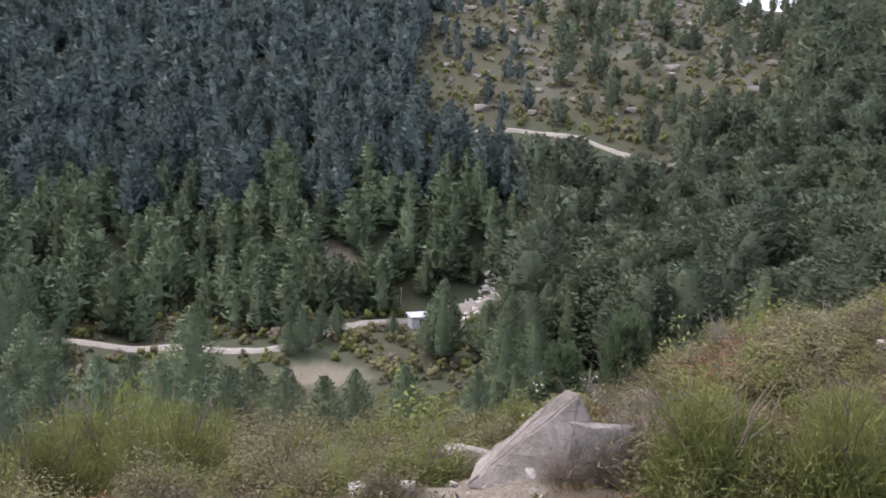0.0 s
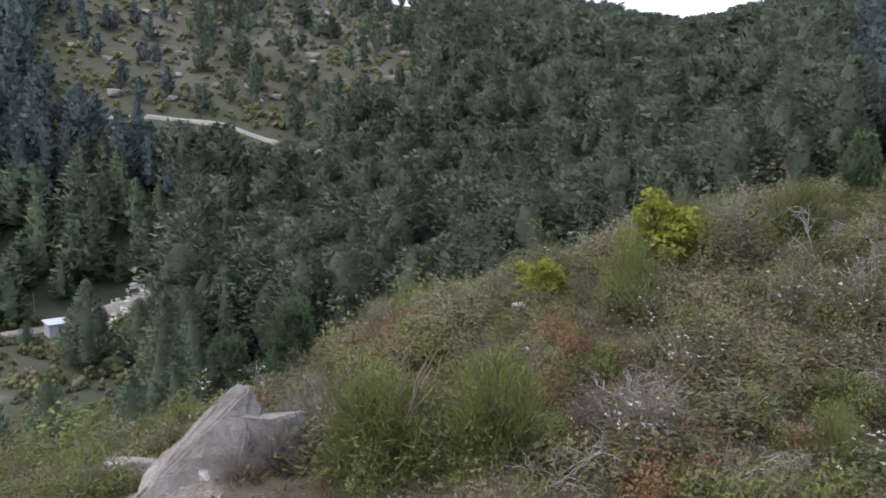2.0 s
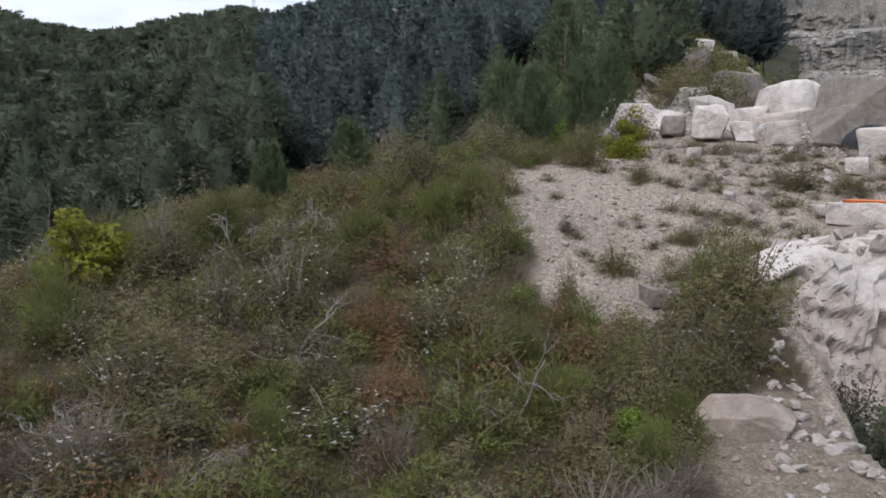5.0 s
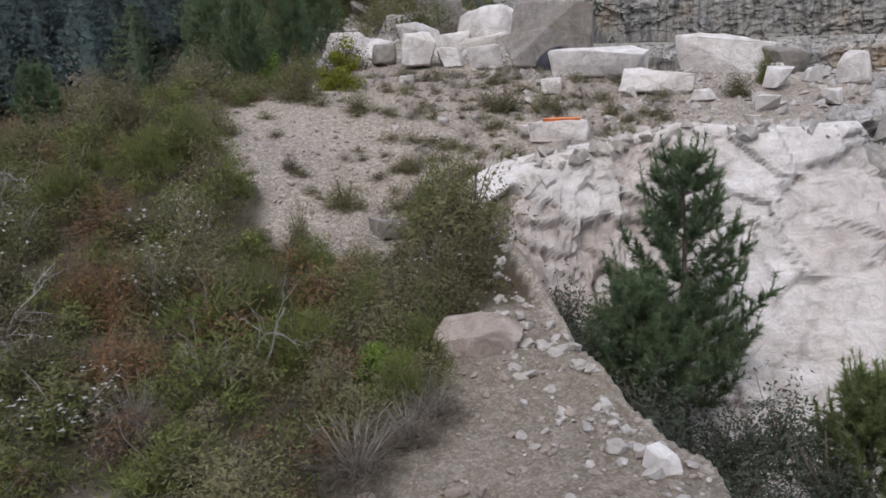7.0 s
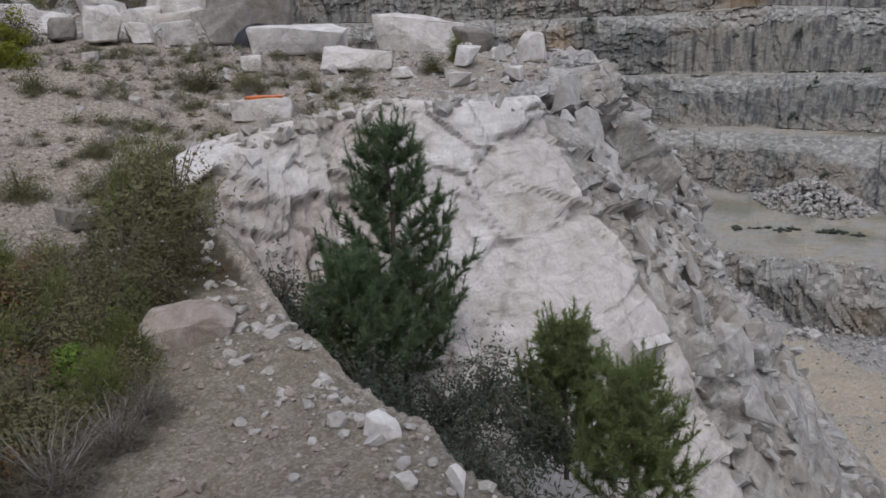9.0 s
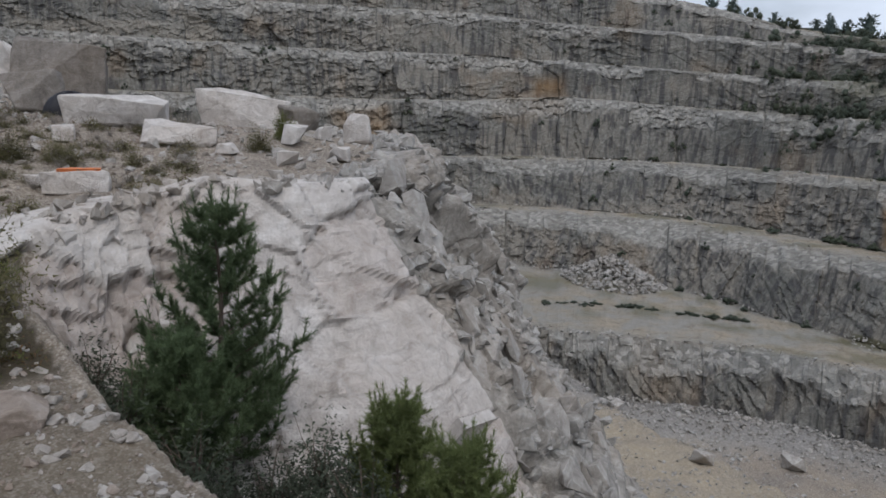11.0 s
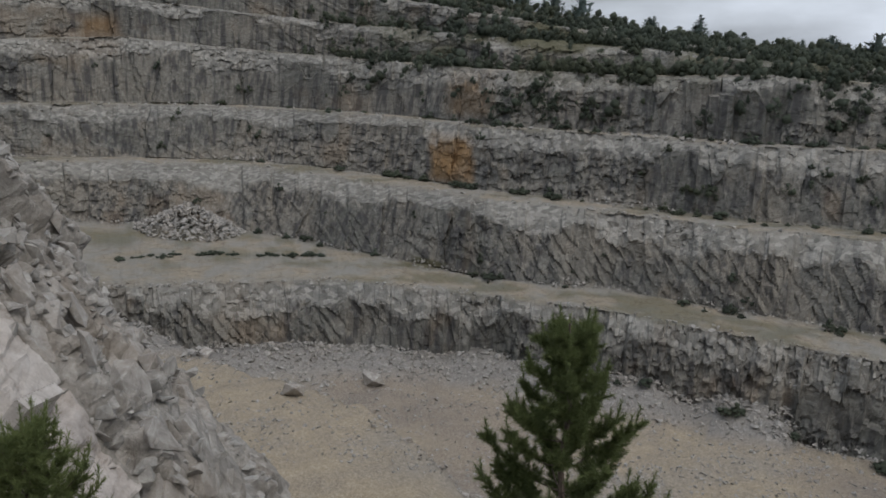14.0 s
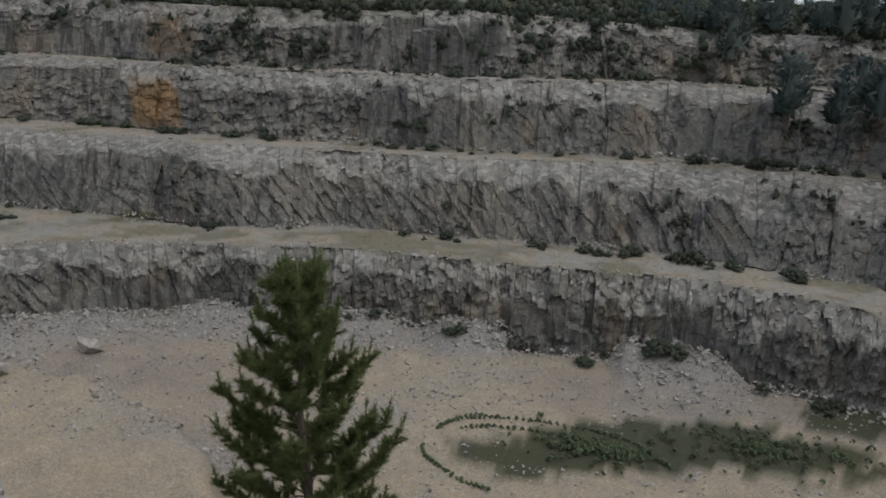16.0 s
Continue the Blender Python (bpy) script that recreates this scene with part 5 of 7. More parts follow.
RIDGE_SHRUBS += [
    ("broom", -9.5, 16.5, 3.2, 2.3), ("broom", -6.5, 19.5, 3.0, 2.6), ("heath", -3.5, 17.2, 2.6, 1.6), ("broom", -12.5, 19.0, 3.4, 2.6), ("broom", -8.6, 22.5, 3.0, 3.0), ("heath", -5.6, 15.4, 2.4, 1.5), ("broom", -11.5, 25.0, 3.4, 3.0),
    ("heath", -1.6, 21.5, 2.4, 1.6), ("broom", -4.0, 25.0, 2.8, 2.2), ("heath", 0.6, 24.5, 2.6, 1.8), ("broom", -16.0, 27.0, 3.6, 3.2), ("heath", -7.6, 14.6, 2.2, 1.4), ("broom", 2.0, 27.5, 2.6, 2.2), ("heath", -2.6, 15.6, 2.0, 1.0)]
RIDGE_SHRUBS += [
    ("broom", 19.0, 17.5, 2.6, 2.3), ("broom", 20.4, 13.1, 2.3, 1.6), ("grey", 15.0, 13.8, 1.9, 1.7), ("grey", 15.8, 12.3, 2.3, 1.8), ("grey", 16.2, 8.7, 2.2, 1.7),
    ("grey", 19.8, 9.8, 1.7, 1.1), ("rust", 16.2, 10.3, 1.6, 1.2), ("rust", 13.2, 7.9, 2.0, 1.2), ("broom", 10.9, 9.1, 1.2, 1.1), ("dry", 8.6, 10.8, 2.2, 1.2), ("heath", 11.4, 13.3, 2.2, 1.2),
    ("heath", 24.0, 16.5, 2.4, 1.9), ("heath", 26.5, 14.6, 2.8, 2.4), ("broom", 24.6, 11.6, 2.3, 1.8), ("heath", 12.4, 12.0, 2.3, 1.2), ("heath", 12.9, 9.3, 1.8, 1.2)]
RIDGE_SHRUBS += [
    ("heath", 33.0, 10.5, 2.3, 2.0), ("heath", 44.3, 11.4, 3.0, 2.1), ("heath", 31.0, 18.0, 2.6, 2.0), ("heath", 33.5, 15.0, 2.8, 2.2), ("heath", 31.3, 7.7, 1.5, 1.0),
    ("heath", 32.2, 2.2, 2.1, 1.1), ("heath", 25.4, 4.7, 1.1, 0.7), ("dry", 24.6, 8.3, 0.9, 0.6), ("heath", 20.4, 2.5, 3.0, 2.3), ("heath", 19.6, 3.2, 2.8, 2.0), ("broom", 20.9, 3.0, 2.0, 2.2), ("heath", 14.6, 3.4, 2.0, 1.4), ("heath", 17.2, 4.4, 2.0, 1.4), ("broom", 14.4, 5.0, 2.2, 1.4), ("bright", 21.0, 3.6, 1.2, 0.9), ("grey", 18.6, 3.2, 1.9, 1.3),
    ("broom", 15.9, 4.1, 1.3, 1.2), ("broom", 16.1, 6.3, 2.0, 1.3), ("heath", 12.7, 3.9, 1.4, 1.1), ("heath", 16.8, 7.6, 1.8, 1.5), ("grey", 18.6, 8.8, 1.9, 1.7), ("rust", 15.8, 9.3, 1.6, 1.4),
    ("dry", 11.4, 6.7, 1.4, 1.0)]
RIDGE_SHRUBS += [
    ("heath", 19.8, 6.6, 0.9, 1.2), ("heath", 31.9, 0.6, 1.6, 0.9), ("heath", 32.6, -6.5, 1.5, 1.0), ("broom", 34.7, -8.1, 1.4, 1.3), ("heath", 22.6, 9.9, 1.2, 0.8), ("heath", 23.2, 3.2, 2.2, 1.2), ("dry", 10.6, 3.0, 2.0, 0.8), ("dry", 8.6, 0.4, 1.8, 0.4), ("heath", 9.6, 4.4, 2.0, 1.0), ("dry", 11.6, 2.4, 1.6, 0.7), ("heath", 13.6, 2.6, 1.6, 0.8)]


RIDGE_SHRUBS += [
    ("broom", 14.2, 2.7, 1.6, 1.3), ("heath", 15.9, 3.2, 2.2, 1.5), ("heath", 17.2, 2.6, 2.0, 1.3), ("broom", 13.0, 2.9, 1.5, 1.0), ("bright", 13.6, 3.3, 1.1, 0.8), ("heath", 12.0, 3.4, 1.8, 1.0), ("dry", 12.6, 2.2, 1.6, 0.7), ("heath", 18.6, 2.2, 1.8, 1.2),
    ("heath", 22.8, 6.2, 1.6, 1.0), ("heath", 24.0, 10.6, 2.0, 1.4), ("broom", 23.2, 12.2, 2.2, 1.6), ("yellow", 36.0, 9.6, 2.2, 1.9), ("bright", 40.0, 15.0, 2.6, 2.6), ("heath", 27.0, 11.6, 2.0, 1.2)]
# tall soft growth on the near slope of the valley: bearing, distance, width, height
for _az, _d, _w, _h, _style in ((-27, 24, 4.2, 3.4, "broom"), (-22, 27, 4.6, 3.8, "broom"), (-25, 31, 5.0, 4.6, "broom"), (-17, 25, 4.0, 3.0, "broom"), (-19, 33, 4.8, 4.4, "broom"), (-13, 29, 4.2, 3.4, "heath"), (-28, 38, 5.4, 4.6, "broom"), (-15, 37, 4.8, 3.8, "broom"),
                                (-9, 33, 4.2, 3.2, "heath"), (-10, 41, 4.8, 3.8, "broom"), (-5, 37, 4.2, 3.0, "heath"), (-21, 43, 5.2, 4.6, "broom"), (-3, 44, 4.6, 3.4, "broom"), (2, 40, 4.0, 2.8, "heath"), (-26, 47, 5.4, 4.6, "heath"), (6, 36, 3.6, 2.6, "broom"), (-12, 50, 5.0, 4.0, "broom"), (0, 52, 4.6, 3.4, "heath")):
    RIDGE_SHRUBS.append((_style, *(float(c) for c in polar(_az, _d)), _w, _h))


def tuft(seed, n):
    """A low tuft of thin blades and small leaves, one unit high."""
    r = rng(seed)
    th = r.random(n) * 6.28
    d = np.stack([np.cos(th), np.sin(th), r.uniform(0.2, 1.8, n)], 1)
    P = np.stack([0.7 * np.cos(th), 0.7 * np.sin(th), 0 * th], 1) * np.sqrt(r.random(n))[:, None]
    a = blades(P, d + 0.4 * r.normal(size=P.shape), 0.75, 0.06, r)
    Q = r.normal(size=(n, 3)) * [0.6, 0.6, 0.35]
    Q[:, 2] = np.abs(Q[:, 2])
    return join([a, leaf_tris(Q, Q + [0, 0, 0.5], 0.22, r, 0.5, 0.8)])


def ridge_plants():
    r = rng(21)
    for style, x, y, w, h in RIDGE_SHRUBS:
        put_shrub(style, x, y, w * 1.08, h * 1.22, r)
    # low cover between them
    n = 1300
    az, d = r.uniform(-8, 84, n), np.sqrt(r.uniform(9 ** 2, 40 ** 2, n))
    d = np.where((az > 56) & (r.random(n) < 0.35), r.uniform(36, 56, n), d)
    x, y = polar(az, d)
    bare = bare_mask(x, y)
    edge = edge_distance(x, y, EDGE)
    pick = (bare < 0.25) & ~inside(x, y, PIT) & (edge > 0.8)
    pick &= ~((az < 14) & (d < 13.5))
    style = np.array(["heath", "broom", "dry", "grey", "rust"])[np.searchsorted([0.46, 0.78, 0.84, 0.94], r.random(n))]
    made = 0
    for i in np.where(pick)[0]:
        if made >= 280:
            break
        h = r.uniform(0.8, 1.5) if style[i] in ("heath", "dry", "rust") else r.uniform(0.9, 1.7)
        put_shrub(style[i], x[i], y[i], h * r.uniform(1.5, 2.3), h, r, 0.15, None, 0.4)
        made += 1
    # undergrowth between the shrubs
    n = 9500
    az, d = r.uniform(-30, 92, n), np.sqrt(r.uniform(7 ** 2, 42 ** 2, n))
    x, y = polar(az, d)
    m = (bare_mask(x, y) < 0.35 + 0.1 * r.random(n)) & ~inside(x, y, PIT) & (edge_distance(x, y, EDGE) > 0.3)
    x, y = x[m], y[m]
    h, kind = r.uniform(0.14, 0.42, len(x)), r.random(len(x)) + 0.25 * vnoise(x / 3, y / 3, 0, 77)
    crowns = [(v, f, soft_normals(v, (0, 0, -0.3))) for v, f in (tuft(30 + s, 34) for s in range(8))]
    for lo, hi, mat, label in ((-1, 0.35, HEATH, "low olive heath undergrowth on the ridge"), (0.35, 0.68, BROOM, "low green undergrowth on the ridge"), (0.68, 0.9, DRY, "low dry brown undergrowth on the ridge"), (0.9, 2, RUST, "low rust-brown undergrowth on the ridge")):
        k = (kind >= lo) & (kind < hi)
        scatter_joined("undergrowth", crowns, np.stack([x[k], y[k], ground_z(x[k], y[k]) - 0.06], 1), h[k], mat, label, "undergrowth", 8)
    # scrub that closes the cover
    n = 2900
    az, d = r.uniform(-20, 84, n), np.sqrt(r.uniform(9.5 ** 2, 38 ** 2, n))
    x, y = polar(az, d)
    m = (bare_mask(x, y) < 0.2) & ~inside(x, y, PIT) & (edge_distance(x, y, EDGE) > 0.9) & ~((az < 16) & (d < 15))
    x, y = x[m], y[m]
    h, kind = r.uniform(0.55, 1.3, len(x)), r.random(len(x)) + 0.35 * vnoise(x / 4, y / 4, 0, 79) + 0.16 * smooth(60, 74, az[m])
    crowns = [crown("bush", 60 + s, 0, 420, 0.0, 1.0) for s in range(8)]
    for lo, hi, mat, label in ((-1, 0.45, HEATH, "olive heath scrub covering the ridge"), (0.45, 0.85, BROOM, "green broom scrub covering the ridge"), (0.85, 1.0, DRY, "dry brown scrub covering the ridge"), (1.0, 2, RUST, "rust-brown bracken covering the ridge")):
        k = (kind >= lo) & (kind < hi)
        scatter_joined("ridge_scrub", crowns, np.stack([x[k], y[k], ground_z(x[k], y[k]) - 0.1], 1), h[k], mat, label, "scrub", 18)
    # dwarf tufts on the gravel
    tufts = 0
    for k in range(1900):
        a, q = r.uniform(62, 98), math.sqrt(r.uniform(20 ** 2, 42 ** 2))
        x0, y0 = polar(a, q)
        if bare_mask(x0, y0) > 0.5 and edge_distance(x0, y0, EDGE) > 1.5 and not inside(np.array(x0), np.array(y0), PIT) and r.random() < (0.25 + 0.75 * smooth(70, 82, a)) and tufts < 300:
            s = r.uniform(0.3, 0.8)
            put_shrub("heath" if r.random() < 0.7 else "dry", float(x0), float(y0), s * 1.7, s * 0.8, r, 0.1, None, 0.12)
            tufts += 1
    for i, (x, y, w, h, n, lean) in enumerate(((15.6, 20.6, 1.3, 2.6, 4, 0.3), (6.6, 10.4, 1.5, 0.9, 9, 1.3), (20.1, 15.4, 2.8, 1.7, 16, 1.2), (13.6, 5.6, 1.9, 2.2, 3, 0.6),
                                               (18.6, 4.9, 1.9, 0.8, 8, 1.6), (12.6, 14.8, 1.8, 1.3, 4, 1.4), (13.0, 10.6, 2.2, 1.0, 4, 1.8), (9.6, 12.2, 2.0, 0.8, 5, 1.7), (10.5, 22.5, 1.5, 1.4, 5, 1.0), (19.0, 19.6, 1.6, 2.2, 3, 0.8), (14.2, 11.2, 2.4, 1.5, 4, 1.5), (11.2, 11.0, 2.6, 1.2, 4, 1.8), (17.2, 13.4, 2.0, 1.6, 7, 1.3), (8.0, 21.0, 1.6, 1.2, 6, 1.3), (9.2, 9.4, 1.8, 1.0, 6, 1.5), (17.8, 15.6, 1.8, 1.9, 5, 0.9), (13.4, 6.4, 1.4, 1.6, 5, 1.1))):
        put_dead(x, y, w, h, 300 + i, n, 2, lean)
    # young pines on the ridge: place, height
    for i, (x, y, h, sp) in enumerate(((5.7, 23.5, 3.0, 0.30), (3.6, 22.5, 2.2, 0.32), (58.0, 20.0, 8.6, 0.26), (37.5, 14.4, 3.6, 0.36), (41, 17.5, 4.6, 0.36), (45, 14.5, 4.2, 0.34), (24.0, 19.5, 2.2, 0.3), (52, 15.0, 5.0, 0.3), (30, 20, 2.6, 0.34))):
        ob = pine(h, 40 + i, sp, 0.8, label="bushy young pine among the shrubs")
        place(ob, x, y, float(ground_z(x, y)) - 0.05, 1, 1, i)
    # pines rooted in the gully below the edge: place, foot and height
    for i, (x, y, z, h, sp, lab) in enumerate(((19.4, -2.6, -8.6, 6.6, 0.30, "tall dark pine in the gully before pale rock"), (16.5, -6.0, -9.8, 3.6, 0.34, "young pine in the gully"), (14.1, -6.5, -9.6, 3.3, 0.36, "bright green young pine in the gully"),
                                               (9.3, -18.2, -14.8, 8.7, 0.32, "single slender pine above the quarry floor"), (18.3, -1.6, -8.2, 3.4, 0.4, "bushy pine low in the gully"))):
        ob = pine(h, 70 + i, sp, 3.3 if h > 8 else 1.0 if i in (1, 2) else 1.5, label=lab, needles=PINE_YOUNG if i in (1, 2, 3) else None)
        place(ob, x, y, z, 1, 1, 1.3 * i)


ridge_plants()


# ---- rocks ----
def hull(points):
    bm = bmesh.new()
    for p in points:
        bm.verts.new(p)
    out = bmesh.ops.convex_hull(bm, input=bm.verts)
    bmesh.ops.delete(bm, geom=[g for g in set(out["geom_interior"] + out["geom_unused"]) if isinstance(g, bmesh.types.BMVert)], context="VERTS")
    return bm


def rock_points(seed, n=16, boxy=0.8):
    """Points whose hull is an angular block of unit size standing on z = 0."""
    r = rng(seed)
    P = np.sign(r.normal(size=(n, 3))) * r.uniform(boxy, 1.0, (n, 3)) * 0.5
    k = (r.random((n, 3)) < 0.3) & (P[:, 2:3] > 0)
    P[k] *= r.uniform(0.2, 0.9, k.sum())
    if boxy < 0.4:  # worn round
        P = 0.5 * P / np.linalg.norm(P, axis=1)[:, None] ** 0.8 / 0.5 ** 0.2
    P[:, 2] += 0.5
    return P


def rock_data(name, seed, dims, mat, boxy=0.75, rounded=0.06, rough=0.03, cuts=2, n=16):
    bm = hull(rock_points(seed, n, boxy) * np.array(dims))
    bmesh.ops.bevel(bm, geom=list(bm.edges), offset=rounded * min(dims), segments=1, affect="EDGES", clamp_overlap=True)
    bmesh.ops.triangulate(bm, faces=bm.faces)
    for c in range(cuts):
        longest = [e for e in bm.edges if e.calc_length() > max(dims) * 0.16]
        if longest:
            bmesh.ops.subdivide_edges(bm, edges=longest, cuts=1)
            bmesh.ops.triangulate(bm, faces=bm.faces)
    bm.normal_update()
    for v in bm.verts:
        p = v.co * (2.2 / max(dims)) + Vector((seed * 3.1, 0, 0))
        v.co += v.normal * (rough * max(dims) * (noise.noise(p) + 0.6 * noise.noise(p * 3.1)))
    return bm_data(name, bm, mat)


def put_rock(x, y, dims, seed, mat, label, name="boulder", turn=0.0, tilt=(0, 0), sink=0.12, group="", z=None, **kw):
    ob = part(name, rock_data(name, seed, dims, mat, **kw))
    z = float(ground_z(x, y)) if z is None else z
    ob.matrix_basis = Matrix.LocRotScale((x, y, z - sink * dims[2]), Euler((tilt[0], tilt[1], turn)), None)
    return tagged(ob, label, "boulder" if name == "boulder" else "stone", group)


def stone_kinds(count, seed, points=18):
    kinds = []
    for i in range(count):
        r = rng(seed + i)
        P = r.normal(size=(points, 3))
        P = np.sign(P) * np.abs(P / np.linalg.norm(P, axis=1)[:, None]) ** 0.75
        bm = hull(P * 0.45 * np.array((1, 0.8, 0.6)) + [0, 0, 0.25])
        bmesh.ops.triangulate(bm, faces=bm.faces)
        bm.verts.ensure_lookup_table()
        bm.verts.index_update()
        kinds.append((np.array([v.co[:] for v in bm.verts]), np.array([[v.index for v in f.verts] for f in bm.faces])))
        bm.free()
    return kinds


STONES = stone_kinds(10, 4000)
FAR_STONES = stone_kinds(10, 4100, 9)


def scatter_stones(name, x, y, z, size, mat, label, seed, angular=False):
    r = rng(seed)
    kinds = FAR_STONES if angular or np.hypot(x, y).min() > 40 else STONES
    V, F, o = [], [], 0
    for i in range(len(x)):
        v, f = kinds[r.integers(len(kinds))]
        q = Euler(r.uniform(-0.5, 0.5, 2).tolist() + [r.random() * 6.28]).to_matrix()
        v = (v * size[i] * r.uniform(0.7, 1.3, 3)) @ np.array(q).T
        V.append(v + [x[i], y[i], z[i] - 0.15 * size[i]])
        F.append(f + o)
        o += len(v)
    tagged(part(name, mesh_data(name, np.concatenate(V), np.concatenate(F), mat)), label, "rubble", kind="stuff")


# leaning pointed slab and the stones round it, on the near slope
def pointed_slab():
    P = np.array([(-1.45, -0.35, -0.3), (0.3, -0.6, -0.2), (0.78, 0.05, 1.72), (0.5, 0.25, 1.76), (-1.3, 0.6, -0.2), (0.95, 0.5, -0.2), (-1.2, 0.1, 0.12), (0.98, 0.0, 1.25), (0.62, -0.38, 0.5), (0.2, 0.3, 1.5)])
    bm = hull(P)
    bmesh.ops.bevel(bm, geom=list(bm.edges), offset=0.04, segments=2, affect="EDGES", clamp_overlap=True)
    bmesh.ops.triangulate(bm, faces=bm.faces)
    for c in range(3):
        bmesh.ops.subdivide_edges(bm, edges=[e for e in bm.edges if e.calc_length() > 0.18], cuts=1)
        bmesh.ops.triangulate(bm, faces=bm.faces)
    bm.normal_update()
    for v in bm.verts:
        v.co += v.normal * (0.06 * noise.noise(v.co * 1.7) + 0.035 * noise.noise(v.co * 5))
    ob = part("boulder", bm_data("boulder", bm, GRANITE))
    ob.matrix_basis = pose(1.95, 14.5, float(ground_z(1.95, 14.5)) - 0.05, 0, 0, -8) @ Matrix.Scale(0.92, 4)
    tagged(ob, "large pointed grey boulder leaning on the stony slope", "boulder")


pointed_slab()
put_rock(3.1, 14.5, (1.2, 0.9, 1.1), 902, GRANITE, "grey boulder half buried beside the pointed one", turn=0.9, boxy=0.6)
put_rock(0.9, 17.2, (1.9, 0.6, 0.45), 903, GRANITE, "low grey stone ledge on the slope", turn=-0.5, boxy=0.8)
for i, (x, y, s) in enumerate(((1.2, 14.9, 0.26), (1.8, 14.2, 0.28), (-1.4, 14.6, 0.45), (1.2, 16.2, 0.5), (-0.5, 14.4, 0.34), (0.4, 14.9, 0.2), (10.7, 19.0, 0.38), (8.9, 15.4, 0.2), (9.2, 15.0, 0.15), (-0.9, 14.2, 0.25))):
    put_rock(x, y, (s, s * 0.8, s * 0.75), 910 + i, RUBBLE, "small pale broken stone on the slope", "stone", i, sink=0.1, group="pale stones on the slope", boxy=0.5, cuts=1)
put_rock(15.3, 1.7, (1.5, 2.2, 1.0), 921, GRAVEL, "rounded pale boulder beside the gravel edge", turn=0.2, boxy=0.35, rounded=0.3, rough=0.04, n=40, sink=0.42)
put_rock(21.2, 4.6, (1.2, 0.8, 0.5), 922, GRANITE, "pale flat boulder at the foot of the clearing", turn=0.6)
put_rock(10.9, -1.2, (0.55, 0.4, 0.35), 923, WHITE_ROCK, "pale angular stone on the gully edge", turn=0.6, boxy=0.45)
put_rock(9.3, -1.9, (0.32, 0.16, 0.5), 924, WHITE_ROCK, "upright splinter of pale stone", "stone", 0.6, boxy=0.4)

# quarry blocks lined up on the crest: place, size, turn
BLOCKS = [
    (44.8, 9.4, 1.6, 1.3, 1.3, 0.3), (43.9, 7.4, 2.2, 1.8, 1.9, 0.2), (43.6, 5.6, 1.9, 1.4, 1.2, 0.1), (43.6, 3.9, 1.7, 1.5, 1.6, 0.5), (42.4, 1.6, 3.0, 2.4, 2.3, 0.3), (38.4, -1.7, 4.6, 2.4, 1.5, 1.3),
    (34.2, -3.7, 3.0, 1.7, 1.0, 1.4), (51.5, 4.4, 4.0, 3.0, 3.6, 0.6), (50.0, 0.6, 6.0, 3.5, 3.9, 1.5), (47.5, -3.6, 4.2, 3.0, 3.4, 0.8), (46.5, -6.6, 3.6, 2.6, 3.0, 0.2)]
BLOCKS += [(54.0, 2.6, 3.4, 2.6, 3.8, 0.9), (40.5, -10.0, 2.4, 1.8, 1.6, 0.4),
           (42.0, -7.8, 5.0, 2.6, 2.0, 1.2)]
for i, (x, y, a, b, c, turn) in enumerate(BLOCKS):
    put_rock(x, y, (a, b, c), 940 + i, WHITE_ROCK if i % 4 else GRANITE, "large pale quarried granite block on the crest", "boulder", turn, (0.06 * math.sin(i * 2.1), 0.10 * math.cos(i * 1.7)), 0.1, "quarried blocks on the crest", boxy=0.5, rounded=0.05, rough=0.03, n=16)
for i, (x, y, a, b, c) in enumerate(((34.4, 0.4, 1.2, 0.9, 0.7), (32.2, -5.2, 0.9, 0.7, 0.5), (30.1, -7.0, 0.9, 0.7, 0.6), (33.5, -8.2, 1.2, 0.9, 0.9), (31.0, -9.2, 1.4, 0.9, 0.6), (35.5, -9.8, 1.0, 0.8, 0.7), (36.5, -11.8, 1.4, 1.1, 1.6), (38.2, -9.0, 1.0, 0.8, 0.6), (29.4, 1.2, 0.8, 0.6, 0.4), (36.8, 6.8, 0.8, 0.6, 0.5))):
    put_rock(x, y, (a, b, c), 960 + i, WHITE_ROCK, "pale broken stone on the gravel crest", "stone", i * 0.7, sink=0.1, group="broken stones on the crest", boxy=0.6, cuts=1)


def painted_stone():
    ob = put_rock(28.3, 0.1, (2.0, 0.9, 0.75), 931, WHITE_ROCK, "pale stone with its top painted orange", "stone", 1.42, boxy=0.85, n=24)
    bm = hull(rock_points(932, 20, 0.7) * np.array((1.3, 0.6, 0.10)))
    bmesh.ops.bevel(bm, geom=list(bm.edges), offset=0.02, segments=1, affect="EDGES", clamp_overlap=True)
    p = part("paint_patch", bm_data("paint_patch", bm, ORANGE), ob, "flaking orange paint")
    p.location = (-0.1, 0.02, 0.68)


ORANGE, _nt, _b = material("orange_paint", 0.7)
_nt.links.new(ramp(_nt, noise_tex(_nt, 5.0, 6, 0.7, position(_nt)), (0.35, (0.30, 0.20, 0.14)), (0.5, (0.60, 0.17, 0.05)), (0.7, (0.68, 0.22, 0.08))), _b.inputs["Base Color"])
painted_stone()

BLACK, _nt, _b = material("plain_black", 0.55)
_nt.links.new(ramp(_nt, noise_tex(_nt, 3.0, 5, 0.6, position(_nt)), (0.3, (0.012, 0.012, 0.015)), (0.7, (0.03, 0.03, 0.036))), _b.inputs["Base Color"])


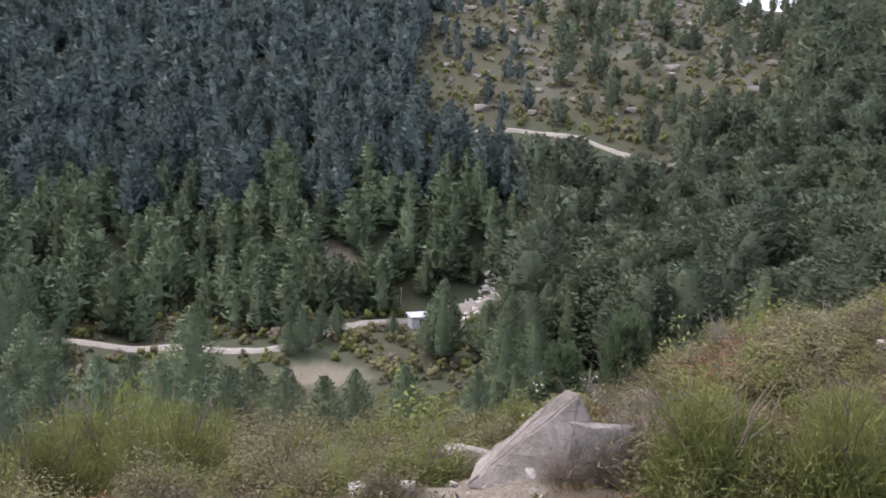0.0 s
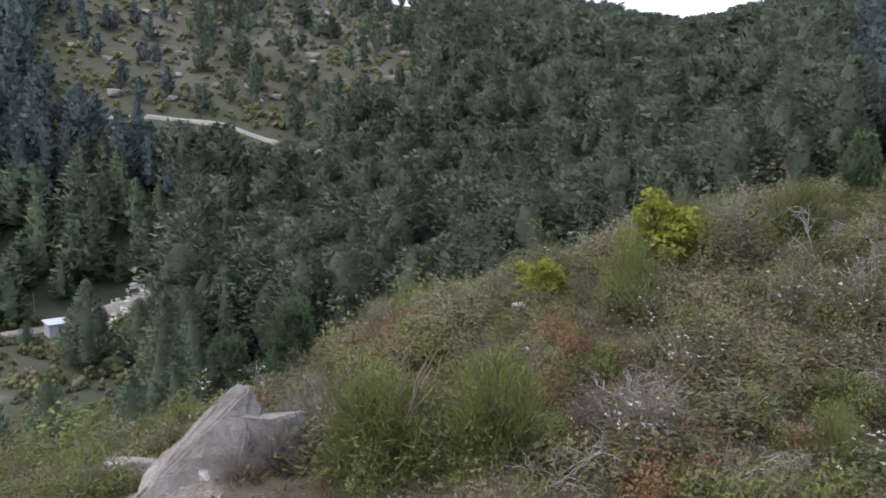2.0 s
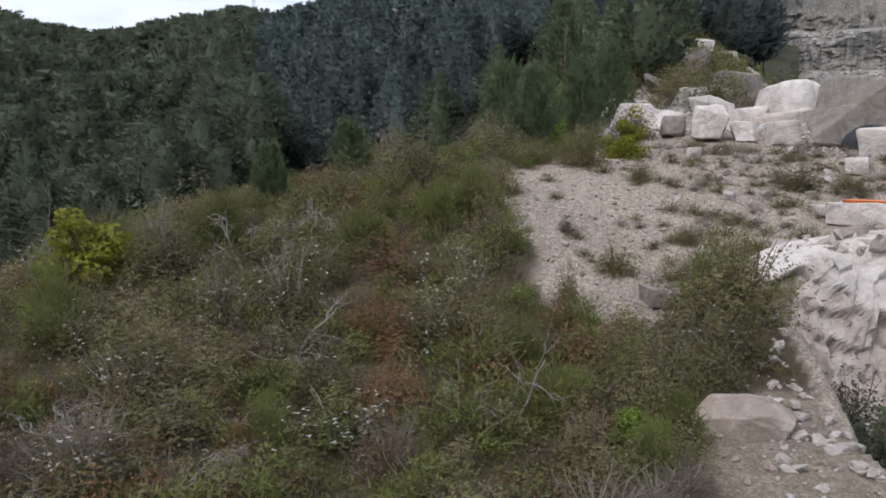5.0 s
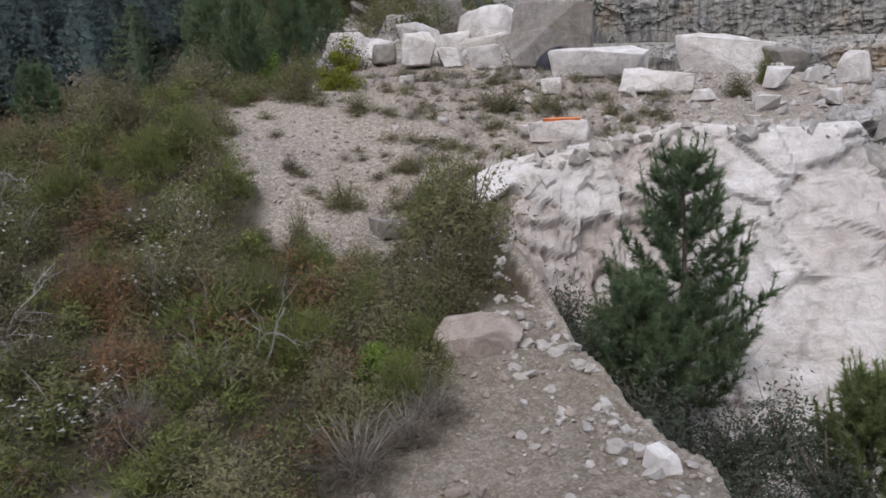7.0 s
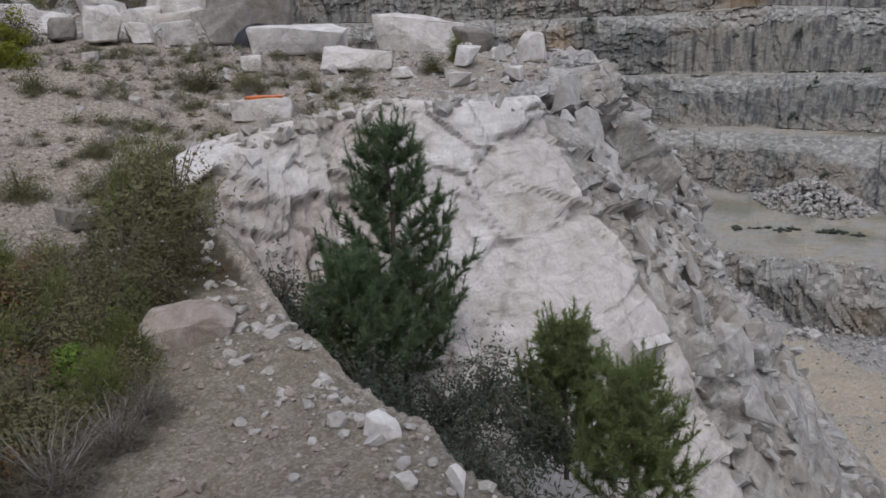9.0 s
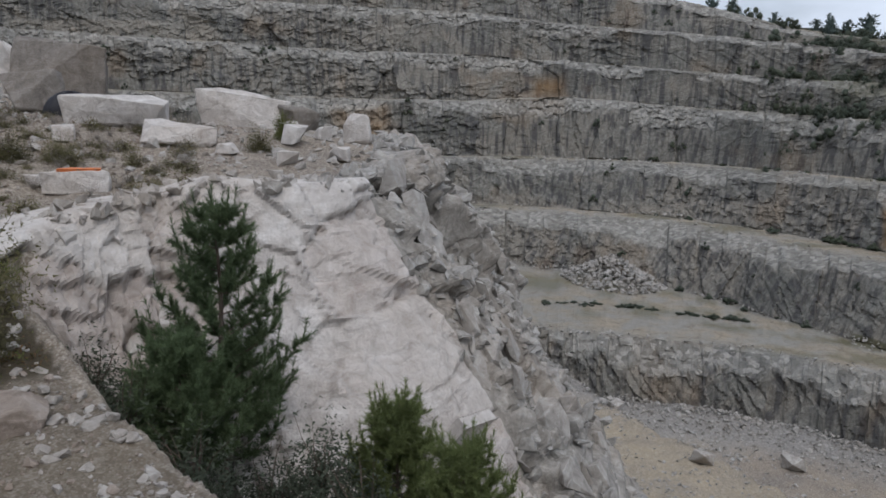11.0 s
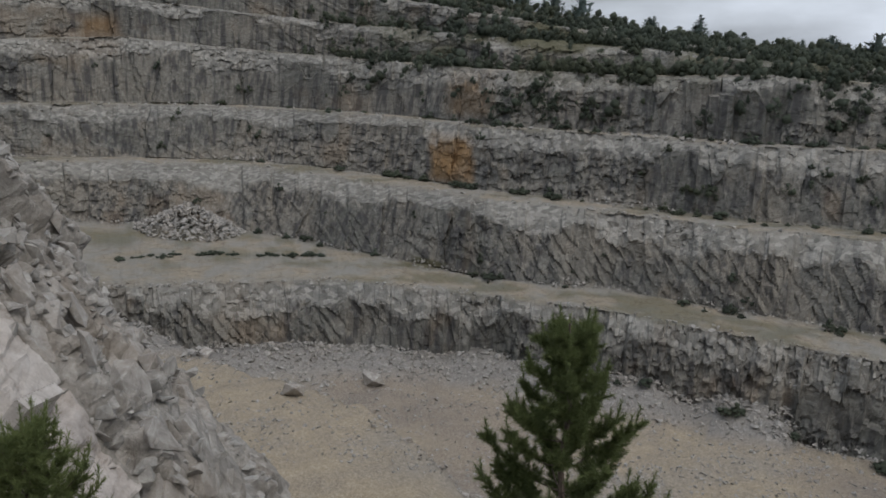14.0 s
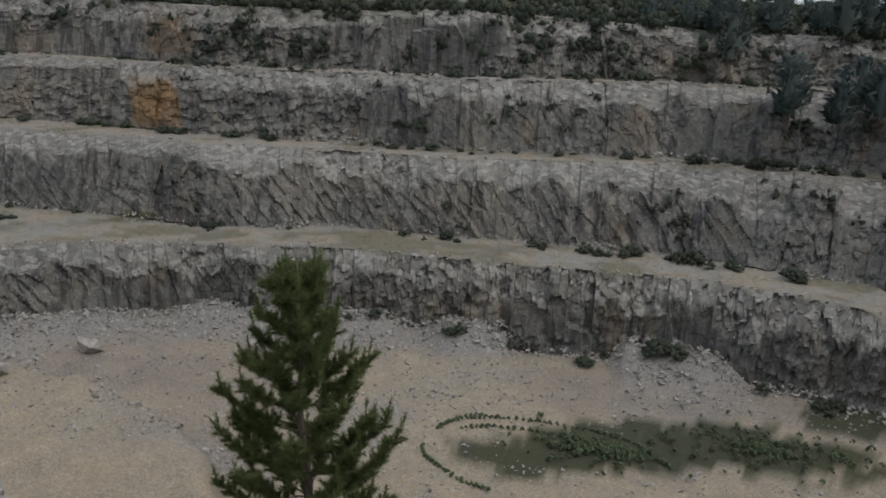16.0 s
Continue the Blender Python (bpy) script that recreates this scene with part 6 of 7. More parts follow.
# a low uneven black heap set between two blocks of the crest
def tarpaulin():
    u, v = np.linspace(0, 2 * np.pi, 40), np.linspace(0, 1, 14)
    U, W = np.meshgrid(u, v, indexing="ij")
    R = (1 - W ** 2.2) * (1 + 0.15 * np.sin(3 * U) + 0.08 * np.sin(7 * U + 2))
    X, Y = 1.15 * R * np.cos(U), 0.7 * R * np.sin(U)
    Z = 1.1 * (1 - (1 - W) ** 2) * (1 + 0.1 * np.sin(4 * U)) - 0.1 + 0.05 * fbm(X * 3, Y * 3, 0, 3)
    ob = part("tarpaulin", mesh_data("tarpaulin", np.stack([X, Y, Z], -1).reshape(-1, 3), grid_faces(40, 14), BLACK, True))
    ob.matrix_basis = pose(40.4, 0.0, float(ground_z(40.4, 0.0)), 0, 0, 100)
    tagged(ob, "low black heap between granite blocks", "tarpaulin")


tarpaulin()


def drilled_slab():
    bm = bmesh.new()
    bmesh.ops.create_grid(bm, x_segments=24, y_segments=6, size=0.5)
    for v in bm.verts:
        v.co.z = 0.04 * math.cos(v.co.x * 2 * math.pi * 12)
        v.co.x *= 1.5
    ext = bmesh.ops.extrude_face_region(bm, geom=list(bm.faces))
    for g in ext["geom"]:
        if isinstance(g, bmesh.types.BMVert):
            g.co.z = -0.35
    bmesh.ops.recalc_face_normals(bm, faces=bm.faces)
    ob = part("drilled_slab", bm_data("drilled_slab", bm, WHITE_ROCK))
    ob.matrix_basis = Matrix.LocRotScale((20.2, -9.35, -8.8), Euler((radians(-52), radians(8), radians(-58))), (1.1, 1.3, 1))
    tagged(ob, "pale granite slab with parallel drill grooves", "stone slab")


drilled_slab()


def rubble():
    r = rng(88)
    # gravel and stones on the ridge
    n = 70000
    az, d = r.uniform(-12, 100, n), np.sqrt(r.uniform(6 ** 2, 46 ** 2, n))
    x, y = polar(az, d)
    m = ~inside(x, y, PIT) & (r.random(n) < 0.02 + 0.98 * bare_mask(x, y) * (0.35 + 0.65 * smooth(70, 80, az)))
    x, y = x[m], y[m]
    scatter_stones("gravel", x, y, ground_z(x, y), 0.03 + 0.22 * r.random(len(x)) ** 14 + 0.07 * r.random(len(x)) ** 3, GRAVEL, "pale gravel and small stones on the bare ridge", 1)
    # broken stones along the gully edge
    t, o = r.random(260), r.normal(0, 0.9, 260)
    ex, ey = np.interp(t, np.linspace(0, 1, 6), EDGE[4:10, 0]), np.interp(t, np.linspace(0, 1, 6), EDGE[4:10, 1])
    ex, ey = ex + 0.3 * o, ey + np.abs(o) + 0.1
    scatter_stones("edge_stones", ex, ey, ground_z(ex, ey), 0.08 + 0.35 * r.random(260) ** 3, RUBBLE, "broken pale stones along the gully edge", 2)
    # blocks at the toes of the benches and on the berms
    X, Y, Z, S = [], [], [], []
    for toe, zz, count, lo, hi, back in ((TOE1, FLOOR, 6500, 0.28, 1.1, 6.5), (TOE2, ROAD, 2800, 0.25, 0.9, 2.2), (TOE3, BENCH2, 1300, 0.3, 1.0, 2.0), (CREST1, ROAD, 800, 0.25, 1.0, -1.8), (CREST2, BENCH2, 800, 0.25, 1.1, -1.8), (CREST3, BENCH3, 700, 0.3, 1.2, -2.2)):
        az = r.uniform(98, 205, count)
        heap = smooth(-0.25, 0.3, vnoise(az / 4.5, 0 * az + zz, 0, 55))
        m = r.random(count) < 0.25 + 0.75 * heap
        az, heap = az[m], heap[m]
        off = r.random(len(az)) ** 1.6 * back * (0.4 + heap) - (0.5 if back > 0 else 0)
        s = np.radians(az) * 120
        x, y = polar(az, along(toe, az) + 2.2 * fbm(s / 26, zz / 40 + 0 * s, 0, 3) - off)
        base = floor_z(x, y) if zz == FLOOR else np.full(len(x), zz)
        X.append(x); Y.append(y); Z.append(base + np.maximum(0, 0 if zz == FLOOR else (back - off) * 0.28 * heap if back > 0 else 0.1)); S.append(lo + (hi - lo) * r.random(len(x)) ** 2.5)
    scatter_stones("bench_rubble", *(np.concatenate(a) for a in (X, Y, Z, S)), PALE_RUBBLE, "grey broken rock along the quarry benches", 3)
    # broken rock lying on the crumbled crests
    gx, gy, gz, ga, crumb, _ = QUARRY_GRID[0]
    k = r.integers(0, gx.size, 60000)
    gx, gy, gz, ga, crumb = (g.ravel()[k] for g in (gx, gy, gz, ga, crumb))
    m = (r.random(len(k)) < 0.55 * crumb * smooth(-0.2, 0.35, vnoise(gx / 6, gy / 6, gz / 5, 56))) & (ga > 100)
    size = 0.2 + 0.95 * r.random(m.sum()) ** 3
    scatter_stones("crest_stones", gx[m], gy[m], gz[m] - 0.1 * size, size, PALE_RUBBLE, "pale broken rock on the crumbled crests of the benches", 23)
    # the heap on the wide bench
    n = 1100
    a, q = r.random(n) * 6.28, np.sqrt(r.random(n))
    x, y = polar(126.3, 147.0)
    x, y = x + 11 * q * np.cos(a), y + 8 * q * np.sin(a)
    scatter_stones("rubble_heap", x, y, ROAD + 4.6 * (1 - q) + 0.1, r.uniform(0.4, 1.4, n), PALE_RUBBLE, "heap of blasted grey rock on a quarry bench", 4)
    # talus and stones on the pit floor
    n = 30000
    az = r.uniform(118, 200, n)
    d = along(TOE1, az) - 1 - 36 * r.random(n) ** 1.5
    x, y = polar(az, d)
    m = (r.random(n) < 0.3 + 0.7 * smooth(-0.12, 0.12, fbm(x / 9, y / 9, 0, 43))) & (floor_z(x, y) > -41) & (np.hypot((x + 10) / 13, (y + 75) / 6) > 1) & (np.hypot((x - 5) / 9, (y + 70) / 4) > 1)
    x, y = x[m], y[m]
    scatter_stones("floor_stones", x, y, floor_z(x, y), 0.13 + 0.55 * r.random(len(x)) ** 3.5, PALE_RUBBLE, "loose grey stones on the quarry floor", 5)
    # pale boulders along the stream bed in the valley
    n = 90
    q = r.random(n)
    x, y = np.interp(q, (0, 0.5, 1), (-3, 7, 12)) + r.normal(0, 1.4, n), np.interp(q, (0, 0.5, 1), (146, 163, 172)) + r.normal(0, 1.4, n)
    scatter_stones("stream_stones", x, y, ground_z(x, y), r.uniform(0.8, 2.6, n), WHITE_ROCK, "pale boulders along the stream bed in the valley", 15)
    # broken stone on the crest above the pale outcrop
    n = 1500
    x, y = r.uniform(25.5, 46, n), r.uniform(-12, 6, n)
    m = ~inside(x, y, PIT) & (edge_distance(x, y, EDGE) > 0.6) & (r.random(n) < 0.35 + 0.65 * smooth(2, -6, y))
    x, y = x[m], y[m]
    scatter_stones("crest_rubble", x, y, ground_z(x, y), 0.12 + 0.7 * r.random(len(x)) ** 4, RUBBLE, "broken pale stone strewn over the crest", 7, True)
    # scree on the slope above the blocks
    n = 2600
    x, y = polar(r.uniform(73, 88, n), r.uniform(46, 105, n))
    m = ~inside(x, y, PIT) & (r.random(n) < 0.2 + 0.8 * bare_mask(x, y))
    x, y = x[m], y[m]
    scatter_stones("scree", x, y, ground_z(x, y), 0.18 + 1.1 * r.random(len(x)) ** 3.5, PALE_RUBBLE, "pale scree on the slope above the blocks", 24)
    # stones and soil-stained blocks along the top of the pale outcrop
    gx, gy, gz, _, _, u, v = CLIFFS[2]
    n = 900
    i, j = r.integers(0, len(u), n), r.integers(2, 27, n)
    m = (u[i] > 2.6) & (u[i] < 12.6)
    i, j = i[m], j[m]
    size = 0.1 + 0.75 * r.random(len(i)) ** 3
    scatter_stones("rim_stones", gx[i, j], gy[i, j], gz[i, j], size, RUBBLE, "broken stones along the top of the pale outcrop", 26, True)
    # broken stone lying on the spur and in the cracks of its face
    gx, gy, gz, _, _, u, v = CLIFFS[2]
    n = 5200
    i, j = r.integers(0, len(u), n), (r.random(n) ** 0.8 * 175).astype(int)
    m = (u[i] > 12.4) & (u[i] < 30)
    i, j = i[m], j[m]
    size = 0.12 + 1.1 * r.random(len(i)) ** 3.5
    scatter_stones("spur_rubble", gx[i, j], gy[i, j], gz[i, j], size, PALE_RUBBLE, "loose broken stone on the spur", 6, True)


rubble()


def cliff_slabs():
    """Separate slabs and blocks that make up the two outcrops."""
    pale, grey_spur, (X, Y, Z, nx, ny, u, v) = CLIFFS
    r = rng(313)
    datas = {}
    for parent, mat, count, u0, u1, lo, hi, thick in ((pale, WHITE_ROCK, 26, 2.0, 8.0, 0.3, 0.8, 0.6), (grey_spur, RUBBLE, 280, 12.8, 27.0, 0.3, 1.5, 0.6)):
        for i in range(count):
            a, w = r.uniform(u0, u1), 13.5 * r.random() ** (0.9 if count < 100 else 0.75)
            iu, iv = int(np.searchsorted(u, a)), int(np.searchsorted(v, w))
            iu, iv = min(iu, len(u) - 2), min(iv, len(v) - 3)
            p = Vector((X[iu, iv], Y[iu, iv], Z[iu, iv]))
            down = Vector((nx[iu] * 0.45, ny[iu] * 0.45, -0.9)).normalized()
            side = Vector((-ny[iu], nx[iu], 0)).normalized()
            out = side.cross(down)
            if out.dot(Vector((nx[iu], ny[iu], 0.3))) < 0:
                out = -out
                side = -side
            s = lo + (hi - lo) * r.random() ** 1.6
            key = (count, i % 14)
            if key not in datas:
                datas[key] = rock_data("rock_slab", 5000 + i + count, (1.0, 1.25, thick), mat, boxy=0.5, rounded=0.03, rough=0.02, cuts=2, n=13)
            ob = part("rock_slab", datas[key], parent)
            m = Matrix((side, down, out)).transposed().to_4x4()
            turn = Euler((r.normal(0, 0.12), r.normal(0, 0.12), r.normal(0, 0.5))).to_matrix().to_4x4()
            ob.matrix_basis = Matrix.Translation(p - out * s * thick * r.uniform(0.5, 0.8)) @ m @ turn @ Matrix.Diagonal((s * r.uniform(0.8, 1.3), s * r.uniform(0.8, 1.3), s, 1))


cliff_slabs()
for i, (az, d, s) in enumerate(((133.0, 84, 2.2), (141.5, 76, 1.3), (146, 68, 1.1), (139, 95, 2.4), (150, 92, 1.6), (127, 102, 2.0))):
    x, y = polar(az, d)
    put_rock(float(x), float(y), (s, s * 0.8, s * 0.8), 980 + i, RUBBLE, "single grey boulder on the quarry floor", turn=i, boxy=0.5, z=float(floor_z(x, y)), group="boulders on the quarry floor")

# pale rocks on the slope above the blocks
for i in range(46):
    _r = rng(1300 + i)
    az, d = _r.uniform(73, 87), _r.uniform(50, 115)
    x, y = polar(az, d)
    s = _r.uniform(0.9, 3.6)
    put_rock(float(x), float(y), (s, s * 0.7, s * 0.55), 1300 + i, WHITE_ROCK, "pale rock on the slope above the blocks", turn=_r.random() * 3, sink=0.2, group="pale rocks on the upper slope", boxy=0.55, cuts=1)

# granite outcrops on the far hillside
for i in range(120):
    _r = rng(1200 + i)
    az, d = _r.uniform(-2, 22), _r.uniform(245, 400)
    x, y = polar(az, d)
    s = _r.uniform(1.5, 6.0)
    put_rock(float(x), float(y), (s, s * 0.7, s * 0.45), 1200 + i, GRANITE, "grey granite outcrop on the far hillside", turn=_r.random() * 3, sink=0.25, group="outcrops on the far hill", boxy=0.45, cuts=1)
for i, (az, d, s) in enumerate(((57.4, 332, 17), (59.5, 340, 20), (62, 332, 16), (-9, 300, 18), (-5.5, 305, 14))):
    x, y = polar(az, d)
    put_rock(float(x), float(y), (s, s * 0.7, s * 0.5), 1260 + i, GRANITE, "bare granite dome among the trees", turn=i, sink=0.2, group="granite domes on the hill", boxy=0.45, cuts=2)


# rocky knoll behind the blocks of the crest
for i, (az, d, a, b, c) in enumerate(((79.5, 70, 2.6, 2.2, 4.5), (77.2, 66, 2.5, 2, 2.2), (82, 64, 3.6, 2.6, 3.4), (85.0, 66, 4.5, 3, 4.5), (78.6, 60, 2.2, 1.8, 1.6), (83.6, 60, 2.6, 2.0, 3.0), (80.6, 62, 3.0, 2.0, 1.8), (75.5, 72, 3.2, 2.0, 1.6))):
    x, y = polar(az, d)
    put_rock(float(x), float(y), (a, b, c), 1290 + i, GRANITE, "grey granite outcrop rising behind the crest", turn=math.radians(90 - az) + 1.57 + 0.3 * math.sin(i), sink=0.25, group="outcrops behind the crest", boxy=0.45, cuts=1, rough=0.03)


# ---- plants in and above the quarry ----
def quarry_plants():
    r = rng(55)
    kinds = []

    def bush(x, y, z, h, w, mat=SCRUB_DARK, label="dark green bush on a quarry bench"):
        if len(kinds) < 4:
            ob = empty("bench_bush", label, "bush", "bushes on the benches")
            cv, cf, cn = crown("bush", 200 + len(kinds), 1, 300, 0.7)
            part("foliage", mesh_data("foliage", cv, cf, mat, normals=cn), ob)
            tagged(part("woody_core", mesh_data("woody_core", *stems(6, 3 + len(kinds), 0.3, 0.5, 0.02), BARK), ob), kind="stuff")
            kinds.append(place(ob, x, y, z, h, w))
        else:
            copy_at(kinds[r.integers(4)], x, y, z, h, w, r.random() * 6.28)

    # on the berms and at the toes
    for table, zz, count in ((TOE1, FLOOR, 22), (TOE2, ROAD, 52), (TOE3, BENCH2, 64), (CREST3, BENCH3, 60)):
        for k in range(count):
            az = r.uniform(126, 203) if zz > -35 else r.uniform(150, 200)
            if zz > -25 and r.random() < 0.6:
                az = r.uniform(140, 203)
            d = along(table, az) - r.uniform(0.5, 3) + (5 if zz == BENCH3 else 0)
            x, y = polar(az, d)
            h = r.uniform(0.8, 2.2) * (1.3 if az > 175 else 1)
            bush(float(x), float(y), (float(floor_z(x, y)) if zz == FLOOR else zz) - 0.2, h, h * r.uniform(1.0, 1.5))
    # low growth along the wide bench
    for k in range(54):
        az = r.uniform(121.5, 130.2) if k < 30 else r.uniform(130.8, 135.3)
        x, y = polar(az, np.interp(az, (121, 128, 131, 135), (128, 128, 125.7, 125.2)) + r.normal(0, 0.45))
        h = r.uniform(0.4, 0.95)
        bush(float(x), float(y), ROAD - 0.1, h, h * r.uniform(1.4, 2.2))
    # shrubs that cling to the faces towards the wooded end
    gx, gy, gz, ga, _, face = QUARRY_GRID[0]
    k = r.integers(0, gx.size, 30000)
    gx, gy, gz, ga, face = (g.ravel()[k] for g in (gx, gy, gz, ga, face))
    m = (face > 0.3) & (r.random(len(k)) < 0.5 * smooth(0.05, 0.35, fbm(gx / 7, gy / 7, gz / 7, 67)) * np.clip(smooth(166, 186, ga) * smooth(-32, -27, gz) + 0.10 * (gz > -30) + 0.5 * smooth(140, 150, ga) * smooth(-11, -8, gz), 0, 1))
    face_crowns = [crown("bush", 250 + q, 0, 150, 0.6, 1.1) for q in range(6)]
    scatter_joined("face_scrub", face_crowns, np.stack([gx[m], gy[m], gz[m] - 0.4], 1), r.uniform(0.7, 2.3, m.sum()), SCRUB_DARK, "dark green scrub clinging to the quarry faces", "scrub", 19)
    # scrub and trees on the old upper benches
    n = 2600
    az = r.uniform(131, 205, n)
    up = r.random(n)
    d = along(CREST3, az) + 6 + 52 * up
    x, y = polar(az, d)
    lines = [along(CREST3, az) + q for q in (5, 10, 18, 22, 31, 35, 43, 49, 64)]
    zs = [np.full(n, BENCH3), along(CREST4_Z, az), along(CREST4_Z, az), along(CREST5_Z, az), along(CREST5_Z, az), along(CREST6_Z, az), along(CREST6_Z, az), along(CREST7_Z, az), along(CREST7_Z, az) + 1.5]
    z = np.array([np.interp(d[i], [q[i] for q in lines], [q[i] for q in zs]) for i in range(n)])
    keep = r.random(n) < smooth(130, 141, az) * (0.45 + 0.55 * smooth(-0.2, 0.25, fbm(x / 14, y / 14, 0, 66)))
    x, y, z, az = x[keep], y[keep], z[keep], az[keep]
    crowns = [crown("bush", 230 + s, 0, 210, 0.6, 1.1) for s in range(6)]
    scatter_joined("bench_scrub", crowns, np.stack([x, y, z - 0.3], 1), r.uniform(1.3, 4.0, len(x)), SCRUB_DARK, "dark scrub over the old upper benches", "scrub", 9)
    # trees along the skyline
    protos = []
    for k in range(46):
        az = (138.8, 145.8, 144.2, 151.1, 152.8)[k] if k < 5 else r.uniform(131, 178)
        d = along(CREST3, az) + r.uniform(50, 62)
        x, y = polar(az, d)
        z = float(along(CREST7_Z, az)) - 0.2
        h = (6.0, 8.5, 6.0, 7.5, 7.0)[k] if k < 5 else r.uniform(2.5, 6.5)
        if len(protos) < 5:
            protos.append(place(tree_kind("skyline_tree", "euca" if k % 3 else "pine", HAZED_DARK_FAR, 400 + k, 240, "dark tree on the skyline above the quarry", "tree"), float(x), float(y), z, h))
        else:
            copy_at(protos[r.integers(5)], float(x), float(y), z, h, h * r.uniform(0.9, 1.4), r.random() * 6.28)
    # thick wood over the end of the quarry
    for k in range(150):
        az = r.uniform(176, 206)
        q = r.random()
        d = along(CREST3, az) + (r.uniform(-14, 2) if az > 186 and q < 0.3 else r.uniform(3, 50))
        x, y = polar(az, d)
        z = BENCH3 - 3 if d < along(CREST3, az) else float(np.interp(d - along(CREST3, az), (0, 8, 20, 50), (BENCH3, -4, -2, -1)))
        h = r.uniform(5.5, 10.0) if az > 188 or d < along(CREST3, az) + 12 else r.uniform(2.5, 5.0)
        copy_at(protos[r.integers(5)], float(x), float(y), z - 0.4, h, h * r.uniform(0.9, 1.5), r.random() * 6.28)
    # shrubs on the cliff and in the gully
    for x, y, z, w, h in ((29.1, -16.2, -14.4, 1.4, 1.9), (23.1, -12.9, -11.5, 1.7, 2.0), (17.0, -4.4, -8.6, 2.2, 2.0), (15.6, -5.0, -9.0, 2.0, 1.8), (31.0, -19.0, -17, 1.3, 1.5), (12.5, -5.6, -9.5, 1.8, 1.6), (20.6, 0.2, -7.2, 2.2, 2.0), (18.4, -0.4, -7.4, 2.2, 2.0), (16.8, -1.6, -8.0, 2.2, 1.8), (21.0, -3.0, -9.4, 2.4, 2.0), (18.0, -3.4, -9.6, 2.4, 2.0), (14.6, -3.2, -9.0, 2.2, 1.7), (13.0, -4.2, -9.6, 2.4, 1.8)):
        put_shrub("dark", x, y, w * 1.25, h * 1.15, r, 0.0, z, 0.7)
    # a thin bare sapling among the blocks
    v, f = dead_branch(777, 1, 1, 0.05, 0.02)
    ob = part("sapling", mesh_data("sapling", v, f, BARK))
    tagged(place(ob, 41.5, -9.2, float(ground_z(41.5, -9.2)), 4.2, 2.0), "thin dark sapling among the blocks", "tree")


quarry_plants()


# ---- wet hollow on the pit floor ----
def hollow():
    r = rng(61)
    for cx, cy, ax, ay in ((4.5, -70.0, 6.5, 2.6), (-10.0, -75.0, 9.0, 4.0)):
        crowns = [crown("bush", 330 + s, 0, 40, 0.7) for s in range(5)]
        a, q = r.random(240) * 6.28, np.abs(r.normal(0, 0.6, 240))
        x, y = cx + ax * q * np.cos(a), cy + ay * q * np.sin(a)
        scatter_joined("reed_tufts", crowns, np.stack([x, y, floor_z(x, y) + 0.2], 1), r.uniform(0.35, 0.8, 240), PINE_FAR, "low green tufts in the wet hollow", "tufts", 12)
    # curved rows of small plants
    kinds = []
    for cx, cy, R, a0, a1, n in ((9.0, -68.0, 11.0, -0.1, -3.0, 46), (12.0, -65.5, 8.5, 0.1, 1.5, 22), (10.0, -67.0, 9.0, -0.5, -2.6, 26)):
        for i in range(n):
            a = a0 + (a1 - a0) * i / n + r.normal(0, 0.006)
            x, y = cx + R * math.cos(a), cy + 0.55 * R * math.sin(a)
            h = r.uniform(0.4, 0.75)
            z = float(floor_z(x, y))
            if not kinds:
                ob = empty("seedling", "small dark green plant in a curved row", "plant", "curved rows of plants")
                part("foliage", mesh_data("foliage", *crown("bush", 350, 0, 70)[:2], PINE_FAR), ob)
                kinds.append(place(ob, x, y, z, h))
            else:
                copy_at(kinds[0], x, y, z, h, h, a * 7)


hollow()


# ---- small built things in the valley ----
def box_bm(a, b, c, bev=0.04, z0=0.0):
    bm = bmesh.new()
    bmesh.ops.create_cube(bm, size=1)
    for v in bm.verts:
        v.co = Vector((v.co.x * a, v.co.y * b, (v.co.z + 0.5) * c + z0))
    if bev:
        bmesh.ops.bevel(bm, geom=list(bm.edges), offset=bev, segments=1, affect="EDGES")
    return bm


def plain(name, a, b, rough=0.8, metal=0.0):
    m, nt, bsdf = material(name, rough)
    bsdf.inputs["Metallic"].default_value = metal
    nt.links.new(ramp(nt, noise_tex(nt, 2.0, 6, 0.7, position(nt)), (0.3, a), (0.7, b)), bsdf.inputs["Base Color"])
    return m


CONCRETE = plain("grey_render", (0.30, 0.30, 0.30), (0.44, 0.44, 0.43))
SHEET = plain("roof_sheet", (0.34, 0.36, 0.40), (0.48, 0.50, 0.54), 0.5)
STEEL = plain("galvanised_steel", (0.30, 0.31, 0.33), (0.42, 0.43, 0.45), 0.5, 0.3)
DOOR = plain("dark_door", (0.05, 0.05, 0.055), (0.09, 0.085, 0.08))


def hut():
    ob = empty("hut", "small grey hut with a flat sheet roof beside the track", "hut")
    part("wall", bm_data("wall", box_bm(3.4, 3.0, 2.6, 0.05), CONCRETE), ob)
    p = part("roof", bm_data("roof", box_bm(4.0, 3.6, 0.18, 0.03), SHEET), ob, "pale grey sheet roof")
    p.location, p.rotation_euler = (0, 0, 2.6), (radians(4), 0, 0)
    p = part("door", bm_data("door", box_bm(0.9, 0.08, 2.0, 0.02), DOOR), ob, "dark door")
    p.location = (0.3, -1.52, 0.02)
    ob.matrix_basis = pose(-3.8, 155, float(ground_z(-3.8, 155)) - 0.1, 0, 0, 18)


hut()


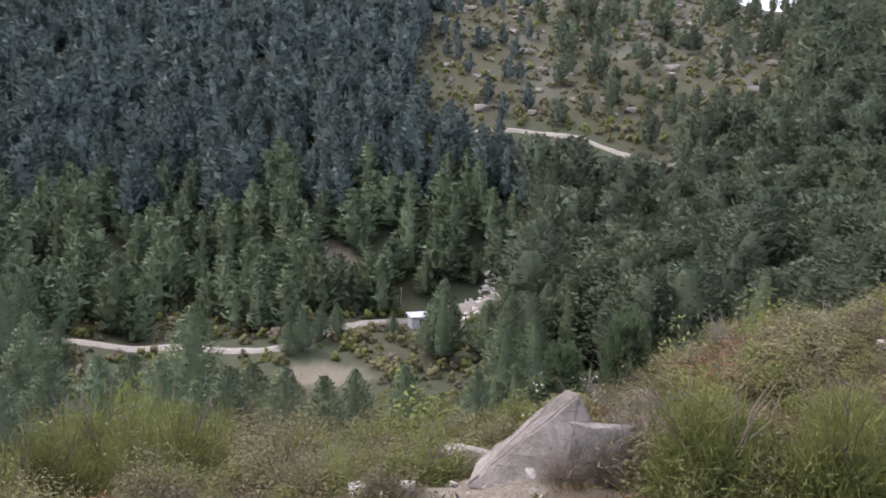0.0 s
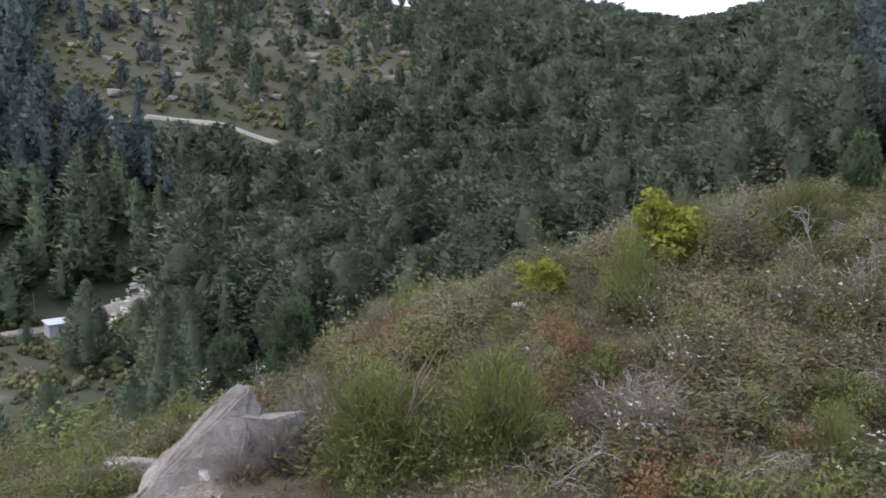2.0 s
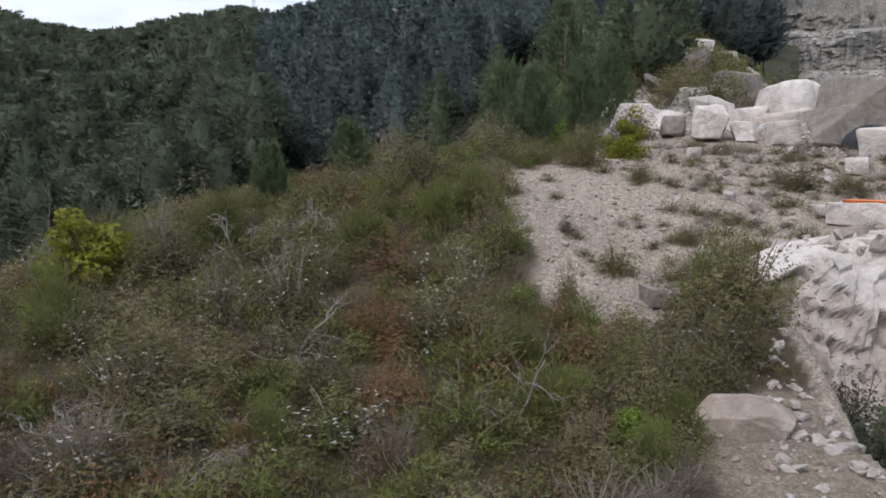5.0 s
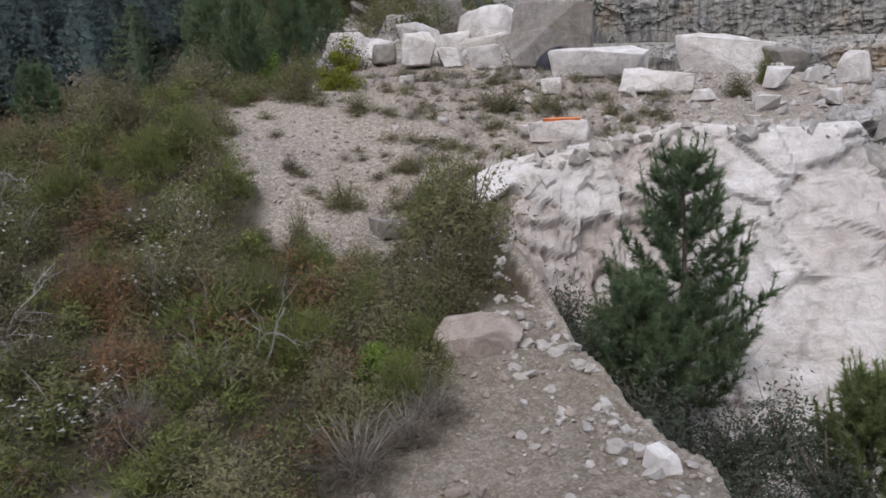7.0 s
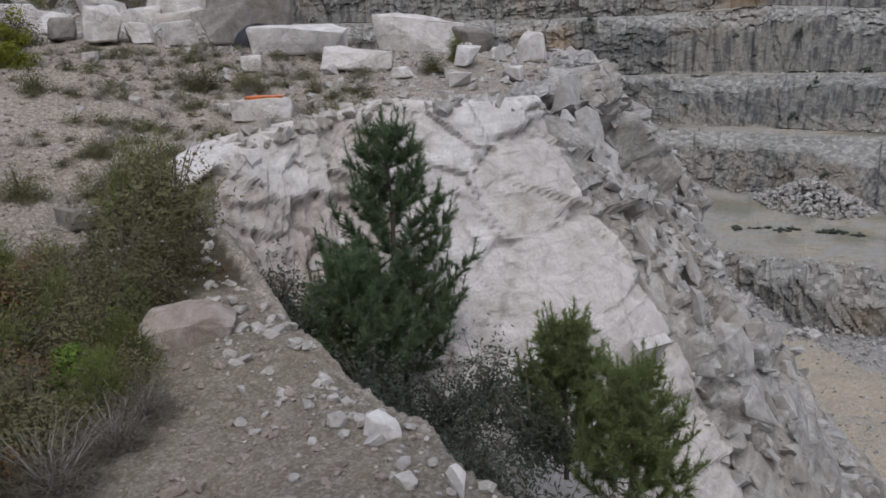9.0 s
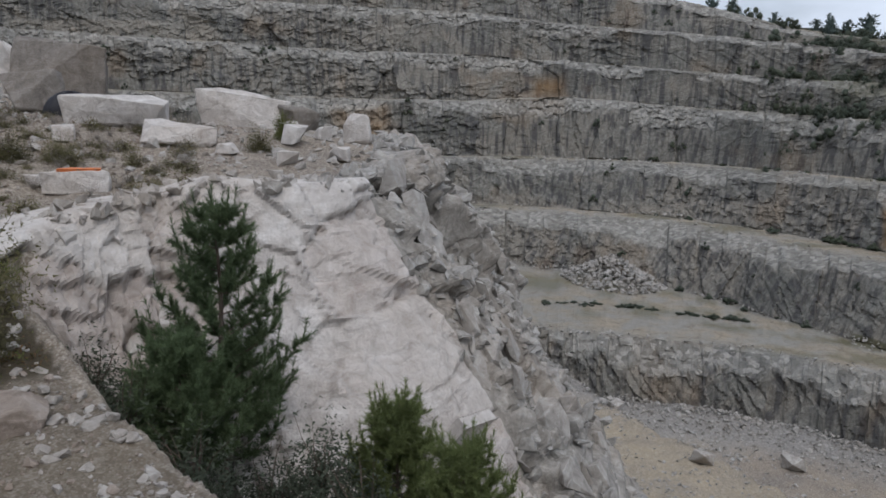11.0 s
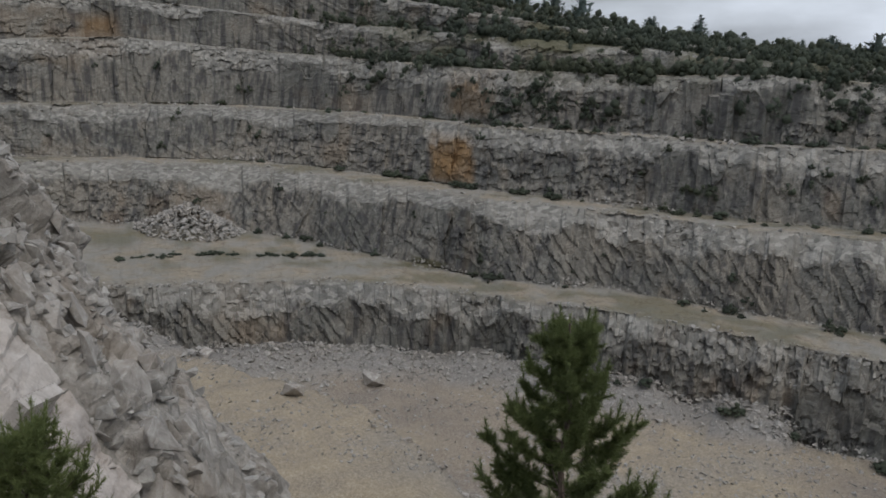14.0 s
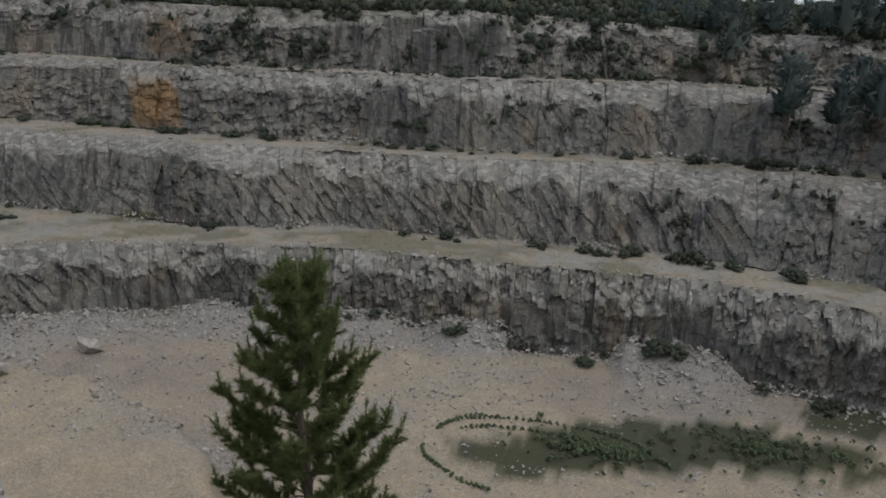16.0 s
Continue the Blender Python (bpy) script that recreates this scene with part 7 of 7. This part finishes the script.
def pole(x, y, h):
    bm = bmesh.new()
    bmesh.ops.create_cone(bm, cap_ends=True, segments=10, radius1=0.16, radius2=0.09, depth=h)
    bmesh.ops.translate(bm, verts=bm.verts, vec=(0, 0, h / 2 - 0.3))
    ob = part("utility_pole", bm_data("utility_pole", bm, DEADWOOD))
    ob.location = (x, y, float(ground_z(x, y)))
    tagged(ob, "bare wooden pole beside the valley track", "pole")


pole(-7.6, 163, 6.5)


def strut(a, b, w):
    return tube(np.array([a, b], float), np.array([w, w]), 4)


def pylon(x, y, z, h, wide):
    ob = empty("pylon", "thin lattice power pylon on the far ridge", "pylon", "power pylons")
    t = 0.06 * h / 30
    rows = 11
    lev = [(i / rows, wide * (1 - 0.8 * i / rows)) for i in range(rows + 1)]
    for cx, cy in ((1, 1), (-1, 1), (-1, -1), (1, -1)):
        v, f = tube(np.array([(cx * w / 2, cy * w / 2, q * h) for q, w in lev]), np.full(rows + 1, t * 1.3), 4)
        part("leg", mesh_data("leg", v, f, STEEL), ob)
    braces = []
    for i in range(rows):
        (q0, w0), (q1, w1) = lev[i], lev[i + 1]
        for (ax, ay), (bx, by) in (((1, 1), (-1, 1)), ((-1, 1), (-1, -1)), ((-1, -1), (1, -1)), ((1, -1), (1, 1))):
            braces.append(strut((ax * w0 / 2, ay * w0 / 2, q0 * h), (bx * w1 / 2, by * w1 / 2, q1 * h), t * 0.7))
            braces.append(strut((bx * w0 / 2, by * w0 / 2, q0 * h), (ax * w1 / 2, ay * w1 / 2, q1 * h), t * 0.7))
    part("lattice", mesh_data("lattice", *join(braces), STEEL), ob)
    for q, L in ((0.72, 0.16), (0.84, 0.13), (0.96, 0.10)):
        v, f = join([strut((-L * h, 0, q * h), (L * h, 0, q * h), t), strut((-L * h, 0, q * h), (0, 0, (q + 0.05) * h), t * 0.7), strut((L * h, 0, q * h), (0, 0, (q + 0.05) * h), t * 0.7)])
        part("crossarm", mesh_data("crossarm", v, f, STEEL), ob)
    ob.location = (x, y, z)
    ob.rotation_euler = (0, 0, 0.6)


pylon(257, 393, 50, 66, 4.5)
pylon(352, 296, 58, 24, 2.6)
